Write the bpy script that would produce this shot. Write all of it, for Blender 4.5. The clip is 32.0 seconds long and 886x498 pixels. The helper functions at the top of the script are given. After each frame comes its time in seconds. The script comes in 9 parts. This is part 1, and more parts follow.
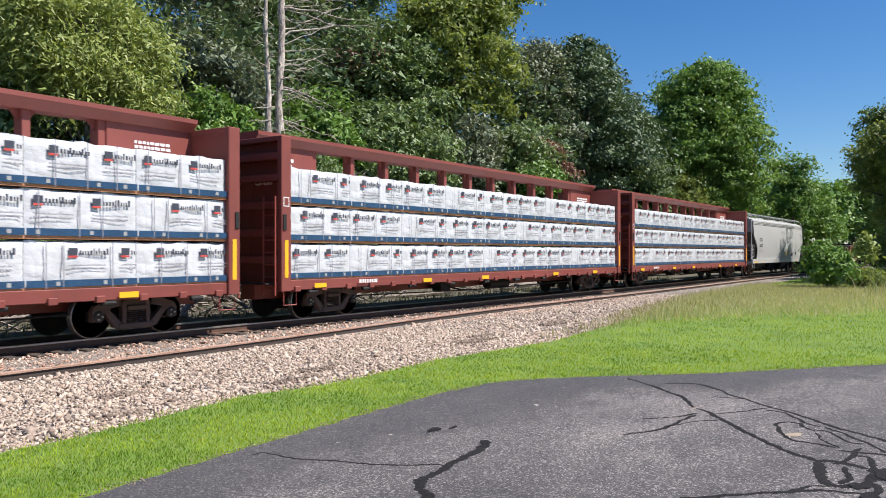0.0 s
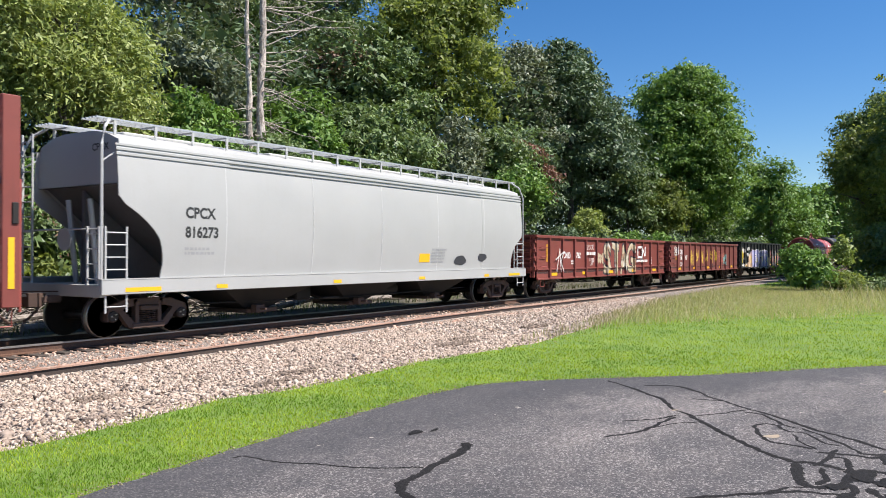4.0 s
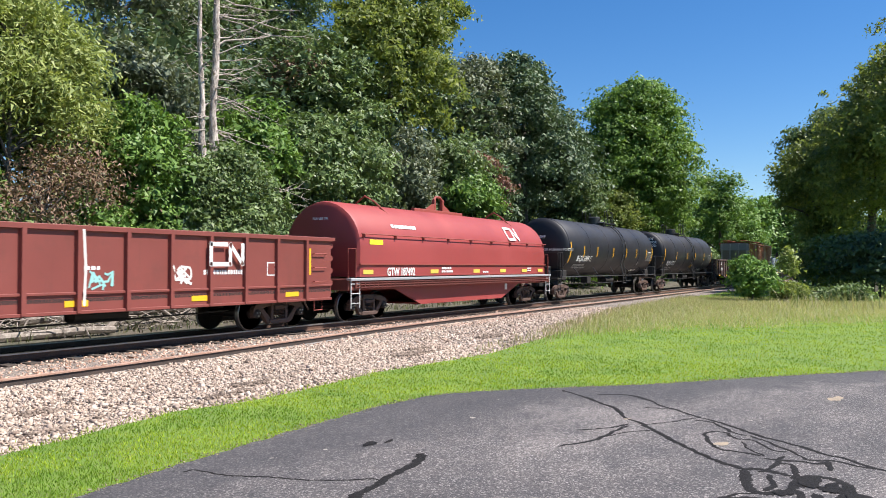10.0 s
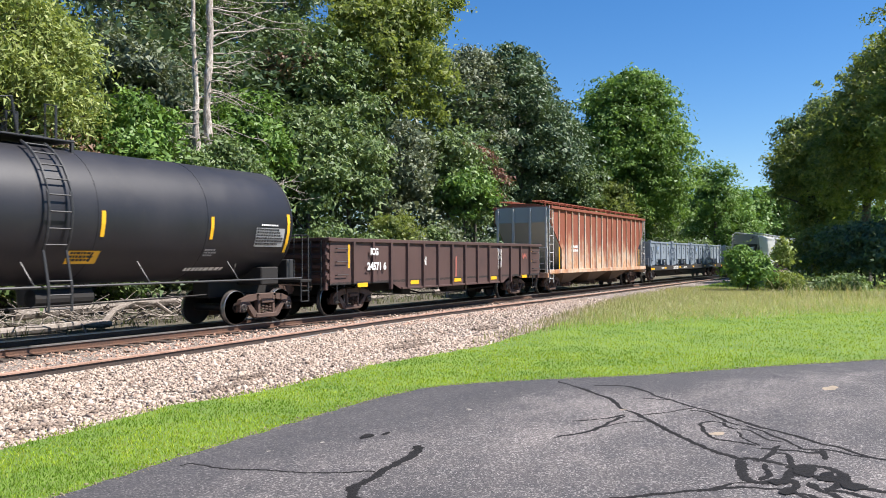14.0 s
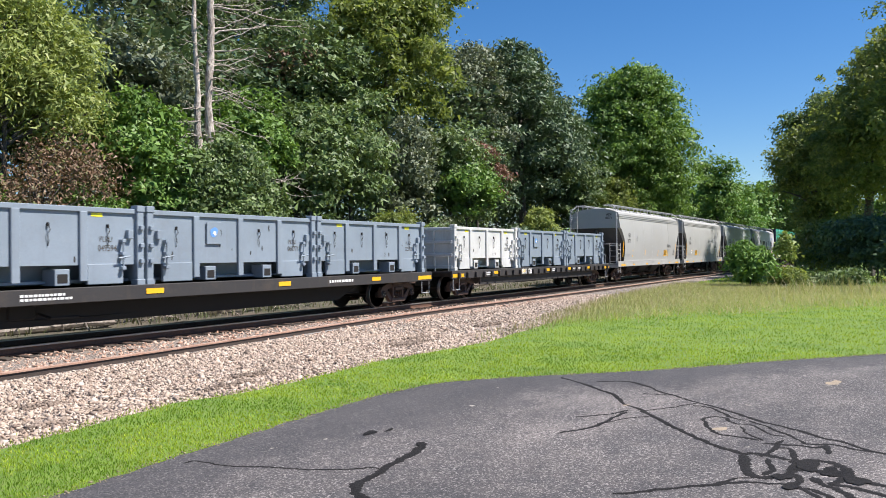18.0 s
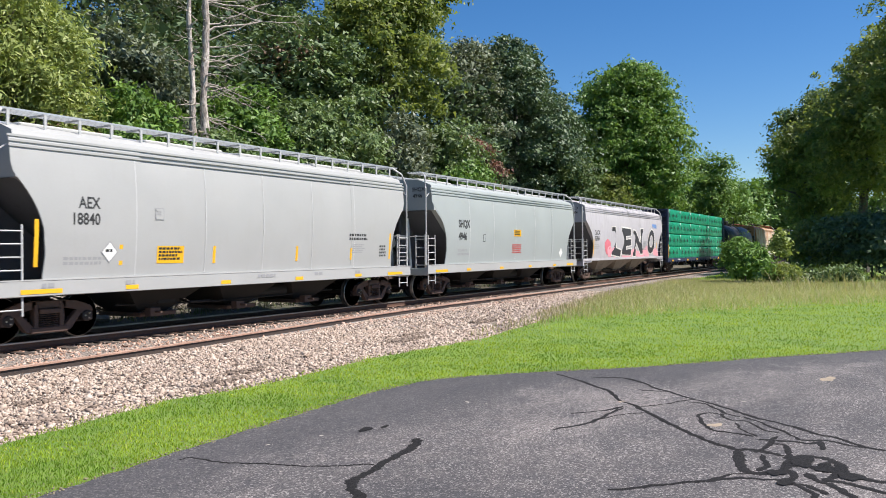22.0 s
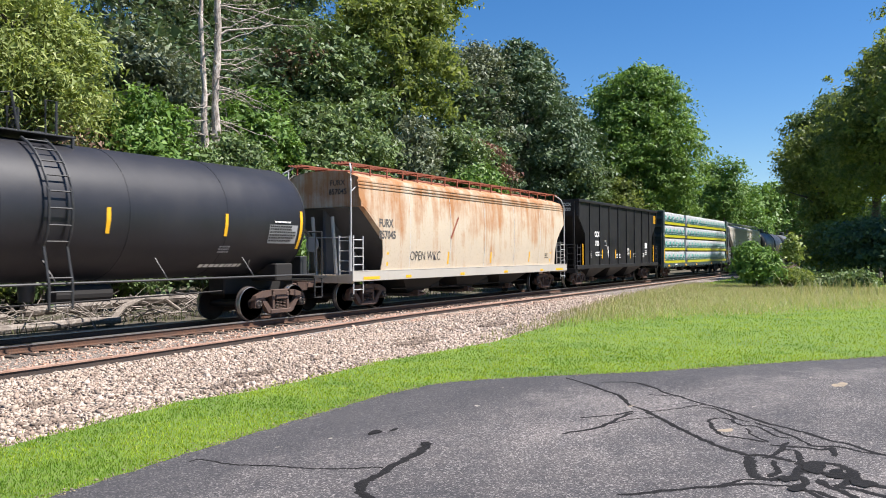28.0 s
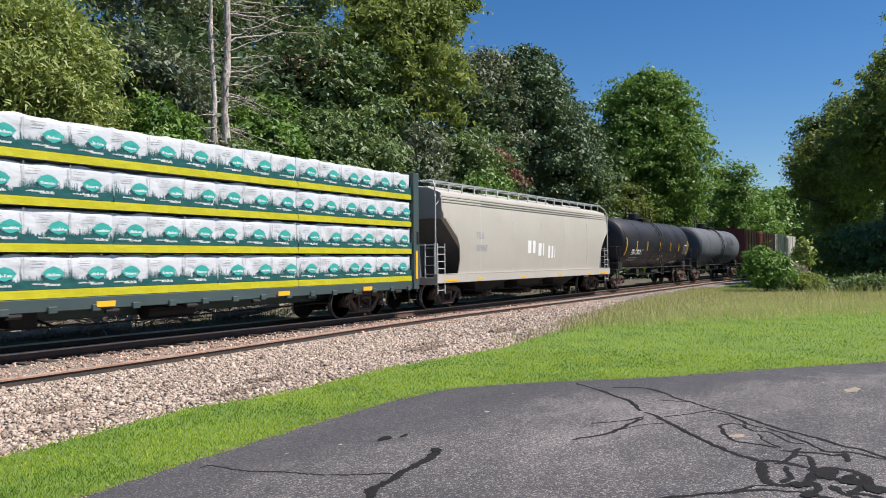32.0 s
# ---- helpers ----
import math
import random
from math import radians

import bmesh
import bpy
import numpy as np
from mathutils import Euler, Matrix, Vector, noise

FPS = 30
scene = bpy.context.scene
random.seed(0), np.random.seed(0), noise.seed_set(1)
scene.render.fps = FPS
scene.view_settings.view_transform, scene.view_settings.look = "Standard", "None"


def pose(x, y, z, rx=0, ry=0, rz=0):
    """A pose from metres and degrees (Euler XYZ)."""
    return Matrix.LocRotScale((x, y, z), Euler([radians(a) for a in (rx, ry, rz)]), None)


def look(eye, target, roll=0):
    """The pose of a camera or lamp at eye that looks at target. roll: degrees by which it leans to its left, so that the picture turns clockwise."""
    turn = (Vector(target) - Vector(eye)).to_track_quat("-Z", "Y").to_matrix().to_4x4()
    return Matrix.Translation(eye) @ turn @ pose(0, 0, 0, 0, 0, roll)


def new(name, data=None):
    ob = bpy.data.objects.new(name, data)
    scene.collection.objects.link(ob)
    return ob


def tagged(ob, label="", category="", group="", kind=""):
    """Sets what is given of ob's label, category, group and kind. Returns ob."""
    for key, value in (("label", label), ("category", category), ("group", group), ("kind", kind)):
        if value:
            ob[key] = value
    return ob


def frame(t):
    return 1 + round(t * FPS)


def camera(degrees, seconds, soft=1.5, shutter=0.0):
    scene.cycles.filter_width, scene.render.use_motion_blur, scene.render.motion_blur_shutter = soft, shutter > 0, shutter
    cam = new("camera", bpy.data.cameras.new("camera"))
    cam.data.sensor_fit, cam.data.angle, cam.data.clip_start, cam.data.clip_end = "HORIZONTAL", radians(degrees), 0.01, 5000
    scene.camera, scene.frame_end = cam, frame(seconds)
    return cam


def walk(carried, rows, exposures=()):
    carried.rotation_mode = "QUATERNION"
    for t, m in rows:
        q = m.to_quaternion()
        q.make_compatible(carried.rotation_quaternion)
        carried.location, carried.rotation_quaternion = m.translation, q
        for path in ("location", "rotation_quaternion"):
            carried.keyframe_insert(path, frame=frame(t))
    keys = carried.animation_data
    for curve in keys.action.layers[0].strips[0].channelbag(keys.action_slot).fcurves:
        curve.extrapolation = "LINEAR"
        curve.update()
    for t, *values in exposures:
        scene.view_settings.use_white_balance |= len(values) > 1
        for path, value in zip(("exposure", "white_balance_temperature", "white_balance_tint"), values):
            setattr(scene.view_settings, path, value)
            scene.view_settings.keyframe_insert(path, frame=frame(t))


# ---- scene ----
cam = camera(57.34, 32.0, soft=0.95, shutter=0.08)
EYE = Vector((0.0, 0.0, 1.77))


def aim(turn, tilt, roll):
    """Camera pose: turn clockwise from +y, tilt up, roll, in degrees."""
    a, b = radians(turn), radians(tilt)
    return look(EYE, EYE + Vector((math.sin(a) * math.cos(b), math.cos(a) * math.cos(b), math.sin(b))), roll)


walk(cam, [(t, aim(a, b, c)) for t, a, b, c in (
    (0, 55.639, 0.28, -0.091), (0.5, 55.957, 0.285, -0.063), (1, 56.129, 0.316, -0.024),
    (1.5, 56.242, 0.376, 0.028), (2, 56.351, 0.373, 0.001), (2.5, 56.494, 0.436, -0.062),
    (3, 56.606, 0.492, -0.008), (3.5, 56.766, 0.481, 0.006), (5.5, 57.602, 0.414, 0.143),
    (6, 57.923, 0.395, 0.112), (6.5, 58.345, 0.36, 0.091), (7, 58.69, 0.414, 0.081),
    (7.5, 59.081, 0.687, -0.17), (8, 59.618, 0.92, -0.305), (8.5, 59.865, 1.053, 0.013),
    (9, 59.943, 1.23, 0.159), (9.5, 60.001, 1.234, 0.158), (10, 60.116, 1.189, 0.092),
    (10.5, 60.26, 1.154, 0.043), (11, 60.339, 1.129, -0.0), (11.5, 60.378, 1.056, -0.075),
    (12, 60.416, 0.939, -0.155), (12.5, 60.391, 0.871, -0.2), (13, 60.4, 0.838, -0.257),
    (13.5, 60.416, 0.716, -0.287), (14, 60.424, 0.645, -0.251), (14.5, 60.487, 0.634, -0.243),
    (16.5, 60.516, 0.479, -0.408), (17, 60.476, 0.398, -0.508), (17.5, 60.384, 0.4, -0.553),
    (18, 60.263, 0.402, -0.538), (18.5, 60.238, 0.34, -0.549), (19, 60.404, 0.381, -0.538),
    (19.5, 60.581, 0.35, -0.468), (20, 60.649, 0.33, -0.493), (20.5, 60.632, 0.411, -0.484),
    (21, 60.591, 0.398, -0.484), (21.5, 60.585, 0.286, -0.496), (22, 60.572, 0.158, -0.527),
    (22.5, 60.515, 0.107, -0.498), (23, 60.356, 0.218, -0.442), (23.5, 60.088, 0.321, -0.43),
    (24, 59.844, 0.362, -0.49), (24.5, 59.799, 0.26, -0.481), (25, 59.887, 0.15, -0.448),
    (25.5, 59.954, 0.198, -0.403), (27.5, 59.999, 0.316, -0.368), (28, 59.87, 0.396, -0.301),
    (28.5, 59.695, 0.475, -0.313), (29, 59.514, 0.583, -0.369), (29.5, 59.414, 0.68, -0.355),
    (30, 59.408, 0.754, -0.392), (30.5, 59.356, 0.757, -0.436), (31, 59.233, 0.795, -0.41),
    (31.5, 59.187, 0.853, -0.458), (32, 59.217, 0.801, -0.507),
)], ((0, 0.85, 6420, 11.5), (3, 0.88, 6420, 11.5), (6, 1.19, 6420, 11.5), (8, 1.15, 6420, 11.5), (11, 1.07, 6420, 11.5), (14.5, 1.13, 6420, 11.5), (17, 1.0, 6420, 11.5), (20, 0.93, 6420, 11.5), (21, 0.87, 6420, 11.5), (24, 1.01, 6420, 11.5), (25, 1.03, 6420, 11.5), (28, 1.03, 6420, 11.5), (29, 0.78, 6420, 11.5), (30, 0.97, 6420, 11.5), (31, 1.06, 6420, 11.5), (32, 0.66, 6420, 11.5)))

# ---- light ----
world = bpy.data.worlds.new("sky")
scene.world = world
world.use_nodes = True
_bg = world.node_tree.nodes["Background"]
_sky = world.node_tree.nodes.new("ShaderNodeTexSky")
SUN = Vector((0.28, -0.62, 1.0)).normalized()
_sky.sky_type, _sky.sun_disc = "NISHITA", False
_sky.sun_elevation, _sky.sun_rotation = math.asin(SUN.z), math.atan2(SUN.x, SUN.y)
_sky.altitude, _sky.air_density, _sky.dust_density, _sky.ozone_density = 250, 1.0, 0.20, 5.0
_hsv = world.node_tree.nodes.new("ShaderNodeHueSaturation")
_hsv.inputs["Saturation"].default_value, _hsv.inputs["Hue"].default_value = 1.26, 0.503
world.node_tree.links.new(_sky.outputs[0], _hsv.inputs["Color"])
world.node_tree.links.new(_hsv.outputs[0], _bg.inputs[0])
_bg.inputs[1].default_value = 0.067
sun = new("sun", bpy.data.lights.new("sun", "SUN"))
sun.data.energy, sun.data.angle, sun.data.color = 4.7, radians(0.53), (1.0, 0.95, 0.88)
sun.matrix_world = look(SUN * 80, (0, 0, 0))


# ---- materials ----
def base_mat(name, rough=0.6, metal=0.0):
    m = bpy.data.materials.new(name)
    m.use_nodes = True
    nt = m.node_tree
    b = nt.nodes["Principled BSDF"]
    b.inputs["Roughness"].default_value, b.inputs["Metallic"].default_value = rough, metal
    return m, nt, b


def coords(nt, scale=(1, 1, 1), kind="Object"):
    tc, mp = nt.nodes.new("ShaderNodeTexCoord"), nt.nodes.new("ShaderNodeMapping")
    mp.inputs["Scale"].default_value = scale
    nt.links.new(tc.outputs[kind], mp.inputs["Vector"])
    return mp.outputs[0]


def noise_tex(nt, vec, scale, detail=4, rough=0.6):
    n = nt.nodes.new("ShaderNodeTexNoise")
    n.inputs["Scale"].default_value, n.inputs["Detail"].default_value = scale, detail
    n.inputs["Roughness"].default_value = rough
    nt.links.new(vec, n.inputs["Vector"])
    return n.outputs["Fac"]


def ramp(nt, fac, lo, hi, a=(0, 0, 0), b=(1, 1, 1)):
    r = nt.nodes.new("ShaderNodeValToRGB")
    r.color_ramp.elements[0].position, r.color_ramp.elements[1].position = lo, hi
    r.color_ramp.elements[0].color, r.color_ramp.elements[1].color = (*a, 1), (*b, 1)
    nt.links.new(fac, r.inputs[0])
    return r.outputs[0]


def mix(nt, fac, a, b, mode="MIX"):
    n = nt.nodes.new("ShaderNodeMix")
    n.data_type, n.blend_type = "RGBA", mode
    for sock, val in ((n.inputs[0], fac), (n.inputs[6], a), (n.inputs[7], b)):
        if isinstance(val, (int, float)):
            sock.default_value = val
        elif isinstance(val, tuple):
            sock.default_value = (*val, 1)
        else:
            nt.links.new(val, sock)
    return n.outputs[2]


def bump(nt, b, height, strength=0.2, dist=0.02):
    n = nt.nodes.new("ShaderNodeBump")
    n.inputs["Strength"].default_value, n.inputs["Distance"].default_value = strength, dist
    nt.links.new(height, n.inputs["Height"])
    nt.links.new(n.outputs[0], b.inputs["Normal"])


def math_node(nt, op, a, b=0.0):
    n = nt.nodes.new("ShaderNodeMath")
    n.operation = op
    for sock, val in ((n.inputs[0], a), (n.inputs[1], b)):
        if isinstance(val, (int, float)):
            sock.default_value = val
        else:
            nt.links.new(val, sock)
    return n.outputs[0]


def paint(name, col, dirt=(0.09, 0.07, 0.05), patch=0.35, streak=0.35, rough=0.5, fade=1.25, dent=0.25, cut=0.55):
    """Weathered paint: broad fading, vertical streaks, fine grain, slightly wavy sheet."""
    col = tuple(0.72 * c for c in col)
    m, nt, b = base_mat(name, rough)
    v = coords(nt)
    vs = coords(nt, (5.0, 5.0, 0.30))
    broad = noise_tex(nt, v, 0.55, 5)
    fine = noise_tex(nt, v, 26.0, 3)
    streaks = noise_tex(nt, vs, 1.0, 5, 0.7)
    faded = mix(nt, ramp(nt, broad, 0.3, 0.75), col, tuple(min(0.9, c * fade) for c in col))
    s = math_node(nt, "MULTIPLY", ramp(nt, streaks, cut, cut + 0.2), streak)
    c = mix(nt, s, faded, dirt)
    p = math_node(nt, "MULTIPLY", ramp(nt, noise_tex(nt, v, 1.7, 6, 0.7), 0.52, 0.72), patch)
    c = mix(nt, p, c, dirt)
    c = mix(nt, math_node(nt, "MULTIPLY", ramp(nt, fine, 0.35, 0.75), 0.12), c, dirt)
    nt.links.new(c, b.inputs["Base Color"])
    h = math_node(nt, "ADD", noise_tex(nt, v, 1.3, 2), math_node(nt, "MULTIPLY", fine, 0.04))
    bump(nt, b, h, dent, 0.03)
    nt.links.new(ramp(nt, broad, 0.2, 0.8, (rough - 0.1,) * 3, (rough + 0.15,) * 3), b.inputs["Roughness"])
    return m


def plain(name, col, rough=0.6, metal=0.0, vary=0.15, scale=8.0, bumpy=0.1):
    m, nt, b = base_mat(name, rough, metal)
    v = coords(nt)
    n = noise_tex(nt, v, scale, 4)
    big = noise_tex(nt, v, scale / 9, 3)
    c = mix(nt, math_node(nt, "MULTIPLY", ramp(nt, n, 0.3, 0.7), vary), col, tuple(c * 0.55 for c in col))
    c = mix(nt, math_node(nt, "MULTIPLY", ramp(nt, big, 0.3, 0.7), vary), c, tuple(min(0.95, c * 1.5) for c in col))
    nt.links.new(c, b.inputs["Base Color"])
    bump(nt, b, n, bumpy, 0.01)
    return m


def rusted(name, paint_col, rust, amount, pale=(0.62, 0.55, 0.46), top=0.045):
    """Old pale paint under long rust runs."""
    paint_col, rust, pale = (tuple(0.76 * c for c in q) for q in (paint_col, rust, pale))
    m, nt, b = base_mat(name, 0.7)
    v = coords(nt)
    run = noise_tex(nt, coords(nt, (1.6, 1.6, 0.16)), 1.0, 6, 0.68)
    thin = noise_tex(nt, coords(nt, (9.0, 9.0, 0.35)), 1.0, 4, 0.7)
    blot = noise_tex(nt, v, 0.7, 6, 0.65)
    f = math_node(nt, "ADD", math_node(nt, "MULTIPLY", run, 0.55), math_node(nt, "MULTIPLY", blot, 0.45))
    f = math_node(nt, "ADD", math_node(nt, "MULTIPLY", f, 0.8), math_node(nt, "MULTIPLY", thin, 0.2))
    if top:
        sep = nt.nodes.new("ShaderNodeSeparateXYZ")
        nt.links.new(v, sep.inputs[0])
        f = math_node(nt, "ADD", f, math_node(nt, "MULTIPLY", math_node(nt, "SUBTRACT", sep.outputs[2], 2.8), top))
    base = mix(nt, ramp(nt, noise_tex(nt, v, 2.4, 5), 0.35, 0.7), paint_col, pale)
    c = mix(nt, ramp(nt, f, amount - 0.03, amount + 0.10), base, rust)
    c = mix(nt, math_node(nt, "MULTIPLY", ramp(nt, noise_tex(nt, v, 14, 4), 0.55, 0.8), 0.35), c, tuple(q * 0.35 for q in rust))
    nt.links.new(c, b.inputs["Base Color"])
    bump(nt, b, noise_tex(nt, v, 1.4, 3), 0.25, 0.03)
    return m


M_RED = paint("red_oxide_paint", (0.245, 0.056, 0.042), (0.10, 0.035, 0.025), 0.3, 0.3, 0.55)
M_REDDARK = paint("worn_red_paint", (0.21, 0.055, 0.043), (0.05, 0.028, 0.022), 0.5, 0.55, 0.6)
M_COILRED = paint("coil_hood_red", (0.36, 0.055, 0.05), (0.16, 0.05, 0.04), 0.2, 0.2, 0.5)
M_BROWN = paint("old_brown_paint", (0.095, 0.05, 0.042), (0.035, 0.022, 0.02), 0.5, 0.6, 0.65)
M_BLACKCAR = paint("black_car_paint", (0.015, 0.015, 0.017), (0.07, 0.06, 0.05), 0.25, 0.3, 0.45, 1.8)
M_TANK = paint("tank_black", (0.012, 0.012, 0.017), (0.040, 0.034, 0.03), 0.16, 0.24, 0.48, 1.6, 0.06)
M_TANKGREY = paint("tank_grey", (0.10, 0.11, 0.13), (0.05, 0.045, 0.04), 0.15, 0.2, 0.62, 1.3, 0.06)
M_HOPPER = paint("hopper_white", (0.50, 0.50, 0.485), (0.30, 0.27, 0.23), 0.10, 0.12, 0.5, 1.1, 0.15)
M_HOPPERGREEN = paint("hopper_pale_grey", (0.44, 0.475, 0.465), (0.26, 0.245, 0.22), 0.10, 0.14, 0.5, 1.1, 0.15)
M_HOPPERCREAM = paint("hopper_cream", (0.56, 0.52, 0.455), (0.28, 0.23, 0.18), 0.12, 0.2, 0.55, 1.1, 0.15)
def sooty(name, col, soot, eave):
    """Chalky paint, sooted along the eaves, the soot running down in streaks."""
    m = paint(name, col, (0.24, 0.21, 0.21), 0.25, 0.30, 0.6, 1.12, 0.2, 0.5)
    nt, b = m.node_tree, m.node_tree.nodes["Principled BSDF"]
    was = b.inputs["Base Color"].links[0].from_socket
    v = coords(nt)
    sep = nt.nodes.new("ShaderNodeSeparateXYZ")
    nt.links.new(v, sep.inputs[0])
    h = math_node(nt, "ADD", math_node(nt, "MULTIPLY", math_node(nt, "SUBTRACT", sep.outputs[2], eave), 0.75), math_node(nt, "MULTIPLY", math_node(nt, "SUBTRACT", noise_tex(nt, coords(nt, (2.2, 2.2, 0.10)), 1.0, 5, 0.7), 0.5), 2.6))
    nt.links.new(mix(nt, math_node(nt, "MULTIPLY", ramp(nt, h, -0.35, 0.45), 0.75), was, soot), b.inputs["Base Color"])
    return m


M_HOPPERLILAC = sooty("hopper_chalky_grey", (0.60, 0.575, 0.60), (0.11, 0.115, 0.12), 4.15)
M_RUSTHOP = rusted("rust_streaked_cream", (0.70, 0.58, 0.43), (0.50, 0.23, 0.09), 0.50, (0.66, 0.55, 0.42), 0.05)
M_RUSTRIB = rusted("rust_red_ribbed", (0.62, 0.30, 0.14), (0.30, 0.085, 0.045), 0.375, (0.74, 0.62, 0.48), 0.10)
M_NAVY = paint("navy_paint", (0.022, 0.035, 0.085), (0.06, 0.05, 0.05), 0.3, 0.3, 0.5)
M_PINE = paint("dark_green_paint", (0.05, 0.085, 0.085), (0.10, 0.06, 0.045), 0.3, 0.3, 0.5)
M_FLAT = paint("flatcar_dark_grey", (0.045, 0.043, 0.044), (0.10, 0.075, 0.055), 0.4, 0.4, 0.6)
M_BIN = paint("bin_blue_grey", (0.27, 0.325, 0.385), (0.12, 0.10, 0.09), 0.18, 0.2, 0.5)
M_BINWHITE = paint("bin_white", (0.70, 0.70, 0.68), (0.16, 0.12, 0.09), 0.3, 0.25, 0.5)
# Grimy underframe black, darkened further for the shade under the cars.
M_UNDER = plain("underframe_black", (0.012, 0.010, 0.009), 0.8)
M_FRAME = plain("cast_steel_dusty", (0.078, 0.046, 0.034), 0.75, 0, 0.5, 12)
M_WHEEL = plain("wheel_steel", (0.035, 0.026, 0.023), 0.55, 0.4, 0.4, 10)
M_TREAD = plain("worn_tread", (0.42, 0.40, 0.38), 0.3, 0.9, 0.1)
M_GALV = plain("galvanised_steel", (0.45, 0.46, 0.47), 0.5, 0.5, 0.2)
M_STEP = plain("white_painted_step", (0.42, 0.42, 0.41), 0.55)
M_DARKSTEP = plain("black_painted_step", (0.03, 0.03, 0.03), 0.5)
M_REDSTEP = plain("red_painted_step", (0.26, 0.055, 0.04), 0.55)
M_YEL = plain("reflective_yellow", (0.80, 0.42, 0.015), 0.4, 0, 0.1)
M_LEMON = plain("fluorescent_yellow", (0.80, 0.70, 0.03), 0.4, 0, 0.1)
M_WHITE = plain("white_lettering", (0.75, 0.74, 0.71), 0.55, 0, 0.2, 18)
M_BLACKLET = plain("black_lettering", (0.025, 0.025, 0.025), 0.55, 0, 0.2)
M_GREYLET = plain("faded_grey_lettering", (0.30, 0.30, 0.30), 0.6)
M_FADEDINK = plain("weathered_black_lettering", (0.075, 0.07, 0.065), 0.7)
M_BLUELET = plain("blue_marking", (0.12, 0.28, 0.62), 0.5)


def wrap_mat(name, col, rough=0.32, dark=0.75):
    """Creased plastic sheet pulled over boards."""
    col = tuple(0.70 * c for c in col)
    m, nt, b = base_mat(name, rough)
    v = coords(nt)
    def ridges(scale, size):
        """Sharp folds where a noise crosses its middle."""
        n = noise_tex(nt, coords(nt, scale), size, 2, 0.5)
        return math_node(nt, "ABSOLUTE", math_node(nt, "SUBTRACT", n, 0.5))
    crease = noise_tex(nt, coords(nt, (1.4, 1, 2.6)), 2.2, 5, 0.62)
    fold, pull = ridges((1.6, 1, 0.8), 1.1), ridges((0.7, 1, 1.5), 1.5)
    # shading of the creases is mixed into the sheet's colour too
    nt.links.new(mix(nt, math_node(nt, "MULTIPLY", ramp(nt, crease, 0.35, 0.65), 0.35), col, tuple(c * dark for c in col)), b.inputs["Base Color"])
    h = math_node(nt, "ADD", math_node(nt, "MULTIPLY", crease, 0.6), math_node(nt, "ADD", math_node(nt, "MULTIPLY", fold, 2.2), math_node(nt, "MULTIPLY", pull, 1.6)))
    bump(nt, b, h, 0.42, 0.07)
    return m


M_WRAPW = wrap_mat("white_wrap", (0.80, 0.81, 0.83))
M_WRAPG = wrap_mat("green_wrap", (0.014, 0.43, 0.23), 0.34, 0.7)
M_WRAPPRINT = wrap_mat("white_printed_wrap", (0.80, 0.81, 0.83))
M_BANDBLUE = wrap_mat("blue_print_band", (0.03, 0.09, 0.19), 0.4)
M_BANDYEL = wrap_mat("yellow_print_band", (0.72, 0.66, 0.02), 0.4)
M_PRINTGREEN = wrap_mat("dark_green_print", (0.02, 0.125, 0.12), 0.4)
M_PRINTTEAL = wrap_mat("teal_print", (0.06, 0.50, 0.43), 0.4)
M_BOARD = plain("sawn_board_edge", (0.55, 0.25, 0.12), 0.8)
M_LOGORED = plain("red_print", (0.50, 0.06, 0.05), 0.5)
M_PRINTGREY = plain("dark_grey_print", (0.20, 0.20, 0.23), 0.5)
M_PRINTDARK = plain("navy_black_print", (0.045, 0.048, 0.065), 0.5)
for _m in (M_BLACKCAR, M_FLAT):
    _m.node_tree.nodes["Principled BSDF"].inputs["Specular IOR Level"].default_value = 0.3

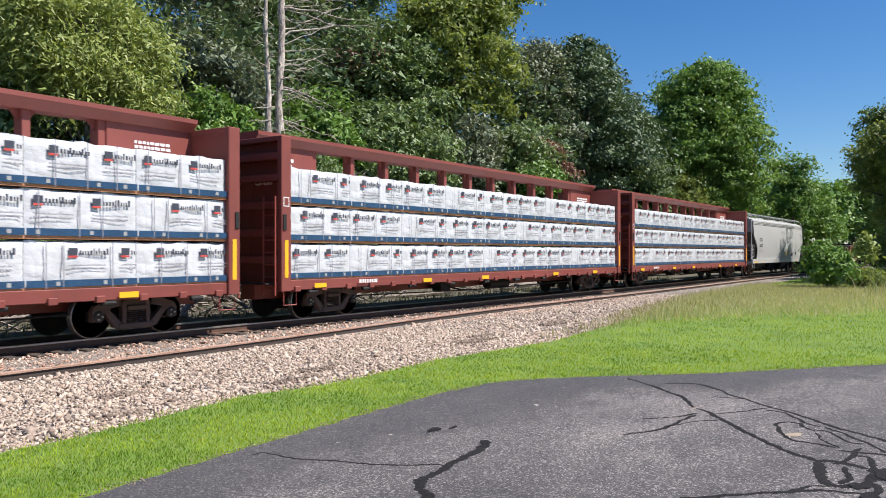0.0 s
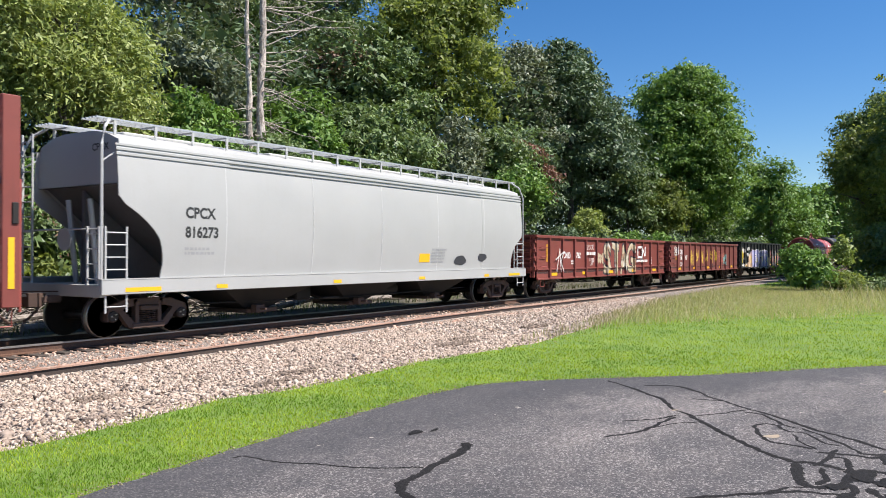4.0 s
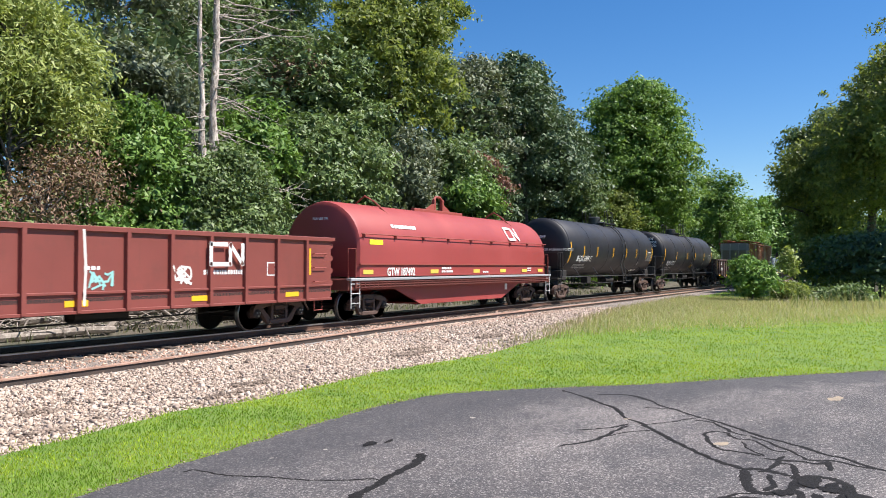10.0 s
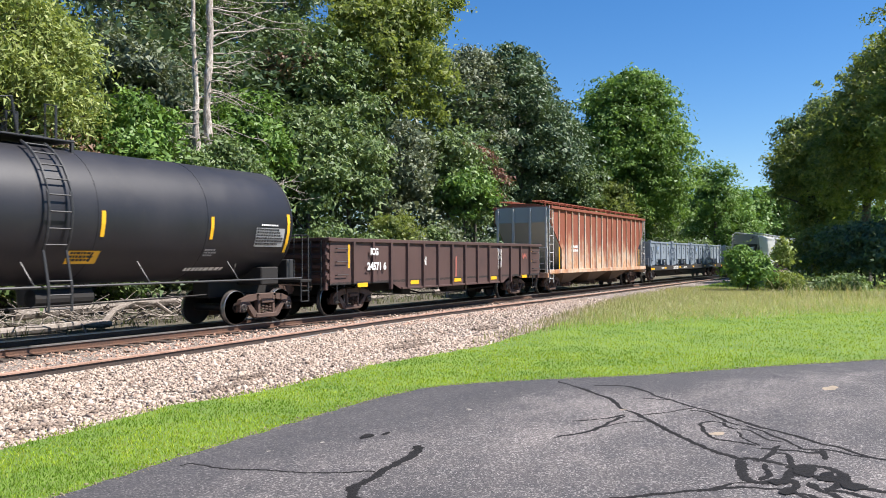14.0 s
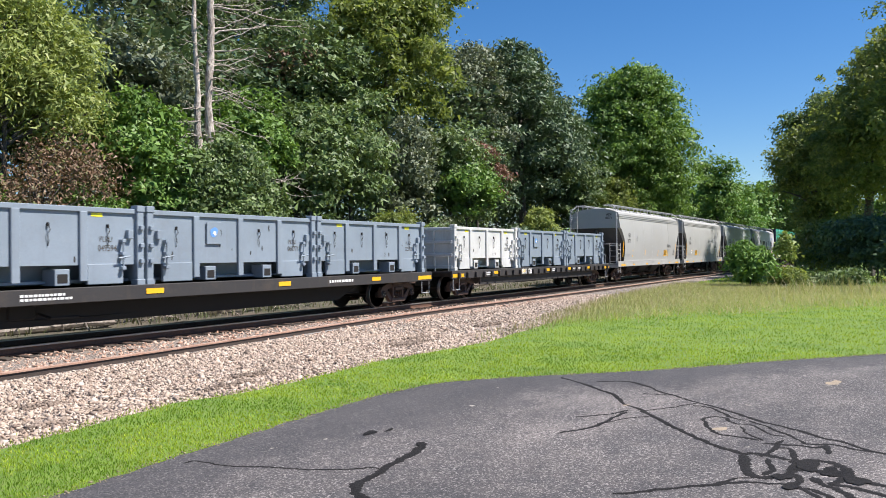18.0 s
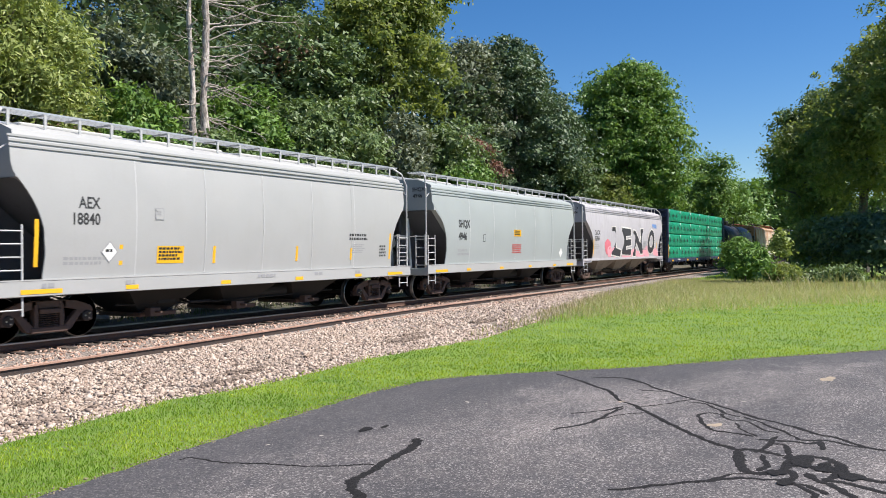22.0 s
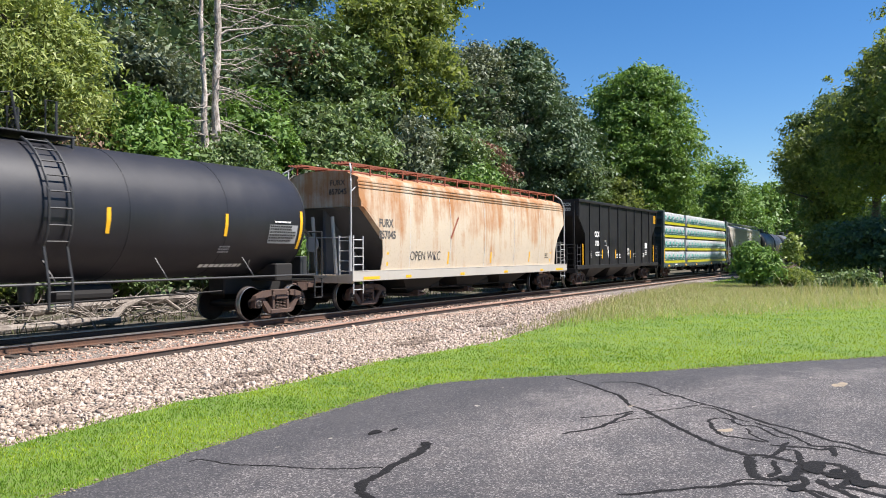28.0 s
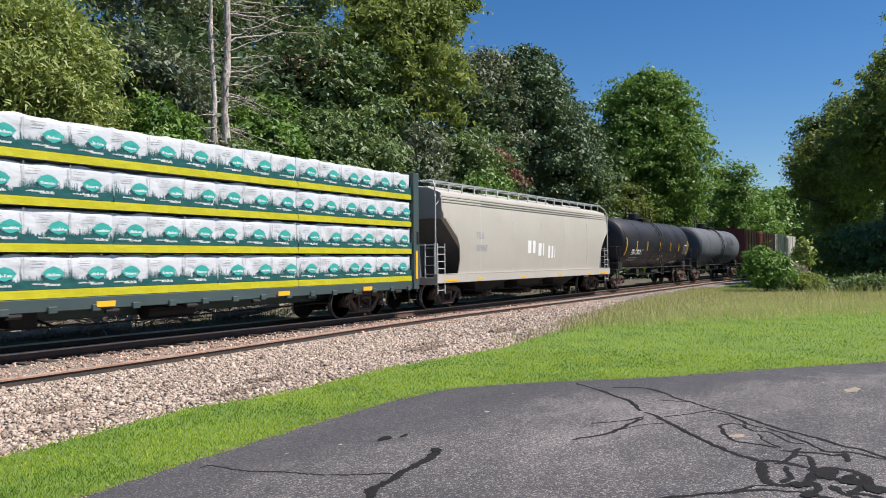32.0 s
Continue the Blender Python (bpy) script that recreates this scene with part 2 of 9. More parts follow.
# ---- mesh helpers ----
class Geo:
    """Collects faces for one mesh."""

    def __init__(self):
        self.v, self.f, self.m = [], [], []

    def add(self, verts, faces, m=0):
        k = len(self.v)
        self.v += [tuple(p) for p in verts]
        self.f += [tuple(k + i for i in q) for q in faces]
        self.m += [m] * len(faces)
        return self

    def box(self, x0, x1, y0, y1, z0, z1, c=0.0, m=0):
        """A box, its edges chamfered by c."""
        if c <= 0 or min(x1 - x0, y1 - y0, z1 - z0) < 2.2 * c:
            p = [(x, y, z) for x in (x0, x1) for y in (y0, y1) for z in (z0, z1)]
            return self.add(p, [(0, 1, 3, 2), (4, 6, 7, 5), (0, 4, 5, 1), (2, 3, 7, 6), (0, 2, 6, 4), (1, 5, 7, 3)], m)
        lo, hi = (x0, y0, z0), (x1, y1, z1)
        idx, pts = {}, []
        for s in [(a, b, d) for a in (0, 1) for b in (0, 1) for d in (0, 1)]:
            for ax in range(3):
                q = [(hi[k] if s[k] else lo[k]) + (0 if k == ax else (-c if s[k] else c)) for k in range(3)]
                idx[s, ax] = len(pts)
                pts.append(q)
        fs = []
        for ax in range(3):
            u, w = (ax + 1) % 3, (ax + 2) % 3
            for side in (0, 1):
                ring = []
                for a, b in ((0, 0), (1, 0), (1, 1), (0, 1)):
                    s = [0, 0, 0]
                    s[ax], s[u], s[w] = side, a, b
                    ring.append(idx[tuple(s), ax])
                fs.append(tuple(ring if side else ring[::-1]))
        for ax in range(3):
            u, w = (ax + 1) % 3, (ax + 2) % 3
            for a in (0, 1):
                for b in (0, 1):
                    s0, s1 = [0, 0, 0], [0, 0, 0]
                    s0[ax], s1[ax] = 0, 1
                    s0[u] = s1[u] = a
                    s0[w] = s1[w] = b
                    r = [idx[tuple(s0), u], idx[tuple(s1), u], idx[tuple(s1), w], idx[tuple(s0), w]]
                    fs.append(tuple(r if a == b else r[::-1]))
        for s in [(a, b, d) for a in (0, 1) for b in (0, 1) for d in (0, 1)]:
            r = [idx[s, 0], idx[s, 1], idx[s, 2]]
            fs.append(tuple(r if sum(s) % 2 else r[::-1]))
        return self.add(pts, fs, m)

    def prism(self, prof, axis, lo, hi, m=0):
        """A convex or star outline (two coordinates) drawn along an axis."""
        n = len(prof)
        def at(p, t):
            return {"x": (t, p[0], p[1]), "y": (p[0], t, p[1]), "z": (p[0], p[1], t)}[axis]
        pts = [at(p, lo) for p in prof] + [at(p, hi) for p in prof]
        fs = [tuple(range(n))[::-1], tuple(range(n, 2 * n))] + [(i, (i + 1) % n, n + (i + 1) % n, n + i) for i in range(n)]
        return self.add(pts, fs, m)

    def tube(self, pts, r, n=6, m=0):
        """A round bar along a line of points; r may be a list."""
        pts = [Vector(p) for p in pts]
        rs = r if isinstance(r, (list, tuple)) else [r] * len(pts)
        vs, fs = [], []
        ref = Vector((0, 0, 1))
        for i, p in enumerate(pts):
            d = (pts[min(i + 1, len(pts) - 1)] - pts[max(i - 1, 0)]).normalized()
            a = d.cross(ref if abs(d.dot(ref)) < 0.95 else Vector((1, 0, 0))).normalized()
            b = d.cross(a)
            for k in range(n):
                w = 2 * math.pi * k / n
                vs.append(p + rs[i] * (math.cos(w) * a + math.sin(w) * b))
        for i in range(len(pts) - 1):
            fs += [(i * n + k, i * n + (k + 1) % n, (i + 1) * n + (k + 1) % n, (i + 1) * n + k) for k in range(n)]
        fs += [tuple(range(n))[::-1], tuple(range((len(pts) - 1) * n, len(pts) * n))]
        return self.add(vs, fs, m)

    def lathe(self, prof, axis, centre, n=24, m=0):
        """Turn (along, radius) rows round an axis through the centre."""
        vs, fs = [], []
        for a, r in prof:
            for k in range(n):
                w = 2 * math.pi * k / n
                c, s = r * math.cos(w), r * math.sin(w)
                p = {"x": (a, c, s), "y": (s, a, c), "z": (c, s, a)}[axis]
                vs.append((p[0] + centre[0], p[1] + centre[1], p[2] + centre[2]))
        for i in range(len(prof) - 1):
            fs += [(i * n + k, i * n + (k + 1) % n, (i + 1) * n + (k + 1) % n, (i + 1) * n + k) for k in range(n)]
        fs += [tuple(range(n))[::-1], tuple(range((len(prof) - 1) * n, len(prof) * n))]
        return self.add(vs, fs, m)

    def grid(self, rows, m=0, close=False):
        """A sheet from equal rows of points."""
        n, k = len(rows[0]), len(self.v)
        self.v += [tuple(p) for r in rows for p in r]
        for i in range(len(rows) - 1):
            for j in range(n if close else n - 1):
                a, b = i * n + j, i * n + (j + 1) % n
                self.f.append((k + a, k + b, k + b + n, k + a + n))
                self.m.append(m)
        return self

    def mesh(self, name, mats, smooth=False):
        me = bpy.data.meshes.new(name)
        me.from_pydata(self.v, [], self.f)
        for q in (mats if isinstance(mats, (list, tuple)) else [mats]):
            me.materials.append(q)
        if max(self.m, default=0):
            me.polygons.foreach_set("material_index", self.m)
        if smooth:
            me.polygons.foreach_set("use_smooth", [True] * len(self.f))
            me.set_sharp_from_angle(angle=radians(38))
        me.update()
        return me


def part(name, geo, mats, parent=None, label="", smooth=False):
    """Links a Geo (or a mesh) as one object under a thing or a part."""
    me = geo if isinstance(geo, bpy.types.Mesh) else geo.mesh(name, mats, smooth)
    ob = new(name, me)
    ob.parent = parent
    return tagged(ob, label)


FONTS = {}


def flat_text(body, size, weight=0.0, align="LEFT", squeeze=1.0):
    """Outline of a word as flat points (x, z) and faces."""
    key = (body, size, weight, align, squeeze)
    if key not in FONTS:
        cu = bpy.data.curves.new("word", "FONT")
        cu.body, cu.size, cu.offset, cu.align_x, cu.resolution_u = body, size, weight, align, 3
        ob = new("word", cu)
        bpy.context.view_layer.update()
        me = bpy.data.meshes.new_from_object(ob.evaluated_get(bpy.context.evaluated_depsgraph_get()))
        FONTS[key] = ([(v.co.x * squeeze, v.co.y) for v in me.vertices], [tuple(p.vertices) for p in me.polygons])
        bpy.data.objects.remove(ob)
        bpy.data.curves.remove(cu)
        bpy.data.meshes.remove(me)
    return FONTS[key]


def decal(name, pts, faces, mat_, parent, yof, x=0.0, z=0.0, lift=0.006, label="", side=-1):
    """Lays a flat figure on the side y = side * yof(z) of a car."""
    g = Geo()
    g.add([(x + side * -1 * p[0], side * (yof(z + p[1]) + lift), z + p[1]) for p in pts], faces)
    return part(name, g, mat_, parent, label)


RIBS = {}


def sprayed(name, pts, faces, mat_, car, yof, x=0.0, z=0.0, coat=0):
    """Paint that follows the side's posts and belt rail; coat: 0 for the first layer, 1 for the next one."""
    ribs, belt = RIBS.get(car.name, ((), 0))
    bm = bmesh.new()
    vs = [bm.verts.new((x + p[0], 0, z + p[1])) for p in pts]
    for f in faces:
        try:
            bm.faces.new([vs[i] for i in f])
        except ValueError:
            pass
    lo, hi = min(v.co.x for v in vs), max(v.co.x for v in vs)
    cuts = [((r + d, 0, 0), (1, 0, 0)) for r in ribs for d in (-0.075, -0.05, 0.05, 0.075) if lo < r + d < hi]
    if belt:
        cuts += [((0, 0, belt + d), (0, 0, 1)) for d in (-0.004, 0.004, 0.056, 0.064)]
    for at, way in cuts:
        bmesh.ops.bisect_plane(bm, geom=bm.verts[:] + bm.edges[:] + bm.faces[:], plane_co=at, plane_no=way)
    for v in bm.verts:
        d = min((abs(v.co.x - r) for r in ribs), default=9)
        up = 0.085 * min(1.0, max(0.0, (0.075 - d) / 0.025))
        if belt and belt - 0.002 < v.co.z < belt + 0.062:
            up = max(up, 0.045)
        v.co.y = -(yof(v.co.z) + up + 0.004 + 0.003 * coat)
    me = bpy.data.meshes.new(name)
    bm.to_mesh(me)
    bm.free()
    me.materials.append(mat_)
    return part(name, me, None, car)


def words(body, size, x, z, mat_, parent, yof, weight=0.0, squeeze=1.0, align="LEFT", name="lettering", lift=0.006):
    p, f = flat_text(body, size, weight, align, squeeze)
    return decal(name, p, f, mat_, parent, yof, x, z, lift)


def rects(rows):
    """Flat rectangles from (x0, x1, z0, z1)."""
    p, f = [], []
    for x0, x1, z0, z1 in rows:
        k = len(p)
        n = max(1, int((z1 - z0) / 0.25))
        for i in range(n + 1):
            w = z0 + (z1 - z0) * i / n
            p += [(x0, w), (x1, w)]
        f += [(k + 2 * i, k + 2 * i + 1, k + 2 * i + 3, k + 2 * i + 2) for i in range(n)]
    return p, f


def bars(x, z, w, h, rows, mat_, parent, yof, seed=0, name="lettering_block", lift=0.006, big=False):
    """Small print that cannot be read: rows of short bars."""
    rng = random.Random(seed)
    out, step = [], h / rows
    for i in range(rows):
        a, z1 = x, z - i * step
        end = x + w * rng.uniform(0.75, 1.0)
        while a < end:
            k = rng.uniform(0.35, 0.75) * step * (0.6 if big else 1.6)
            out.append((a, min(a + k, end), z1 - step * 0.62, z1))
            a += k + step * (0.18 if big else 0.3)
    p, f = rects(out)
    return decal(name, p, f, mat_, parent, yof, 0, 0, lift)


def patch(x, z, w, h, mat_, parent, yof, name="reflector", lift=0.005):
    p, f = rects([(0, w, 0, h)])
    return decal(name, p, f, mat_, parent, yof, x, z, lift)


def outline(pts, width):
    """A stroke of even width along flat points."""
    P, F = [], []
    for a, b in zip(pts, pts[1:]):
        d = Vector((b[0] - a[0], b[1] - a[1]))
        L = d.length or 1
        d = d / L
        n = Vector((-d.y, d.x)) * width / 2
        e = d * width * 0.35
        k = len(P)
        P += [(a[0] - e.x + n.x, a[1] - e.y + n.y), (a[0] - e.x - n.x, a[1] - e.y - n.y),
              (b[0] + e.x - n.x, b[1] + e.y - n.y), (b[0] + e.x + n.x, b[1] + e.y + n.y)]
        F.append((k, k + 1, k + 2, k + 3))
    return P, F


def blob(cx, cz, rx, rz, n=18, wob=0.12, seed=0):
    rng = random.Random(seed)
    a = [rng.uniform(0, 6.28) for _ in range(3)]
    pts = [(cx, cz)]
    for k in range(n):
        w = 2 * math.pi * k / n
        r = 1 + wob * (math.sin(2 * w + a[0]) + 0.6 * math.sin(3 * w + a[1]) + 0.5 * math.sin(5 * w + a[2]))
        pts.append((cx + rx * r * math.cos(w), cz + rz * r * math.sin(w)))
    return pts, [(0, 1 + k, 1 + (k + 1) % n) for k in range(n)]

# ---- rolling stock: shared parts ----
TRACK_Y = 16.4
WHEEL_R = 0.457
CARS, CARGO, WHEELSETS = [], [], []


def wheelset_mesh():
    g = Geo()
    g.lathe([(-1.02, 0.085), (-0.80, 0.085), (-0.79, 0.10), (0.79, 0.10), (0.80, 0.085), (1.02, 0.085)], "y", (0, 0, 0), 12)
    for s in (-1, 1):
        w = [(0.665, 0.12), (0.672, 0.30), (0.668, 0.40), (0.660, 0.415), (0.662, 0.478), (0.690, 0.486), (0.702, 0.462)]
        g.lathe([(s * a, r) for a, r in w], "y", (0, 0, 0), 32)
        g.lathe([(s * 0.702, 0.462), (s * 0.80, 0.455), (s * 0.806, 0.445)], "y", (0, 0, 0), 32, 1)
        g.lathe([(s * 0.806, 0.445), (s * 0.80, 0.405), (s * 0.745, 0.385), (s * 0.725, 0.24), (s * 0.755, 0.15), (s * 0.82, 0.14), (s * 0.82, 0.08)], "y", (0, 0, 0), 32)
        g.lathe([(s * 0.90, 0.125), (s * 1.08, 0.125), (s * 1.10, 0.10), (s * 1.10, 0.02)], "y", (0, 0, 0), 14)
        for k in range(3):
            a = 2.094 * k
            g.lathe([(s * 1.10, 0.018), (s * 1.125, 0.018)], "y", (0.06 * math.cos(a), 0, 0.06 * math.sin(a)), 6, 1)
    return g.mesh("wheelset", [M_WHEEL, M_TREAD], True)


def side_frame_mesh(s):
    """Cast frame: arched top, two windows, belly under the springs."""
    g = Geo()
    y0, y1 = (0.93, 1.07) if s > 0 else (-1.07, -0.93)
    for e in (-1, 1):
        g.prism([(e * 0.30, 0.82), (e * 0.62, 0.80), (e * 0.98, 0.68), (e * 1.04, 0.56), (e * 1.02, 0.50), (e * 0.76, 0.52), (e * 0.60, 0.62), (e * 0.30, 0.68)], "y", y0, y1)
        g.prism([(e * 0.98, 0.52), (e * 1.03, 0.50), (e * 1.03, 0.36), (e * 0.97, 0.36)], "y", y0, y1)
        g.prism([(e * 0.66, 0.60), (e * 0.76, 0.54), (e * 0.50, 0.20), (e * 0.36, 0.18), (e * 0.34, 0.28)], "y", y0, y1)
        g.box(min(e * 0.24, e * 0.34), max(e * 0.24, e * 0.34), y0 - 0.01, y1 + 0.01, 0.26, 0.76, 0.012)
    g.box(-0.40, 0.40, y0, y1, 0.66, 0.83, 0.02)
    g.box(-0.42, 0.42, y0 - 0.03, y1 + 0.03, 0.16, 0.29, 0.02)
    return g.mesh("side_frame", M_FRAME)


def spring_mesh(s):
    g = Geo()
    for x in (-0.145, 0.0, 0.145):
        for k in range(6):
            z = 0.30 + 0.043 * k
            g.lathe([(z, 0.055), (z + 0.012, 0.072), (z + 0.024, 0.055)], "z", (x, s * 1.03, 0), 10)
    g.box(-0.24, 0.24, s * 1.0 - 0.13, s * 1.0 + 0.13, 0.56, 0.66, 0.015)
    return g.mesh("spring_nest", M_FRAME)


BOLSTER = Geo()
BOLSTER.box(-0.20, 0.20, -1.05, 1.05, 0.50, 0.72, 0.03).box(-0.32, 0.32, -0.40, 0.40, 0.70, 0.86, 0.04)
for _e in (-1, 1):
    BOLSTER.box(min(_e * 0.40, _e * 0.47), max(_e * 0.40, _e * 0.47), -0.95, 0.95, 0.34, 0.48, 0.01)
    BOLSTER.tube([(_e * 0.43, -0.6, 0.40), (0, 0, 0.34), (-_e * 0.43, 0.6, 0.40)], 0.025, 5)
BOLSTER_ME = BOLSTER.mesh("bogie", M_UNDER)
WHEEL_ME = wheelset_mesh()
SIDE_ME = {s: side_frame_mesh(s) for s in (-1, 1)}
SPRING_ME = {s: spring_mesh(s) for s in (-1, 1)}
AXLES = 0.889


def add_bogie(car, x):
    b = part("bogie", BOLSTER_ME, None, car)
    b.location = (x, 0, 0)
    for s in (-1, 1):
        part("side_frame", SIDE_ME[s], None, b)
        tagged(part("spring_nest", SPRING_ME[s], None, b), kind="stuff")
        w = part("wheelset", WHEEL_ME, None, b)
        w.location = (s * AXLES, 0, WHEEL_R)
        WHEELSETS.append((w, s))
    return b


def coupler_mesh():
    g = Geo()
    g.box(-0.05, 0.42, -0.09, 0.09, 0.76, 0.92, 0.02)
    g.prism([(0.38, -0.10), (0.58, -0.20), (0.70, -0.14), (0.66, 0.02), (0.70, 0.12), (0.56, 0.19), (0.38, 0.10)], "z", 0.70, 0.98)
    g.tube([(0.1, -0.3, 0.95), (0.25, -0.34, 0.60), (0.5, -0.25, 0.42), (0.68, -0.1, 0.40)], 0.028, 6)
    g.tube([(0.05, 0.1, 1.0), (0.15, -0.9, 0.98), (0.12, -1.35, 0.95)], 0.016, 5)
    return g.mesh("coupler", M_FRAME, True)


COUPLER_ME = coupler_mesh()


def start_car(kind, label, l, r, inset, category="freight car"):
    car = tagged(new(kind), label, category, "cars of the freight train")
    half = (r - l) / 2
    CARS.append((car, (l + r) / 2))
    for s in (-1, 1):
        add_bogie(car, s * (half - inset))
        c = part("coupler", COUPLER_ME, None, car)
        c.matrix_local = pose(s * half, 0, 0, 0, 0, 0 if s > 0 else 180)
    return car, half


def ladder(car, x, y, z0, z1, w, rungs, mat_, name="ladder", r=0.016):
    g = Geo()
    g.box(x - w / 2 - 0.02, x - w / 2 + 0.02, y - 0.012, y + 0.012, z0, z1, 0.004)
    g.box(x + w / 2 - 0.02, x + w / 2 + 0.02, y - 0.012, y + 0.012, z0, z1, 0.004)
    for k in range(rungs):
        z = z0 + (z1 - z0) * (k + 0.5) / rungs
        g.tube([(x - w / 2, y, z), (x + w / 2, y, z)], r, 5)
    return part(name, g, mat_, car)


def end_ladder(car, x, y, z0, z1, w, rungs, mat_, name="end_ladder"):
    """A ladder across the end of a car."""
    g = Geo()
    for d in (-w / 2, w / 2):
        g.box(x - 0.02, x + 0.02, y + d - 0.02, y + d + 0.02, z0, z1, 0.004)
    for k in range(rungs):
        z = z0 + (z1 - z0) * (k + 0.5) / rungs
        g.tube([(x, y - w / 2, z), (x, y + w / 2, z)], 0.016, 5)
    return part(name, g, mat_, car)


def stirrup(car, x, y, z0, z1, w, mat_):
    g = Geo()
    g.tube([(x - w / 2, y, z1), (x - w / 2, y, z0), (x + w / 2, y, z0), (x + w / 2, y, z1)], 0.018, 6)
    return part("step_stirrup", g, mat_, car)


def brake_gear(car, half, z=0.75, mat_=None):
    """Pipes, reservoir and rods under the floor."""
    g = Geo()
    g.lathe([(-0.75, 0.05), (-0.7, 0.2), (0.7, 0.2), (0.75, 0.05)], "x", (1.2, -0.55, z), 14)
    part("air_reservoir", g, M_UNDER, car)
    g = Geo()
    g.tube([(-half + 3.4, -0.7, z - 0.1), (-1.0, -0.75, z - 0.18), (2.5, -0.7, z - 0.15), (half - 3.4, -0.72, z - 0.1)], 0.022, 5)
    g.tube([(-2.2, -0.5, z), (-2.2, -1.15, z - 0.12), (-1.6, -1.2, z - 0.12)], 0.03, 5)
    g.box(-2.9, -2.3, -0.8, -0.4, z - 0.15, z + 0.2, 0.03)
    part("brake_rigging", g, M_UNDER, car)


def flat(y):
    return lambda z: y


def end_words(body, size, x, y, z, mat_, car):
    """Lettering on the end of a car that faces -x, read towards -y."""
    p, f = flat_text(body, size, 0.004)
    g = Geo()
    g.add([(x - 0.006, y - q[0], z + q[1]) for q in p], f)
    return part("end_lettering", g, mat_, car)


# ---- centre-beam lumber cars ----
def lumber_bundles(car_s, half, cols, tiers, kinds, group, labels):
    """Wrapped bundles stacked along both sides of a centre-beam car. cols: (start, length); tiers: (z0, z1)."""
    for ci, (x0, ln) in enumerate(cols):
        for ti, (z0, z1) in enumerate(tiers):
            k = kinds[(ci * 2 + ti) % len(kinds)]
            for side in (-1, 1):
                ob = new("lumber_bundle", k["wrap"])
                tagged(ob, labels, "lumber bundle", group)
                off = Vector((x0 + ln / 2, side * 0.77, z0))
                if side < 0:
                    for nm, me in k["parts"]:
                        q = new(nm, me)
                        q.parent = ob
                        tagged(q, kind="stuff" if nm in ("small_print", "printed_word") else "")
                CARGO.append((ob, car_s, off))


def bundle_wrap(ln, h, seed, mat_, dep=1.36):
    """A slumped, slightly uneven wrapped block with sagging edges."""
    rng = random.Random(seed)
    nx, nz = 18, 7
    g = Geo()
    ph = [rng.uniform(0, 6.28) for _ in range(6)]
    def front(i, j):
        u, w = i / nx, j / nz
        x, z = -ln / 2 + 0.01 + (ln - 0.02) * u, h * w
        edge = min(u, 1 - u, w, 1 - w)
        b = 0.012 * math.sin(7 * u + ph[0] + 3 * w) + 0.010 * math.sin(17 * u + 5 * w + ph[1]) + 0.008 * math.sin(11 * w - 9 * u + ph[2])
        y = -dep / 2 - (0.02 + b if edge > 0.01 else -0.015)
        if j == nz:
            z += 0.018 * math.sin(9 * u + ph[3]) + 0.016 * math.sin(23 * u + ph[4]) - 0.03 - 0.02 * abs(math.sin(4 * math.pi * u))
        return (x, y, z)
    rows = [[front(i, j) for i in range(nx + 1)] for j in range(nz + 1)]
    rows.append([(p[0], -dep / 2 + 0.15, h - 0.02 + 0.01 * math.sin(5 * p[0] + ph[5])) for p in rows[-1]])
    rows.append([(p[0], dep / 2, h - 0.03) for p in rows[-1]])
    rows.append([(p[0], dep / 2, 0) for p in rows[-1]])
    g.grid(rows)
    n = nx + 1
    for i in (0, nx):
        g.f.append(tuple(r * n + i for r in range(len(rows))))
        g.m.append(0)
    g.f.append(tuple(range(n)) + tuple(range((len(rows) - 1) * n + nx, (len(rows) - 1) * n - 1, -1)))
    g.m.append(0)
    return g.mesh("lumber_bundle", mat_, True)


def print_mesh(name, pts, faces, mat_, dep=1.36, lift=0.066):
    g = Geo()
    g.add([(p[0], -dep / 2 - lift, p[1]) for p in pts], faces)
    return g.mesh(name, mat_)


def bar_word(x, z, w, h, seed):
    rng = random.Random(seed)
    out, a = [], x
    while a < x + w:
        k = rng.uniform(0.18, 0.42) * h
        t = z + h * rng.choice((0.62, 0.68, 0.68, 1.0))
        out.append((a, a + k, z, t))
        a += k + 0.2 * h
    return out


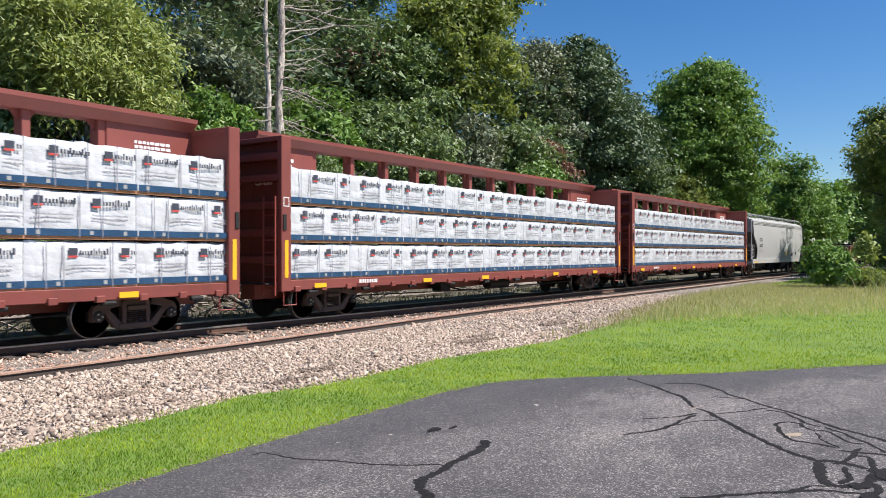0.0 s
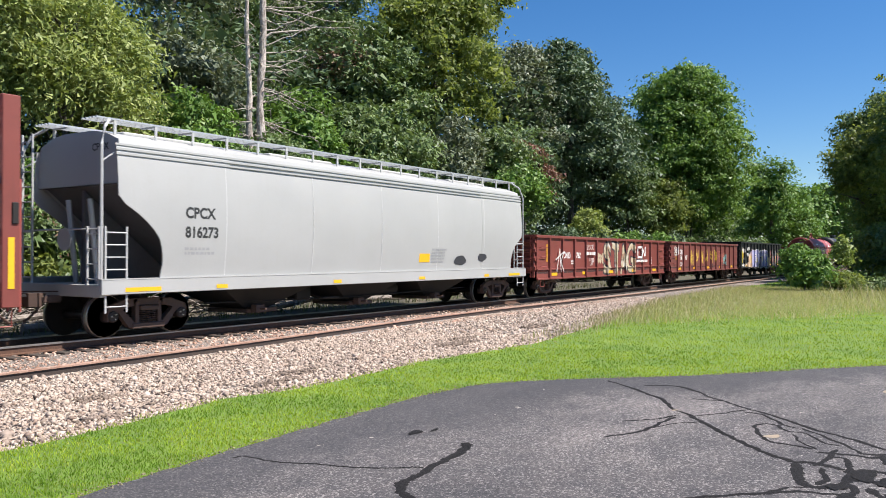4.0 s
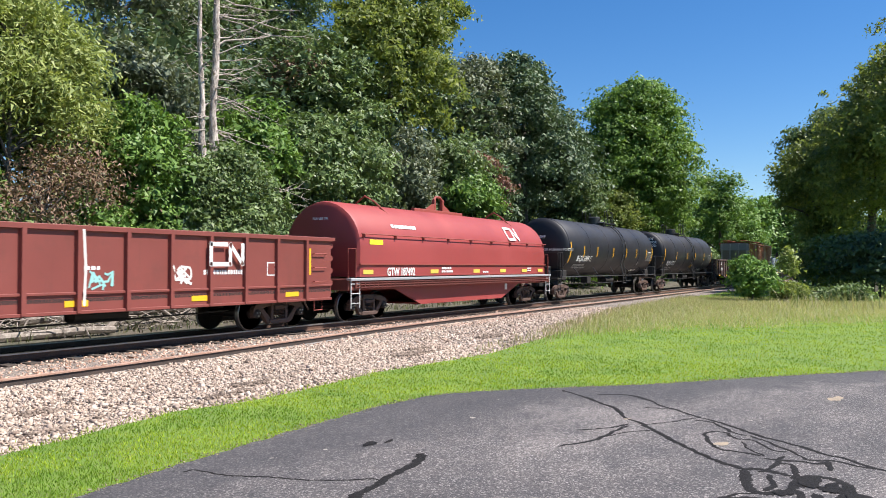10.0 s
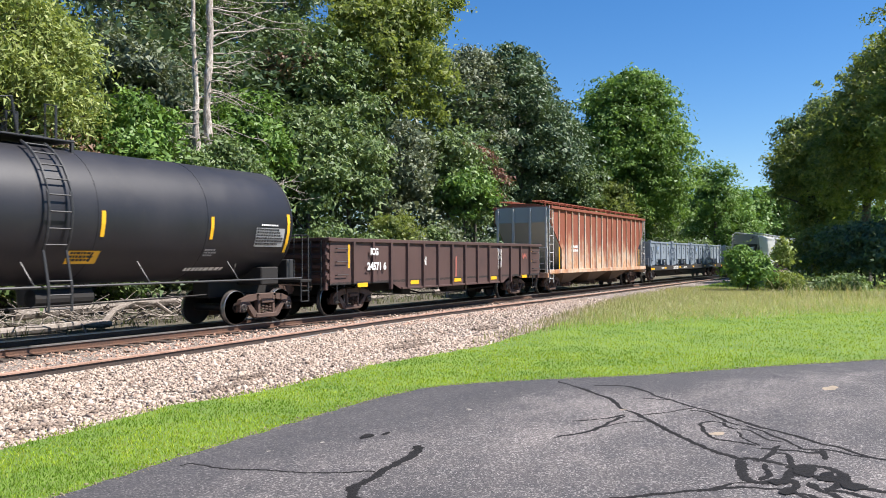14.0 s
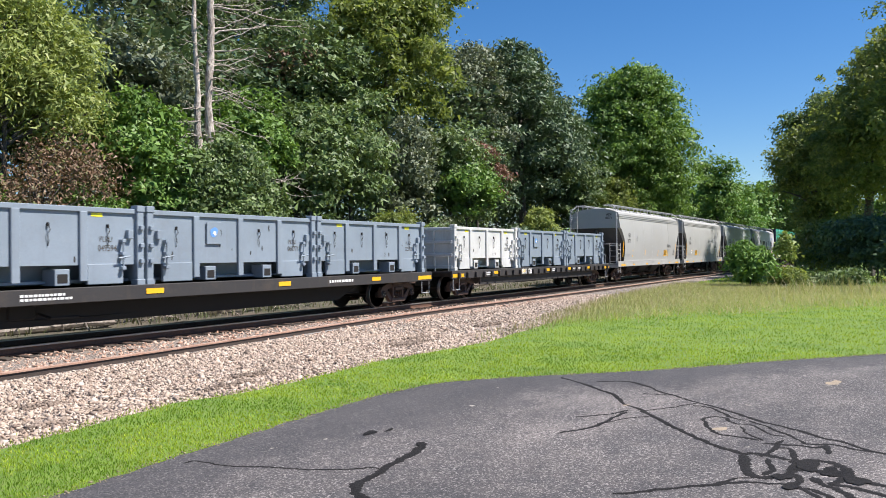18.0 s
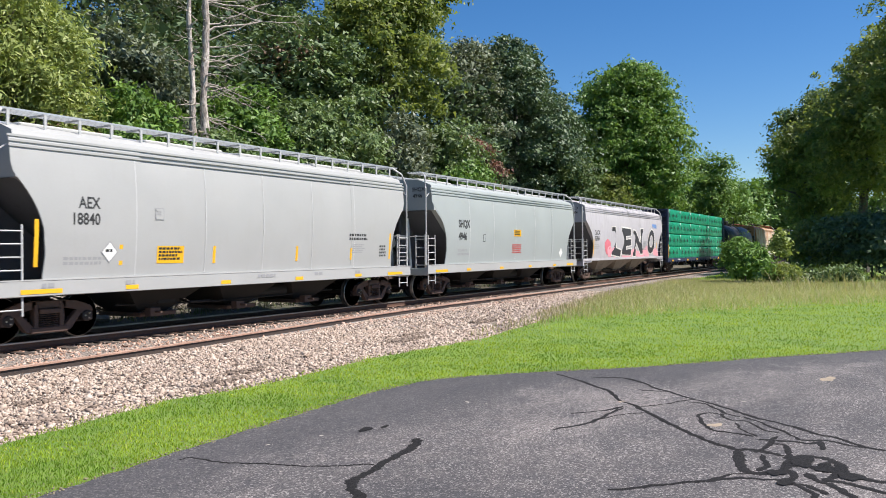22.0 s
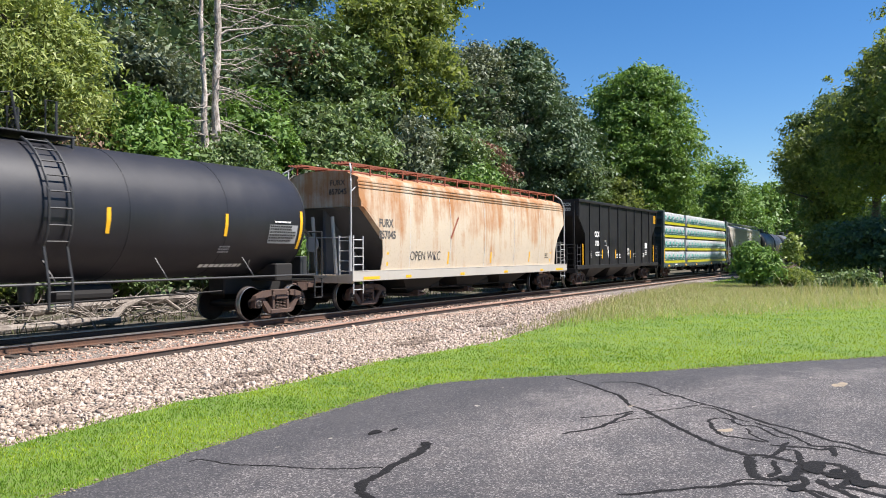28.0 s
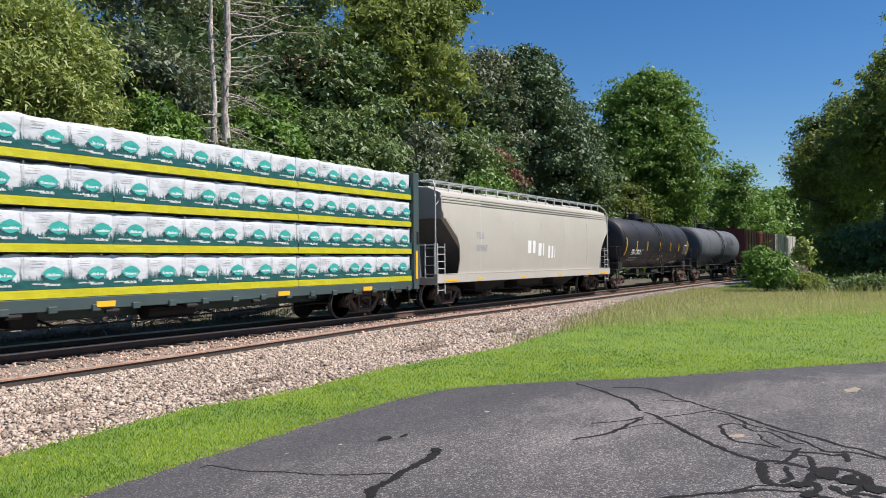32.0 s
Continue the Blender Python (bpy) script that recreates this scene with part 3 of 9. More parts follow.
def centre_beam(label, l, r, mat_, step_mat, marks, beam=True, thick=0.34, solid=2.6, logo=M_WHITE, chord=4.74):
    car, half = start_car("centerbeam_flatcar", label, l, r, 2.45)
    z0, top = 1.02, 4.74
    g = Geo()
    g.box(-half, half, -1.45, 1.45, 0.95, 1.02)
    g.box(-half + 0.3, half - 0.3, -0.28, 0.28, 0.55, 0.95, 0.02)
    part("deck", g, mat_, car)
    for s in (-1, 1):
        g = Geo()
        g.box(-half, half, s * 1.47 - 0.05, s * 1.47 + 0.05, 0.82, 1.08, 0.012)
        n = 22
        for k in range(n):
            x = -half + 0.6 + k * (2 * half - 1.2) / (n - 1)
            g.box(x - 0.10, x + 0.10, s * 1.50 - 0.07, s * 1.50 + 0.07, 0.78, 0.92, 0.012)
        part("side_sill", g, mat_, car)
        for k in range(10):
            x = -half + 1.2 + k * (2 * half - 2.4) / 9
            part("winch", Geo().lathe([(-0.16, 0.05), (0.16, 0.05)], "x", (x, s * 1.5, 0.76), 8), M_UNDER, car)
    if beam:
        g = Geo()
        g.prism([(-0.24, chord - 0.30), (-0.42, chord - 0.10), (-0.42, chord), (0.42, chord), (0.42, chord - 0.10), (0.24, chord - 0.30)], "x", -half + 0.3, half - 0.3)
        part("top_chord", g, mat_, car)
        for k in range(13):
            g = Geo()
            x = -half + 1.0 + k * (2 * half - 2.0) / 12
            g.box(x - 0.09, x + 0.09, -0.16, 0.16, z0, chord - 0.28, 0.01)
            g.prism([(x - 0.09, chord - 0.28), (x - 0.30, chord - 0.28), (x - 0.09, chord - 0.55)], "y", -0.02, 0.02)
            g.prism([(x + 0.09, chord - 0.28), (x + 0.30, chord - 0.28), (x + 0.09, chord - 0.55)], "y", -0.02, 0.02)
            part("beam_post", g, mat_, car)
        for s in (-1, 1):
            g = Geo()
            xa, xb = sorted((s * (half - 0.3), s * (half - solid)))
            g.box(xa, xb, -0.20, 0.20, z0, chord - 0.25, 0.02)
            part("gusset_panel", g, mat_, car)
    for s in (-1, 1):
        x0, x1 = sorted((s * half, s * (half - thick)))
        g = Geo()
        for y in (-1.5, 1.5):
            part("bulkhead_post", Geo().box(x0, x1, y - 0.08, y + 0.08, 0.80, top, 0.015), mat_, car)
        part("bulkhead_cap", Geo().box(x0, x1, -1.42, 1.42, top - 0.12, top, 0.01), mat_, car)
        xi = s * (half - thick + 0.03)
        g.box(min(xi, xi + 0.05), max(xi, xi + 0.05), -1.42, 1.42, z0, top - 0.12)
        for z in (1.6, 2.3, 3.0, 3.7, 4.25):
            part("bulkhead_rib", Geo().box(min(s * half, s * (half - thick + 0.05)), max(s * half, s * (half - thick + 0.05)), -1.42, 1.42, z - 0.09, z + 0.09, 0.01), mat_, car)
        part("bulkhead_sheet", g, mat_, car)
        end_ladder(car, s * (half + 0.08), -1.22, 0.7, 3.2, 0.42, 8, step_mat)
        stirrup(car, s * (half - 0.35), -1.52, 0.45, 0.85, 0.45, step_mat)
        g = Geo()
        g.box(s * (half - 0.1) - 0.06, s * (half - 0.1) + 0.06, -1.61, -1.575, 2.35, 2.75, 0.01)
        part("tie_bracket", g, M_UNDER, car)
        patch(s * (half - thick / 2) - 0.06, 1.15, 0.12, 0.95, M_YEL, car, flat(1.582))
        g = Geo()
        g.box(min(s * half, s * (half + 0.28)), max(s * half, s * (half + 0.28)), -1.3, 1.3, 0.98, 1.02)
        part("end_platform", g, M_UNDER, car)
    for k, x in enumerate((-half + 1.2, -half + 6.1, -1.5, 4.0, half - 3.2)):
        patch(x, 0.86, 0.45, 0.12, M_YEL, car, flat(1.575))
    brake_gear(car, half, 0.62)
    bars(-half + 3.0, 1.03, 1.0, 0.16, 1, logo, car, flat(1.578), 3, big=True)
    for args in marks:
        words(*args, car, flat(1.583))
    return car, half


# white wrapped siding bundles
def white_kinds():
    out = []
    for v in range(3):
        ln, h = 2.40, 0.95
        wrap = bundle_wrap(ln, h, 10 + v, M_WRAPW)
        pr = [("print_band", print_mesh("print_band", *rects([(-1.18, 1.18, 0.035, 0.17)]), M_BANDBLUE))]
        edge = rects([(-1.19, 1.19, -0.03, 0.03)])
        pr.append(("board_edge", print_mesh("board_edge", *edge, M_BOARD, lift=0.03)))
        logos, red, txt, small = [], [], [], []
        for x in ((-1.05, 0.15), (-0.75, 0.42), (-0.35, 0.80))[v]:
            pr.append(("logo_panel", print_mesh("logo_panel", *rects([(x, x + 0.19, 0.645, 0.79)]), M_PRINTDARK)))
            pr.append(("red_stripe", print_mesh("red_stripe", *rects([(x, x + 0.19, 0.60, 0.641)]), M_LOGORED)))
            pr.append(("printed_word", print_mesh("printed_word", *rects(bar_word(x + 0.23, 0.655, min(0.60, 1.12 - x - 0.23), 0.125, v + 5)), M_PRINTDARK)))
            for q in range(2):
                small += bar_word(x, 0.43 - 0.07 * q, min(0.8, 1.15 - x), 0.042, v + q)
        pr.append(("small_print", print_mesh("small_print", *rects(small), M_PRINTGREY)))
        for x in ((-0.95, -0.12, 0.38), (-0.62, 0.05, 0.70), (-0.80, -0.45, 0.60))[v]:
            pr.append(("strap", print_mesh("strap", *rects([(x - 0.011, x + 0.011, 0.0, 0.92)]), M_PRINTGREY, lift=0.069)))
        for x in (-1.0 + 0.2 * v, 0.1 + 0.15 * v, 0.85):
            pr.append(("band_mark", print_mesh("band_mark", *rects([(x, x + 0.08, 0.06, 0.14)]), M_GREYLET, lift=0.070)))
        out.append({"wrap": wrap, "parts": pr})
    return out


WHITE_KINDS = white_kinds()
for _i, (_l, _r) in enumerate(((-9.05, 13.15), (14.5, 36.7), (38.2, 60.4))):
    _car, _half = centre_beam("red-brown steel centerbeam flatcar loaded with white wrapped bundles", _l, _r, M_RED, M_REDSTEP, [], chord=5.0)
    end_words("CN 6263", 0.17, -_half + 0.31, -0.30, 3.55, M_WHITE, _car)
    bars(_half - 1.9, 4.35, 1.2, 0.32, 3, M_WHITE, _car, flat(0.205), 4 + _i)
    bars(-_half + 0.8, 4.38, 1.2, 0.30, 2, M_WHITE, _car, flat(0.205), 8 + _i)
    patch(-_half + 0.06, 2.95, 0.2, 0.24, M_WHITE, _car, flat(1.582), "plate_mark")
    patch(-_half + 0.085, 2.975, 0.15, 0.19, M_RED, _car, flat(1.582), "plate_mark", 0.008)
    lumber_bundles((_l + _r) / 2, _half, [(-_half + 0.36 + 2.39 * k, 2.39) for k in range(9)], [(1.09, 2.06), (2.08, 3.03), (3.05, 3.98)], WHITE_KINDS,
                   "white wrapped bundles on the lumber cars", "white plastic-wrapped bundle of siding boards with a blue band")


def green_kinds():
    out = []
    for v in range(3):
        wrap = bundle_wrap(3.60, 0.90, 30 + v, M_WRAPG)
        grey, pr = [], []
        for x in (-1.35 + 0.22 * v, -0.25 + 0.22 * v, 0.85 + 0.22 * v):
            fig = [(x - 0.10, 0.30), (x - 0.02, 0.30), (x - 0.01, 0.44), (x + 0.02, 0.46), (x + 0.03, 0.30), (x + 0.17, 0.30), (x + 0.19, 0.42), (x + 0.11, 0.50), (x + 0.13, 0.55), (x + 0.09, 0.61), (x + 0.02, 0.59), (x - 0.02, 0.52), (x - 0.07, 0.56), (x - 0.11, 0.48)]
            fan = [(x + 0.02, 0.48)] + fig
            pr.append(("figure_print", print_mesh("figure_print", fan, [(0, i, i % len(fig) + 1) for i in range(1, len(fan))], M_BLACKLET)))
            grey += bar_word(x + 0.32, 0.44, 0.36, 0.045, v) + bar_word(x + 0.34, 0.36, 0.34, 0.045, v + 1)
            grey.append((x + 0.1, x + 0.14, 0.16, 0.21))
        pr.append(("paper_label", print_mesh("paper_label", *rects([(-1.62, -1.42, 0.66, 0.84)]), M_WHITE)))
        pr.append(("small_print", print_mesh("small_print", *rects(grey), M_PRINTGREEN, lift=0.062)))
        for x in (-1.0, 0.15, 1.25):
            pr.append(("strap", print_mesh("strap", *rects([(x - 0.01, x + 0.01, 0, 0.9)]), M_PRINTGREEN, lift=0.056)))
        out.append({"wrap": wrap, "parts": pr})
    return out


_car, _half = centre_beam("navy blue centerbeam flatcar loaded with green wrapped bundles", 356.3, 378.2, M_NAVY, M_DARKSTEP, [])
end_words("NOKL 736", 0.19, -_half + 0.31, -0.30, 3.55, M_WHITE, _car)
lumber_bundles(367.25, _half, [(-_half + 0.36 + 3.53 * k, 3.53) for k in range(6)], [(1.09, 1.99), (2.02, 2.92), (2.95, 3.85), (3.88, 4.72)], green_kinds(),
               "green wrapped bundles on the lumber car", "bright green plastic-wrapped lumber bundle with black marks")


def printed_kinds():
    out = []
    for v in range(3):
        ln = 2.98
        wrap = bundle_wrap(ln, 0.88, 50 + v, M_WRAPPRINT)
        rng = random.Random(60 + v)
        P, F = [], []
        x = -ln / 2 + 0.02
        while x < ln / 2 - 0.04:
            h, w = 0.40 + 0.13 * math.sin(2.1 * x + v) * math.sin(5.3 * x) + rng.uniform(-0.05, 0.17), rng.uniform(0.03, 0.065)
            k = len(P)
            P += [(x, 0.18), (x + w, 0.18), (x + w, 0.34), (x + w / 2, h), (x, 0.34)]
            F.append(tuple(range(k, k + 5)))
            x += w
        pr = [("tree_print", print_mesh("tree_print", P, F, M_PRINTGREEN))]
        pr.append(("print_band", print_mesh("print_band", *rects([(-ln / 2 + 0.01, ln / 2 - 0.01, 0.0, 0.17)]), M_BANDYEL)))
        D, E = [], []
        white, small = [], []
        for c in (-1.05, -0.05, 0.95):
            c += 0.12 * v
            k = len(D)
            D += [(c - 0.24, 0.50), (c - 0.17, 0.41), (c, 0.35), (c + 0.17, 0.41), (c + 0.24, 0.50), (c + 0.15, 0.58), (c, 0.63), (c - 0.15, 0.58)]
            E.append(tuple(range(k, k + 8)))
            white += bar_word(c - 0.15, 0.43, 0.30, 0.06, v)
            white += bar_word(c - 0.45, 0.27, 0.35, 0.035, v + 2) + bar_word(c - 0.18, 0.24, 0.30, 0.06, v + 3)
            small += bar_word(c - 0.42, 0.72, 0.25, 0.025, v) + bar_word(c - 0.42, 0.67, 0.25, 0.025, v + 1)
        pr.append(("diamond_print", print_mesh("diamond_print", D, E, M_PRINTTEAL, lift=0.070)))
        pr.append(("white_print", print_mesh("white_print", *rects(white), M_WHITE, lift=0.073)))
        pr.append(("small_print", print_mesh("small_print", *rects(small), M_GREYLET)))
        for q in (-0.55, 0.45):
            pr.append(("strap", print_mesh("strap", *rects([(q - 0.008, q + 0.008, 0, 0.86)]), M_GREYLET, lift=0.062)))
        out.append({"wrap": wrap, "parts": pr})
    return out


_car, _half = centre_beam("dark green centerbeam flatcar loaded with printed white bundles", 433.5, 455.5, M_PINE, M_DARKSTEP, [])
end_words("87836", 0.19, -_half + 0.31, -0.30, 3.95, M_WHITE, _car)
patch(-_half + 0.06, 2.95, 0.2, 0.24, M_WHITE, _car, flat(1.582), "plate_mark")
patch(-_half + 0.085, 2.975, 0.15, 0.19, M_PINE, _car, flat(1.582), "plate_mark", 0.008)
lumber_bundles(444.5, _half, [(-_half + q, 2.99) for q in (0.36, 3.36, 7.0, 9.95, 12.9, 15.88, 18.64)], [(1.09, 1.97), (2.0, 2.88), (2.91, 3.79), (3.82, 4.70)], printed_kinds(),
               "printed bundles on the lumber car", "white plastic-wrapped lumber bundle with green forest print")


# ---- gondolas ----
def gondola(label, l, r, mat_, top, bot, ribs, inset=1.75, step=M_REDSTEP, belly=0.0, edge=0.07, belt=True, rib_mat=None):
    car, half = start_car("gondola_car", label, l, r, inset)
    w = 1.50
    g = Geo()
    g.box(-half, half, -w, w, bot + 0.25, bot + 0.33)
    g.box(-half + 0.2, half - 0.2, -0.25, 0.25, bot - 0.1, bot + 0.25, 0.02)
    part("floor", g, M_UNDER, car)
    for s in (-1, 1):
        g = Geo()
        if belly:
            e = half - inset - 1.5
            prof = [(-half, top), (-half, bot + belly), (-e, bot + belly), (-e + 0.7, bot), (e - 0.7, bot), (e, bot + belly), (half, bot + belly), (half, top)]
            y0, y1 = sorted((s * w, s * (w - 0.03)))
            k = len(prof)
            pts = [(p[0], y0, p[1]) for p in prof] + [(p[0], y1, p[1]) for p in prof]
            cells = [(0, 1, 2), (0, 2, 3), (0, 3, 4), (0, 4, 7), (4, 5, 7), (5, 6, 7)]
            g.add(pts, cells + [tuple(k + i for i in c) for c in cells] + [(i, (i + 1) % k, k + (i + 1) % k, k + i) for i in range(k)])
        else:
            g.box(-half, half, min(s * w, s * (w - 0.03)), max(s * w, s * (w - 0.03)), bot, top)
        part("side_sheet", g, mat_, car)
        g = Geo()
        g.box(-half - 0.02, half + 0.02, min(s * (w - 0.08), s * (w + edge)), max(s * (w - 0.08), s * (w + edge)), top - 0.12, top, 0.012)
        part("top_chord", g, mat_, car)
        g = Geo()
        for xa, xb in (((-half, half),) if not belly else ((-half + inset + 2.2, half - inset - 2.2),)):
            g.box(xa, xb, min(s * w, s * (w + 0.06)), max(s * w, s * (w + 0.06)), bot + 0.0, bot + 0.07, 0.008)
        if not belly and belt:
            g.box(-half, half, min(s * w, s * (w + 0.045)), max(s * w, s * (w + 0.045)), bot + 0.40, bot + 0.46, 0.008)
        part("side_sill", g, mat_, car)
        for k in range(ribs):
            x = -half + 1.15 + k * (2 * half - 2.3) / (ribs - 1)
            lo = bot + (belly if belly and abs(x) > half - inset - 1.3 else 0)
            g = Geo()
            g.prism([(x - 0.075, s * w), (x - 0.05, s * (w + 0.085)), (x + 0.05, s * (w + 0.085)), (x + 0.075, s * w)], "z", lo + 0.02, top - 0.10)
            part("side_rib", g, rib_mat or mat_, car)
    RIBS[car.name] = ([-half + 1.15 + k * (2 * half - 2.3) / (ribs - 1) for k in range(ribs)], bot + 0.40 if belt and not belly else 0)
    for s in (-1, 1):
        g = Geo()
        x0, x1 = sorted((s * half, s * (half - 0.04)))
        g.box(x0, x1, -w, w, bot + 0.25, top)
        n = 4
        for k in range(n):
            z = bot + 0.50 + k * (top - bot - 0.75) / (n - 1)
            g.prism([(s * half, z - 0.11), (s * (half + 0.13), z - 0.05), (s * (half + 0.13), z + 0.05), (s * half, z + 0.11)], "y", -w + 0.02, w - 0.02)
        g.box(min(s * half, s * (half + 0.14)), max(s * half, s * (half + 0.14)), -w - edge, w + edge, top - 0.10, top, 0.01)
        part("end_wall", g, mat_, car)
        for y in (-w + 0.12, w - 0.12):
            part("corner_post", Geo().box(min(s * half, s * (half + 0.12)), max(s * half, s * (half + 0.12)), y - 0.05, y + 0.05, bot + 0.1, top - 0.1, 0.01), mat_, car)
        g = Geo()
        for z in (bot + 0.55, bot + 0.95, bot + 1.35):
            if z < top - 0.15:
                x = s * (half - 0.55)
                g.tube([(x - 0.28, -w - 0.005, z), (x - 0.28, -w - 0.07, z), (x + 0.28, -w - 0.07, z), (x + 0.28, -w - 0.005, z)], 0.014, 5)
        part("grab_iron_set", g, step, car)
        stirrup(car, s * (half - 0.55), -w + 0.02, bot - 0.28, bot + belly + 0.1, 0.36, step)
        patch(s * (half - 0.95) - 0.04, bot + 0.75, 0.08, 0.75, M_YEL, car, flat(w))
        end_ladder(car, s * (half + 0.17), -1.1, bot + 0.1, top - 0.1, 0.4, 4, step)
    for k in range(5):
        patch(-half + 1.4 + k * (2 * half - 3.4) / 4, bot + 0.15, 0.55, 0.13, M_YEL, car, flat(w + (0.0 if k else 0.0)), "reflector", 0.01)
    brake_gear(car, half, bot - 0.08)
    return car, half, flat(w)


def zigzag_logo(car, x, z, h, yof, mat_=M_WHITE):
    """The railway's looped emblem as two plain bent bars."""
    w = h * 0.2
    pts = [(h * 0.95, h * 0.9), (0.1 * h, h * 0.9), (0.1 * h, h * 0.1), (h * 1.15, h * 0.1), (h * 1.15, h * 0.9), (h * 1.85, h * 0.1), (h * 1.85, h * 0.9)]
    decal("emblem_ribbon", *outline(pts, w * 0.85), mat_, car, yof, x, z)


M_LAV = plain("lavender_spray_paint", (0.34, 0.33, 0.52), 0.7, 0, 0.25, 3)
M_PEACH = plain("peach_spray_paint", (0.72, 0.50, 0.33), 0.7, 0, 0.3, 2)
M_PINK = plain("pink_spray_paint", (0.75, 0.33, 0.38), 0.7, 0, 0.25, 3)
M_CORALPINK = plain("hot_pink_spray_paint", (0.62, 0.16, 0.20), 0.7, 0, 0.25, 3)
M_ROSE = plain("pale_pink_spray_paint", (0.70, 0.50, 0.55), 0.7, 0, 0.25, 2)
M_GOLD = plain("gold_spray_paint", (0.62, 0.42, 0.06), 0.7, 0, 0.4, 4)
M_CORAL = plain("coral_spray_paint", (0.34, 0.10, 0.075), 0.75, 0, 0.4, 4)
M_SPRAYGREY = plain("grey_spray_paint", (0.132, 0.132, 0.138), 0.75, 0, 0.4, 4)
M_TURQ = plain("turquoise_spray_paint", (0.25, 0.50, 0.47), 0.7, 0, 0.3, 4)
M_SCRAWL = plain("white_spray_paint", (0.66, 0.62, 0.58), 0.7, 0, 0.3, 6)
M_INK = plain("black_spray_paint", (0.03, 0.03, 0.035), 0.7, 0, 0.3, 6)


def scrawl(car, x, z, w, h, mat_, yof, seed, strokes=5, width=0.03, name="graffiti_tag"):
    rng = random.Random(seed)
    P, F = [], []
    for _ in range(strokes):
        a = rng.uniform(0, w * 0.8)
        pts = [(a, rng.uniform(0, h))]
        for k in range(4):
            pts.append((min(w, max(0, pts[-1][0] + rng.uniform(-0.2, 0.45) * w)), rng.uniform(0, h)))
        p, f = outline(pts, width)
        k = len(P)
        P += p
        F += [tuple(k + i for i in q) for q in f]
    return sprayed(name, P, F, mat_, car, yof, x, z, 2)


LIFT = 0.088


def wild_letter(ch, x0, x1, z0, z1, car, yof, face, rim, seed, coat=0, fat=0.10, edge=0.065, name="graffiti_letter"):
    """A swollen, leaning spray-can letter stretched over its box, with a rim behind it."""
    for weight, mat_, up in ((fat + edge, rim, coat), (fat, face, coat + 1)):
        p, f = flat_text(ch, 2.0, weight)
        q, _ = flat_text(ch, 2.0, fat)
        ax, bx = min(v[0] for v in q), max(v[0] for v in q)
        az, bz = min(v[1] for v in q), max(v[1] for v in q)
        pts = []
        for u, w in p:
            a, b = (u - ax) / (bx - ax), (w - az) / (bz - az)
            pts.append((x0 + (x1 - x0) * (a + 0.06 * math.sin(3.1 * b + seed) + 0.05 * (b - 0.5)), z0 + (z1 - z0) * (b + 0.05 * math.sin(4.0 * a + 1.7 * seed))))
        sprayed(name, pts, f, mat_, car, yof, 0, 0, up)


def drip_mat():
    """Cream spray paint, thin and brown towards the sill, run in streaks."""
    m, nt, b = base_mat("cream_spray_paint", 0.65)
    v = coords(nt)
    sep = nt.nodes.new("ShaderNodeSeparateXYZ")
    nt.links.new(v, sep.inputs[0])
    run = noise_tex(nt, coords(nt, (7.0, 1.0, 0.5)), 1.0, 5, 0.7)
    h = math_node(nt, "ADD", sep.outputs[2], math_node(nt, "MULTIPLY", math_node(nt, "SUBTRACT", run, 0.5), 1.5))
    c = mix(nt, ramp(nt, h, 0.75, 2.0), (0.26, 0.15, 0.06), (0.46, 0.38, 0.25))
    c = mix(nt, ramp(nt, noise_tex(nt, v, 2.3, 5, 0.7), 0.52, 0.64), c, (0.24, 0.11, 0.06))
    c = mix(nt, ramp(nt, noise_tex(nt, v, 1.7, 4, 0.6), 0.56, 0.66), c, (0.56, 0.53, 0.46))
    nt.links.new(c, b.inputs["Base Color"])
    return m


M_CREAM = drip_mat()

# red gondola with cream block letters
_car, _half, _y = gondola("red-brown steel gondola car with cream graffiti letters", 82.0, 98.4, M_RED, 2.62, 0.76, 12)
words("CN13", 0.36, -_half + 2.58, 1.66, M_WHITE, _car, _y, 0.010, 0.84)
words("6762", 0.36, -_half + 3.84, 1.66, M_WHITE, _car, _y, 0.010, 0.84)
decal("graffiti_tag", *outline([(0, 0), (0.3, 0.95), (0.42, 0.0)], 0.05), M_SCRAWL, _car, _y, -_half + 1.75, 1.1, LIFT)
decal("graffiti_tag", *outline([(0, 0.4), (0.85, 0.75), (0.5, 0.3), (0.8, -0.1)], 0.05), M_SCRAWL, _car, _y, -_half + 1.65, 1.2, LIFT)
bars(-_half + 3.4, 1.55, 0.5, 0.2, 2, M_WHITE, _car, _y, 1)
words("LOCK", 0.34, -_half + 4.98, 2.04, M_SCRAWL, _car, _y, -0.004, 0.9, lift=LIFT)
bars(-_half + 4.95, 1.94, 1.05, 0.24, 1, M_SCRAWL, _car, _y, 2, "lettering_block", LIFT)
words("UP", 0.52, -_half + 5.28, 1.30, M_SCRAWL, _car, _y, -0.008, 0.85, lift=LIFT)
for _k in range(3):
    scrawl(_car, -_half + 6.2 + 0.28 * _k, 1.38, 0.4, 0.5, M_CREAM, _y, 3 + _k, 6, 0.05)
for _k, (_ch, _xa, _xb) in enumerate((("S", 7.20, 8.12), ("T", 8.34, 9.26), ("A", 9.42, 10.36), ("G", 10.40, 11.50))):
    wild_letter(_ch, -_half + _xa, -_half + _xb, 0.82, 2.36, _car, _y, M_CREAM, M_INK, 1.1 * _k, 0, 0.05, 0.075)
zigzag_logo(_car, _half - 4.66, 1.62, 0.66, lambda z: 1.585)
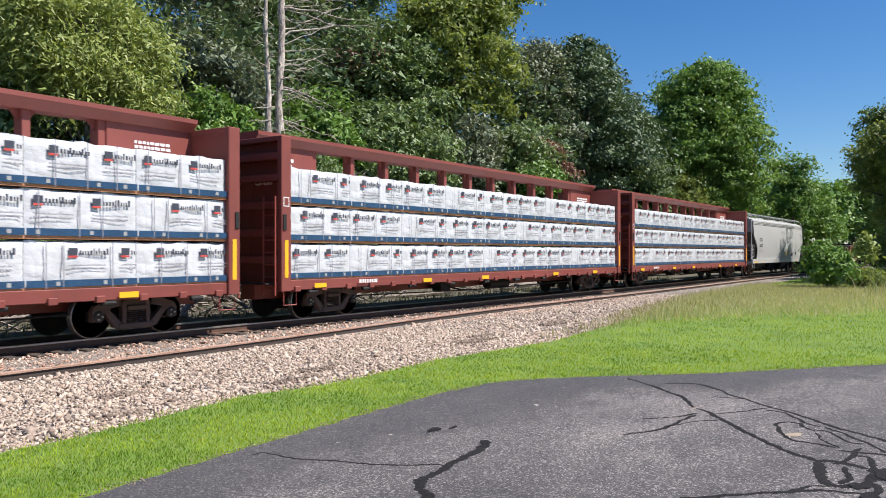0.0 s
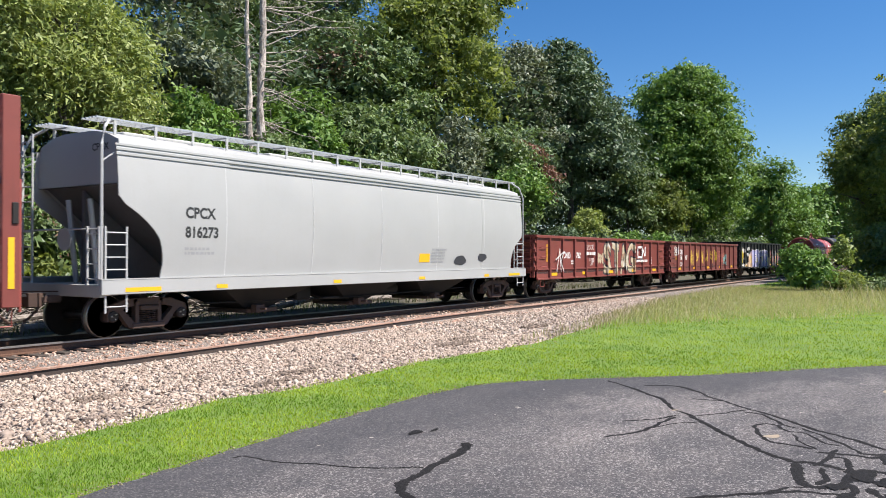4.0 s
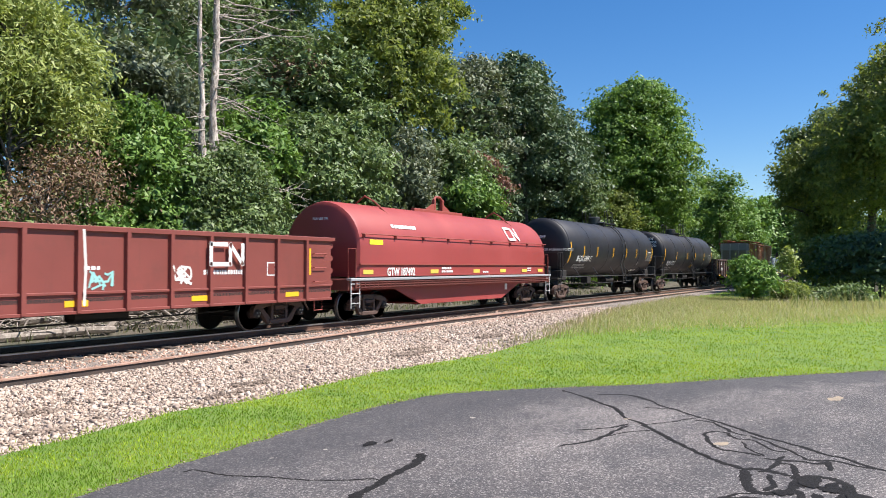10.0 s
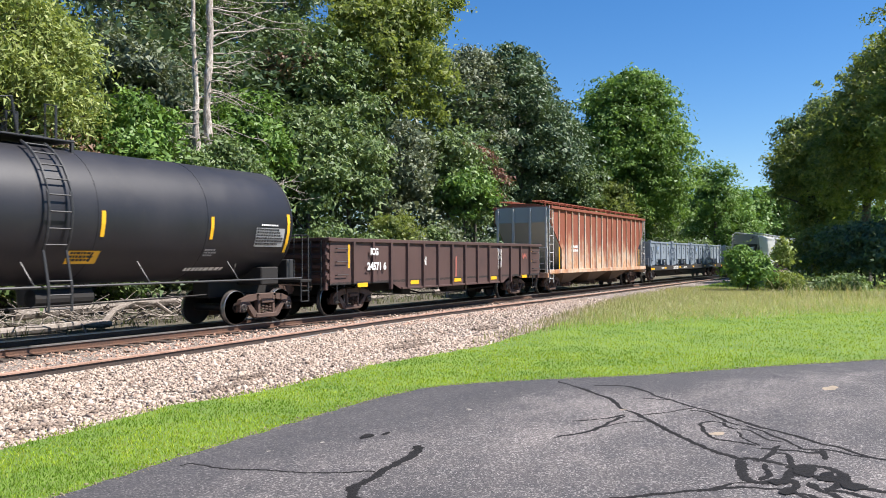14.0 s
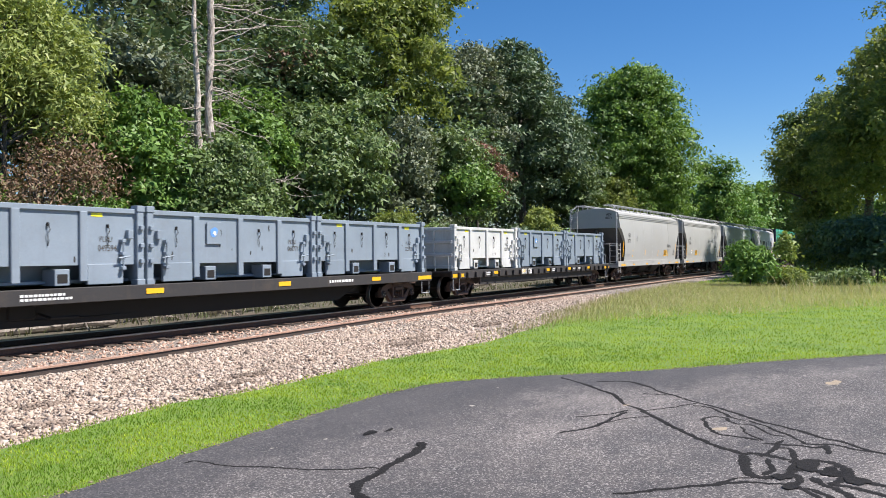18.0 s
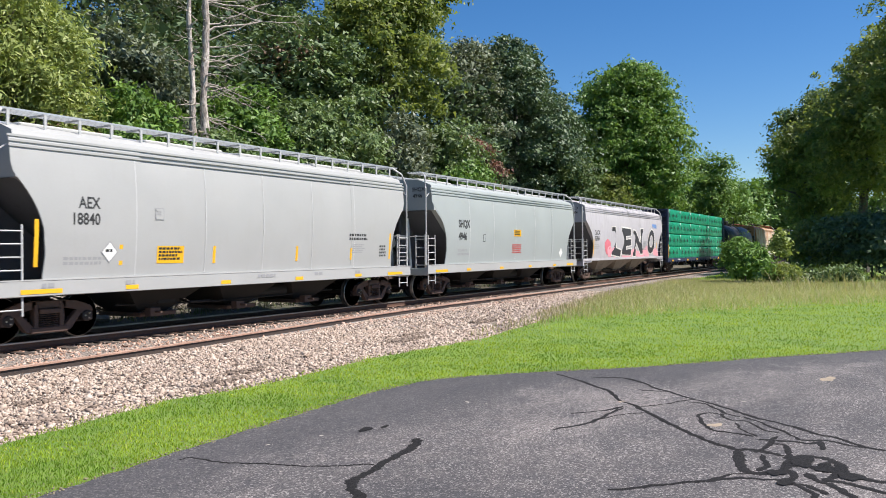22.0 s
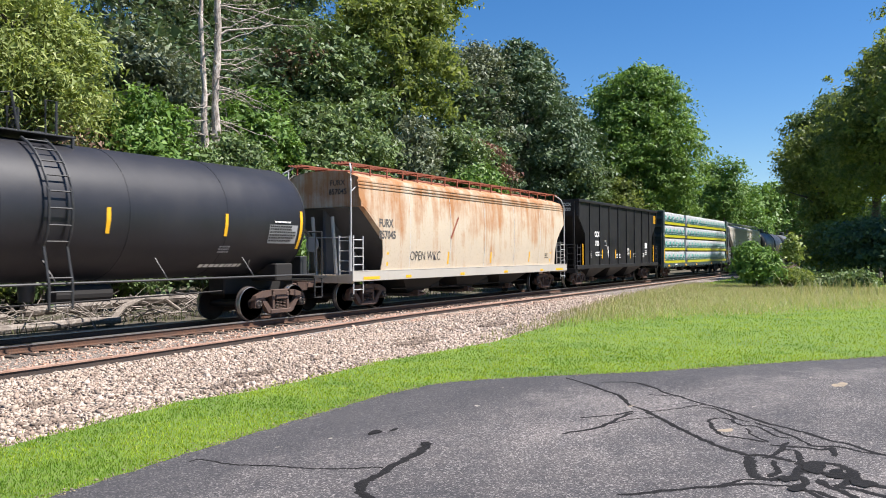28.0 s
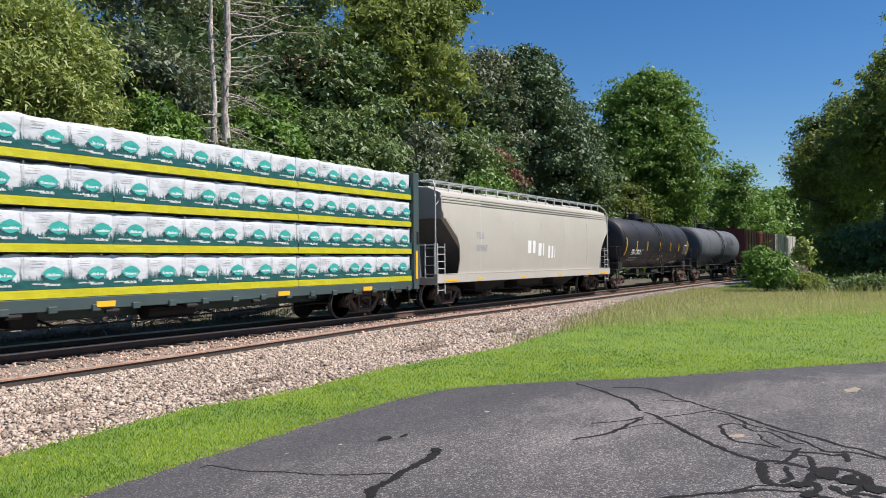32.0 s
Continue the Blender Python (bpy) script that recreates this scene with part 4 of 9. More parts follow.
bars(_half - 4.8, 1.55, 1.9, 0.2, 1, M_WHITE, _car, _y, 5, big=True, lift=LIFT)
patch(_half - 2.4, 1.3, 0.3, 0.36, M_WHITE, _car, _y, "data_panel", 0.006)
bars(_half - 2.37, 1.62, 0.25, 0.3, 4, M_REDDARK, _car, _y, 6, "data_block", 0.010)

# worn red gondola with gold tags
_car, _half, _y = gondola("worn red-brown gondola car with gold graffiti tags", 99.8, 116.0, M_REDDARK, 2.62, 0.76, 12, belt=False, rib_mat=M_RED)
words("CN", 0.40, -_half + 1.74, 1.86, M_WHITE, _car, _y, 0.012, 0.80)
words("136", 0.36, -_half + 1.74, 1.52, M_WHITE, _car, _y, 0.012, 0.80)
words("957", 0.36, -_half + 2.80, 1.52, M_WHITE, _car, _y, 0.012, 0.80)
scrawl(_car, -_half + 0.62, 1.75, 0.55, 0.6, M_SCRAWL, _y, 7, 8, 0.04)
for _k in range(6):
    scrawl(_car, -_half + 3.92 + 1.14 * _k, 1.2 + 0.12 * (_k % 2), 0.65, 0.9, M_GOLD, _y, 20 + _k, 7, 0.05)
scrawl(_car, -_half + 12.2, 1.1, 0.5, 0.75, M_TURQ, _y, 31, 7, 0.06)
scrawl(_car, -_half + 10.5, 1.3, 1.9, 0.8, M_CORAL, _y, 32, 8, 0.05)
bars(-_half + 1.78, 1.35, 0.5, 0.22, 3, M_WHITE, _car, _y, 8)
bars(-_half + 8.6, 1.2, 0.9, 0.3, 2, M_INK, _car, _y, 9, big=True)

# black gondola with lavender lettering
_car, _half, _y = gondola("black gondola car with lavender and peach graffiti", 117.2, 133.2, M_BLACKCAR, 2.86, 0.78, 13, 1.75, M_DARKSTEP, belt=False)
end_words("ATW 700043", 0.18, -_half - 0.14, -0.05, 2.35, M_WHITE, _car)
words("ATW", 0.38, -_half + 1.84, 2.17, M_WHITE, _car, _y, 0.012, 0.9, lift=LIFT)
words("700043", 0.34, -_half + 1.67, 1.72, M_WHITE, _car, _y, 0.012, 0.82, lift=LIFT)
bars(-_half + 1.75, 1.12, 0.55, 0.12, 1, M_WHITE, _car, _y, 2)
for _k, (_qx, _qz, _qa, _qb) in enumerate(((2.95, 1.10, 0.85, 0.36), (3.35, 1.55, 0.60, 0.45), (3.75, 1.95, 0.45, 0.35), (9.75, 1.75, 0.42, 0.42), (10.1, 1.20, 0.60, 0.46), (10.45, 0.98, 0.45, 0.24))):
    sprayed("graffiti_cloud", *blob(-_half + _qx, _qz, _qa, _qb, 20, 0.07, _k), M_PEACH if _k not in (2, 3) else M_ROSE, _car, _y, 0, 0, 0.4 * _k)
for _k, (_ch, _xa, _xb) in enumerate((("E", 3.85, 5.45), ("M", 5.40, 7.30), ("T", 7.12, 8.62), ("E", 8.50, 9.75))):
    wild_letter(_ch, -_half + _xa, -_half + _xb, 0.82, 2.22, _car, _y, M_LAV, M_SCRAWL, 1.3 * _k, 3 + 2 * (_k % 2))
for _k in range(4):
    scrawl(_car, -_half + 10.95 + _k * 1.15, 0.85, 1.15, 1.4, M_SPRAYGREY, _y, 51 + _k, 9, 0.10)
    scrawl(_car, -_half + 10.95 + _k * 1.15, 0.95, 1.1, 1.25, M_CORAL, _y, 41 + _k, 5, 0.05)
for _x, _h in ((0.12, 0.95), (2.97, 0.5), (5.2, 0.5), (7.3, 0.5), (9.35, 0.48), (10.75, 0.5), (12.95, 0.5), (15.65, 0.95)):
    patch(-_half + _x, 1.22, 0.11, _h, M_LEMON, _car, _y, "reflector", 0.100)
scrawl(_car, -_half + 0.47, 1.97, 0.85, 0.43, M_SCRAWL, _y, 61, 6, 0.06)
scrawl(_car, -_half + 0.36, 0.88, 0.87, 0.27, M_SCRAWL, _y, 62, 6, 0.05)
scrawl(_car, -_half + 0.42, 1.4, 0.8, 0.25, M_GREYLET, _y, 63, 4, 0.02)
patch(_half - 1.15, 0.87, 0.60, 0.32, M_WHITE, _car, _y, "data_panel", 0.096)
patch(_half - 1.12, 0.90, 0.54, 0.26, M_BLACKCAR, _car, _y, "data_panel", 0.100)
bars(_half - 1.08, 1.13, 0.45, 0.18, 2, M_WHITE, _car, _y, 3, "data_block", 0.104)

# red gondola, cleaner
_car, _half, _y = gondola("red-brown steel gondola car with white numbers", 134.4, 151.3, M_RED, 2.60, 0.76, 13)
words("CN13", 0.36, -_half + 2.50, 1.66, M_WHITE, _car, _y, 0.010, 0.84)
words("6607", 0.36, -_half + 3.70, 1.66, M_WHITE, _car, _y, 0.010, 0.84)
scrawl(_car, -_half + 1.5, 1.35, 0.6, 0.7, M_SCRAWL, _y, 71, 6, 0.035)
decal("graffiti_tag", *outline([(0, 0.6), (0.3, 0.65), (0.1, 0.4), (0.35, 0.3), (0.05, 0.0)], 0.06), M_GOLD, _car, _y, -_half + 4.8, 1.35, LIFT)
decal("graffiti_tag", *outline([(0, 0), (0.03, 0.8), (-0.02, 1.55)], 0.06), M_SCRAWL, _car, _y, -_half + 8.55, 0.95, LIFT)
scrawl(_car, -_half + 8.65, 1.25, 0.65, 0.4, M_TURQ, _y, 73, 6, 0.045)
scrawl(_car, -_half + 10.8, 1.3, 0.7, 0.45, M_SCRAWL, _y, 74, 6, 0.05)
bars(-_half + 3.5, 1.5, 0.5, 0.2, 2, M_WHITE, _car, _y, 4)
bars(-_half + 5.2, 1.5, 0.5, 0.2, 2, M_WHITE, _car, _y, 5)
bars(-_half + 8.6, 1.75, 0.4, 0.12, 1, M_WHITE, _car, _y, 6)
zigzag_logo(_car, _half - 4.9, 1.74, 0.62, lambda z: 1.585)
bars(_half - 5.0, 1.66, 1.45, 0.18, 1, M_WHITE, _car, _y, 5, big=True)
patch(_half - 2.75, 1.5, 0.33, 0.36, M_WHITE, _car, _y, "data_panel", 0.006)
patch(_half - 2.72, 1.53, 0.27, 0.30, M_RED, _car, _y, "data_panel", 0.010)

# old brown gondola, deeper between its bogies
_car, _half, _y = gondola("dark brown old gondola car with dropped middle sides", 206.7, 222.7, M_BROWN, 2.40, 0.72, 14, 1.75, M_DARKSTEP, 0.28)
words("ICG", 0.30, -_half + 2.0, 1.89, M_WHITE, _car, _y, 0.012, 0.9, lift=LIFT)
words("24571 6", 0.33, -_half + 1.82, 1.41, M_WHITE, _car, _y, 0.012, 1.0, lift=LIFT)
scrawl(_car, -_half + 5.35, 1.5, 0.25, 0.35, M_SCRAWL, _y, 81, 4, 0.035)
scrawl(_car, _half - 4.5, 1.3, 0.4, 0.9, M_SCRAWL, _y, 82, 5, 0.025)
scrawl(_car, _half - 1.9, 1.7, 0.4, 0.3, M_CORAL, _y, 83, 5, 0.035)
decal("graffiti_tag", *outline([(0, 0), (0.02, 0.7)], 0.10), M_CORAL, _car, _y, -0.3, 1.1, LIFT)


# ---- covered hoppers ----
def hopper_side(z):
    """Half width of a rounded hopper at height z."""
    if z > 4.0:
        return 1.50 - 0.10 * (z - 4.0) / 0.3
    return 1.44 + 0.14 * math.sin(math.pi * min(1.0, max(0.0, (z - 0.9) / 3.6)))


def straight_side(z):
    return 1.52


# Slope sheets: grime, plus the shade of the end cavity put into the paint.
M_SLOPE = paint("grimy_shaded_slope_sheet", (0.10, 0.10, 0.11), (0.04, 0.035, 0.03), 0.4, 0.5, 0.7)


def hopper_body(car, half, mat_, side, sill=1.22, eave=4.12, roof=4.46, cut=(1.30, 1.10), knee=(3.5, 3.2), dark=None):
    """A body on steep end slopes, its side sheets running on past them to a rounded cut."""
    g = Geo()
    deep = 2.75
    def floor_at(d):
        rows = ((0.0, 3.30), (0.25, 3.28), (deep, sill))
        for (a, za), (b, zb) in zip(rows, rows[1:]):
            if d <= b:
                return za + (zb - za) * (d - a) / (b - a)
        return sill
    for e in (0, 1):
        prof = [(sill, 0.94), (0.25 * knee[e] + 0.75 * sill, 1.0), (0.5 * knee[e] + 0.5 * sill, 0.93), (0.68 * knee[e] + 0.32 * sill, 0.72), (0.84 * knee[e] + 0.16 * sill, 0.40), (knee[e], 0.0), (eave, -0.30)]
        zs = [sill + (eave - sill) * k / 16 for k in range(17)]
        for s in (-1, 1):
            q, rows_ = Geo(), []
            for z in zs:
                d0 = cut[e] * max(0.0, float(np.interp(z, [p[0] for p in prof], [p[1] for p in prof]))) + 0.03
                y = s * (side(z) + 0.004)
                row = [((-1 if e == 0 else 1) * (half - 0.35 - (d0 + (3.1 - d0) * k / 6)), y, z) for k in range(7)]
                rows_.append(row + [(p[0], y - s * 0.03, p[2]) for p in row[::-1]])
            q.grid(rows_, 0, True)
            part("side_sheet", q, mat_, car, "", True)
    ds = [0.12, 0.25, 0.9, 1.5, 2.1, deep, deep + 0.05]
    xs = [-half + 0.35 + d for d in ds] + [-half + 4 + k * (2 * half - 8) / 8 for k in range(9)] + [half - 0.35 - d for d in ds[::-1]]
    rows = []
    for x in xs:
        zb = floor_at(min(x + half - 0.35, half - 0.35 - x))
        zs = [zb + (eave - zb) * k / 9 for k in range(10)]
        near = [(x, -side(z), z) for z in zs] + [(x, -side(eave) + 0.03, eave + 0.10), (x, -0.95, roof - 0.06), (x, -0.5, roof)]
        rows.append(near + [(p[0], -p[1], p[2]) for p in near[::-1]])
    for e in (-1, 1):
        q, h0 = Geo(), half - 0.35
        q.grid([[(e * (h0 - d), y, floor_at(d) - 0.012) for y in (-1.38, 1.38)] for d in (0.10, 0.25, 1.0, 1.8, deep)])
        part("slope_sheet", q, M_SLOPE, car)
        q = Geo().prism([(e * (h0 - 0.25), sill - 0.1), (e * (h0 - deep), sill - 0.1), (e * (h0 - 0.25), 3.2)], "y", -0.05, 0.05)
        part("end_web", q, M_SLOPE, car)
    g.grid(rows, 0, True)
    n = len(rows[0])
    g.f += [tuple(range(n))[::-1], tuple(range((len(xs) - 1) * n, len(xs) * n))]
    g.m += [0, 0]
    part("body", g, mat_, car, "", True)
    g = Geo()
    for z in (eave - 0.22, eave - 0.12, eave - 0.02):
        for s in (-1, 1):
            g.box(-half + 0.35, half - 0.35, min(s * side(z), s * (side(z) + 0.03)), max(s * side(z), s * (side(z) + 0.03)), z - 0.022, z + 0.022)
    part("eave_rib", g, mat_, car)
    return floor_at


def hopper_walk(car, half, roof, mat_):
    for s in (-1, 1):
        n = 18
        g = Geo()
        g.box(-0.03, 0.03, s * 1.12 - 0.015, s * 1.12 + 0.015, roof - 0.22, roof + 0.22)
        g.box(-0.02, 0.02, min(s * 0.62, s * 1.12), max(s * 0.62, s * 1.12), roof + 0.16, roof + 0.20)
        me = g.mesh("walkway_post", mat_)
        for k in range(n):
            part("walkway_post", me, None, car).location = (-half + 0.6 + k * (2 * half - 1.2) / (n - 1), 0, 0)
        g = Geo()
        for y in (0.62, 0.75, 0.88, 1.0, 1.12):
            g.box(-half + 0.15, half - 0.15, s * y - 0.018, s * y + 0.018, roof + 0.19, roof + 0.23)
        part("roof_walkway", g, M_GALV if mat_ is not M_RUSTRIB else mat_, car)
    for k in range(4):
        x = -half + 2.6 + k * (2 * half - 5.2) / 3
        part("hatch_cover", Geo().box(x - 1.3, x + 1.3, -0.42, 0.42, roof - 0.02, roof + 0.10, 0.03), mat_, car)


def hopper_ends(car, half, mat_, step, roof, sill, tall=True, near_frame=True):
    for s in (-1, 1):
        xe = s * (half - 0.06)
        g = Geo()
        x0, x1 = sorted((s * half, s * (half - 1.5)))
        g.box(x0, x1, -1.48, 1.48, sill - 0.14, sill - 0.08)
        g.box(min(s * half, s * (half - 0.12)), max(s * half, s * (half - 0.12)), -1.5, 1.5, sill - 0.32, sill - 0.06, 0.012)
        part("end_platform", g, mat_, car)
        for y in (-1.46, 1.46):
            g = Geo()
            if tall:
                g.tube([(xe, y, sill - 0.1), (xe, y, roof - 0.40), (s * (half - 0.20), y * 0.93, roof - 0.02), (s * (half - 0.45), y * 0.78, roof + 0.18)], 0.032, 6)
            else:
                g.tube([(xe, y, sill - 0.1), (xe, y, sill + 1.2)], 0.03, 6)
            g.tube([(s * (half - 0.36), y * 0.98, roof - 0.55), (xe, y, roof - 0.75)], 0.015, 5)
            part("corner_post", g, step, car)
        ladder(car, s * (half - 0.38), -1.50, sill - 0.65, sill + 1.15, 0.50, 7, step)
        end_ladder(car, s * (half - 0.02), -1.24, sill - 0.1, sill + 1.15, 0.40, 4, step)
        end_ladder(car, s * (half - 0.02), 1.20, sill - 0.1, roof, 0.40, 10, step)
        g = Geo()
        g.tube([(xe, -1.46, sill + 1.1), (xe, 1.46, sill + 1.1)], 0.02, 6)
        g.tube([(s * (half - 0.7), -0.4, sill - 0.1), (s * (half - 0.5), -0.4, 3.0)], 0.06, 6)
        g.tube([(s * (half - 0.7), 0.4, sill - 0.1), (s * (half - 0.5), 0.4, 3.0)], 0.06, 6)
        part("end_rail", g, step, car)
    g = Geo()
    g.lathe([(-0.35, 0.05), (-0.3, 0.16), (0.3, 0.16), (0.35, 0.05)], "x", (half - 1.0, -0.95, sill + 0.25), 14)
    part("brake_cylinder", g, mat_, car, "", True)
    g = Geo()
    g.lathe([(-0.02, 0.25), (0.02, 0.25), (0.02, 0.21), (-0.02, 0.21)], "x", (-half + 0.35, 0.3, sill + 0.9), 16)
    part("brake_wheel", g, step, car)


def hopper_sills(car, half, mat_, lo=0.95, hi=1.27, w=1.50):
    for s in (-1, 1):
        g = Geo()
        g.box(-half, half, min(s * w, s * (w + 0.07)), max(s * w, s * (w + 0.07)), lo, hi, 0.012)
        g.box(-half, half, min(s * (w - 0.12), s * (w + 0.07)), max(s * (w - 0.12), s * (w + 0.07)), hi - 0.02, hi + 0.01)
        part("side_sill", g, mat_, car)


def hopper_chutes(car, half, mat_, n=3, lo=0.38, hi=1.15, inset=3.2, w=1.25, gate=True):
    span = (2 * half - 2 * inset) / n
    for k in range(n):
        x = -half + inset + (k + 0.5) * span
        g = Geo()
        a, b = span * 0.49, 0.42
        p = [(x - a, -w, hi), (x + a, -w, hi), (x + a, w, hi), (x - a, w, hi), (x - b, -0.55, lo), (x + b, -0.55, lo), (x + b, 0.55, lo), (x - b, 0.55, lo)]
        g.add(p, [(0, 1, 2, 3), (4, 7, 6, 5), (0, 4, 5, 1), (1, 5, 6, 2), (2, 6, 7, 3), (3, 7, 4, 0)])
        c = part("discharge_chute", g, mat_, car)
        if gate:
            g = Geo()
            g.box(x - 0.55, x + 0.55, -0.75, 0.75, lo - 0.10, lo, 0.01)
            g.tube([(x - 0.35, -1.25, lo + 0.02), (x - 0.35, 1.25, lo + 0.02)], 0.03, 6)
            g.box(x - 0.5, x - 0.2, -1.05, -0.85, lo - 0.08, lo + 0.12, 0.01)
            part("outlet_gate", g, M_FRAME, c)


M_SEAM = plain("weld_seam_grey", (0.50, 0.50, 0.49), 0.55)


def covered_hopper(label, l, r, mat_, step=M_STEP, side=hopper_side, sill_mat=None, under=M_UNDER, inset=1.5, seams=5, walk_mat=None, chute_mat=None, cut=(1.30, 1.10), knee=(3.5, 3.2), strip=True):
    car, half = start_car("covered_hopper", label, l, r, inset)
    hopper_body(car, half, mat_, side, cut=cut, knee=knee)
    hopper_walk(car, half, 4.46, walk_mat or step)
    hopper_ends(car, half, mat_, step, 4.46, 1.22)
    if strip:
        hopper_sills(car, half, sill_mat or mat_)
    else:
        hopper_sills(car, half, sill_mat or mat_, 1.16, 1.28, 1.44)
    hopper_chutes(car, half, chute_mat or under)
    brake_gear(car, half, 0.7)
    for k in range(seams):
        x = -half + 3.3 + k * (2 * half - 6.6) / (seams - 1)
        decal("weld_seam", *rects([(-0.012, 0.012, 0, 2.55)]), M_SEAM if side is not straight_side else mat_, car, side, x, 1.3, 0.006)
    for s in (-1, 1) if strip else ():
        patch(s * (half - 0.55) - (0 if s < 0 else 0.9), 1.0, 0.9, 0.09, M_YEL, car, flat(1.572))
    for k in range(4 if strip else 0):
        patch(-half + 3.0 + k * (2 * half - 6.3) / 3, 1.0, 0.34, 0.09, M_YEL, car, flat(1.572))
    return car, half, side


_car, _half, _y = covered_hopper("white covered hopper car with black numbers", 62.1, 80.9, M_HOPPER, M_STEP, cut=(1.15, 0.8), knee=(2.95, 2.5))
end_words("CPCX", 0.22, -_half + 0.45, -0.55, 4.02, M_BLACKLET, _car)
words("CPCX", 0.34, -_half + 2.09, 2.62, M_BLACKLET, _car, _y, 0.012, 0.95)
words("816273", 0.34, -_half + 2.09, 2.18, M_BLACKLET, _car, _y, 0.012, 0.95)
bars(-_half + 2.09, 1.95, 0.9, 0.2, 2, M_GREYLET, _car, _y, 1)
patch(_half - 7.4, 1.55, 0.6, 0.28, M_YEL, _car, _y, "warning_plate")
bars(_half - 6.7, 2.0, 0.9, 0.5, 5, M_GREYLET, _car, _y, 2)
for _b in (blob(_half - 4.9, 1.6, 0.36, 0.18, 16, 0.1, 3), blob(_half - 3.4, 1.7, 0.28, 0.16, 16, 0.1, 4)):
    decal("graffiti_tag", *_b, M_INK, _car, _y, 0, 0, 0.012)

for _l, _r, _n, _cut, _dx in ((289.1, 304.2, "18771", (1.05, 0.8), 0.14), (305.5, 320.4, "18840", (0.72, 0.8), 0.0)):
    _car, _half, _y = covered_hopper("off-white covered hopper car with rounded sides", _l, _r, M_HOPPER, M_STEP, cut=_cut, knee=(3.45, 3.3))
    end_words("AEX", 0.18, -_half + 0.45, -0.7, 4.05, M_BLACKLET, _car)
    end_words(_n, 0.18, -_half + 0.45, -0.62, 3.84, M_BLACKLET, _car)
    words("AEX", 0.34, -_half + 1.84 + _dx, 2.74, M_BLACKLET, _car, _y, 0.008, 0.80)
    words(_n, 0.34, -_half + 1.66 + _dx, 2.40, M_BLACKLET, _car, _y, 0.008, 0.82)
    patch(-_half + 3.81, 2.54, 0.26, 0.28, M_GREYLET, _car, _y, "plate_mark")
    patch(-_half + 3.83, 2.56, 0.22, 0.24, M_HOPPER, _car, _y, "plate_mark", 0.010)
    bars(-_half + 3.87, 2.76, 0.14, 0.12, 2, M_GREYLET, _car, _y, 4, "plate_lines", 0.014)
    for _x, _h in ((0.85, 0.95), (2.86, 0.45), (5.63, 0.42), (8.8, 0.42), (11.4, 0.36), (13.57, 0.85)):
        patch(-_half + _x + _dx, 1.53, 0.09, _h, M_YEL, _car, _y)
    if _n == "18840":
        decal("diamond_placard", [(0, 0.24), (0.22, 0), (0, -0.24), (-0.22, 0)], [(0, 1, 2, 3)], M_GREYLET, _car, _y, -_half + 2.6, 1.82, 0.010)
        decal("diamond_placard", [(0, 0.21), (0.19, 0), (0, -0.21), (-0.19, 0)], [(0, 1, 2, 3)], M_WHITE, _car, _y, -_half + 2.6, 1.82, 0.014)
        bars(-_half + 2.5, 1.88, 0.2, 0.09, 1, M_BLACKLET, _car, _y, 3, "placard_bar", 0.018)
    _sx = 3.89 if _n == "18840" else 10.5
    patch(-_half + _sx, 1.55, 0.80, 0.40, M_YEL, _car, _y, "warning_plate")
    bars(-_half + _sx + 0.05, 1.92, 0.7, 0.32, 4, M_BLACKLET, _car, _y, 5, "plate_lines", 0.010)
    bars(-_half + 1.5, 1.72, 1.1, 0.2, 2, M_GREYLET, _car, _y, 6)
    bars(-_half + 11.33, 2.34, 1.1, 0.24, 2, M_BLACKLET, _car, _y, 7)
    bars(-_half + 11.5, 2.02, 0.7, 0.30, 5, M_GREYLET, _car, _y, 9)
    bars(-_half + 13.0, 1.98, 0.42, 0.4, 4, M_BLACKLET, _car, _y, 8)
    for _x, _w in ((1.0, 0.35), (3.0, 0.3), (7.2, 0.8), (9.6, 0.5), (11.6, 0.3)):
        bars(-_half + _x, 1.20, _w, 0.14, 1, M_GREYLET, _car, flat(1.572), int(_x * 7))

_car, _half, _y = covered_hopper("pale grey-green covered hopper car with rounded sides", 321.6, 337.0, M_HOPPERGREEN, M_STEP, sill_mat=M_HOPPER, cut=(1.05, 0.95), knee=(3.55, 3.2))
end_words("SHQX", 0.20, -_half + 0.45, -0.65, 4.0, M_BLACKLET, _car)
end_words("4946", 0.20, -_half + 0.45, -0.68, 3.76, M_BLACKLET, _car)
words("SHQX", 0.40, -_half + 2.34, 2.70, M_BLACKLET, _car, _y, 0.016, 0.85)
words("4946", 0.40, -_half + 2.34, 2.21, M_BLACKLET, _car, _y, 0.016, 0.85)
bars(-_half + 2.3, 1.85, 1.0, 0.3, 2, M_GREYLET, _car, _y, 1, big=True)
patch(-_half + 4.45, 2.15, 0.22, 0.3, M_BLACKLET, _car, _y, "plate_mark")
patch(-_half + 4.47, 2.17, 0.18, 0.26, M_HOPPERGREEN, _car, _y, "plate_mark", 0.010)
patch(-_half + 7.49, 2.40, 0.76, 0.29, M_YEL, _car, _y, "warning_plate")
bars(-_half + 7.54, 2.66, 0.64, 0.24, 3, M_BLACKLET, _car, _y, 5, "plate_lines", 0.010)
bars(-_half + 7.33, 2.05, 1.0, 0.42, 5, M_LOGORED, _car, _y, 6)
decal("diamond_placard", [(0, 0.24), (0.24, 0), (0, -0.24), (-0.24, 0)], [(0, 1, 2, 3)], M_WHITE, _car, _y, _half - 2.2, 1.65, 0.012)

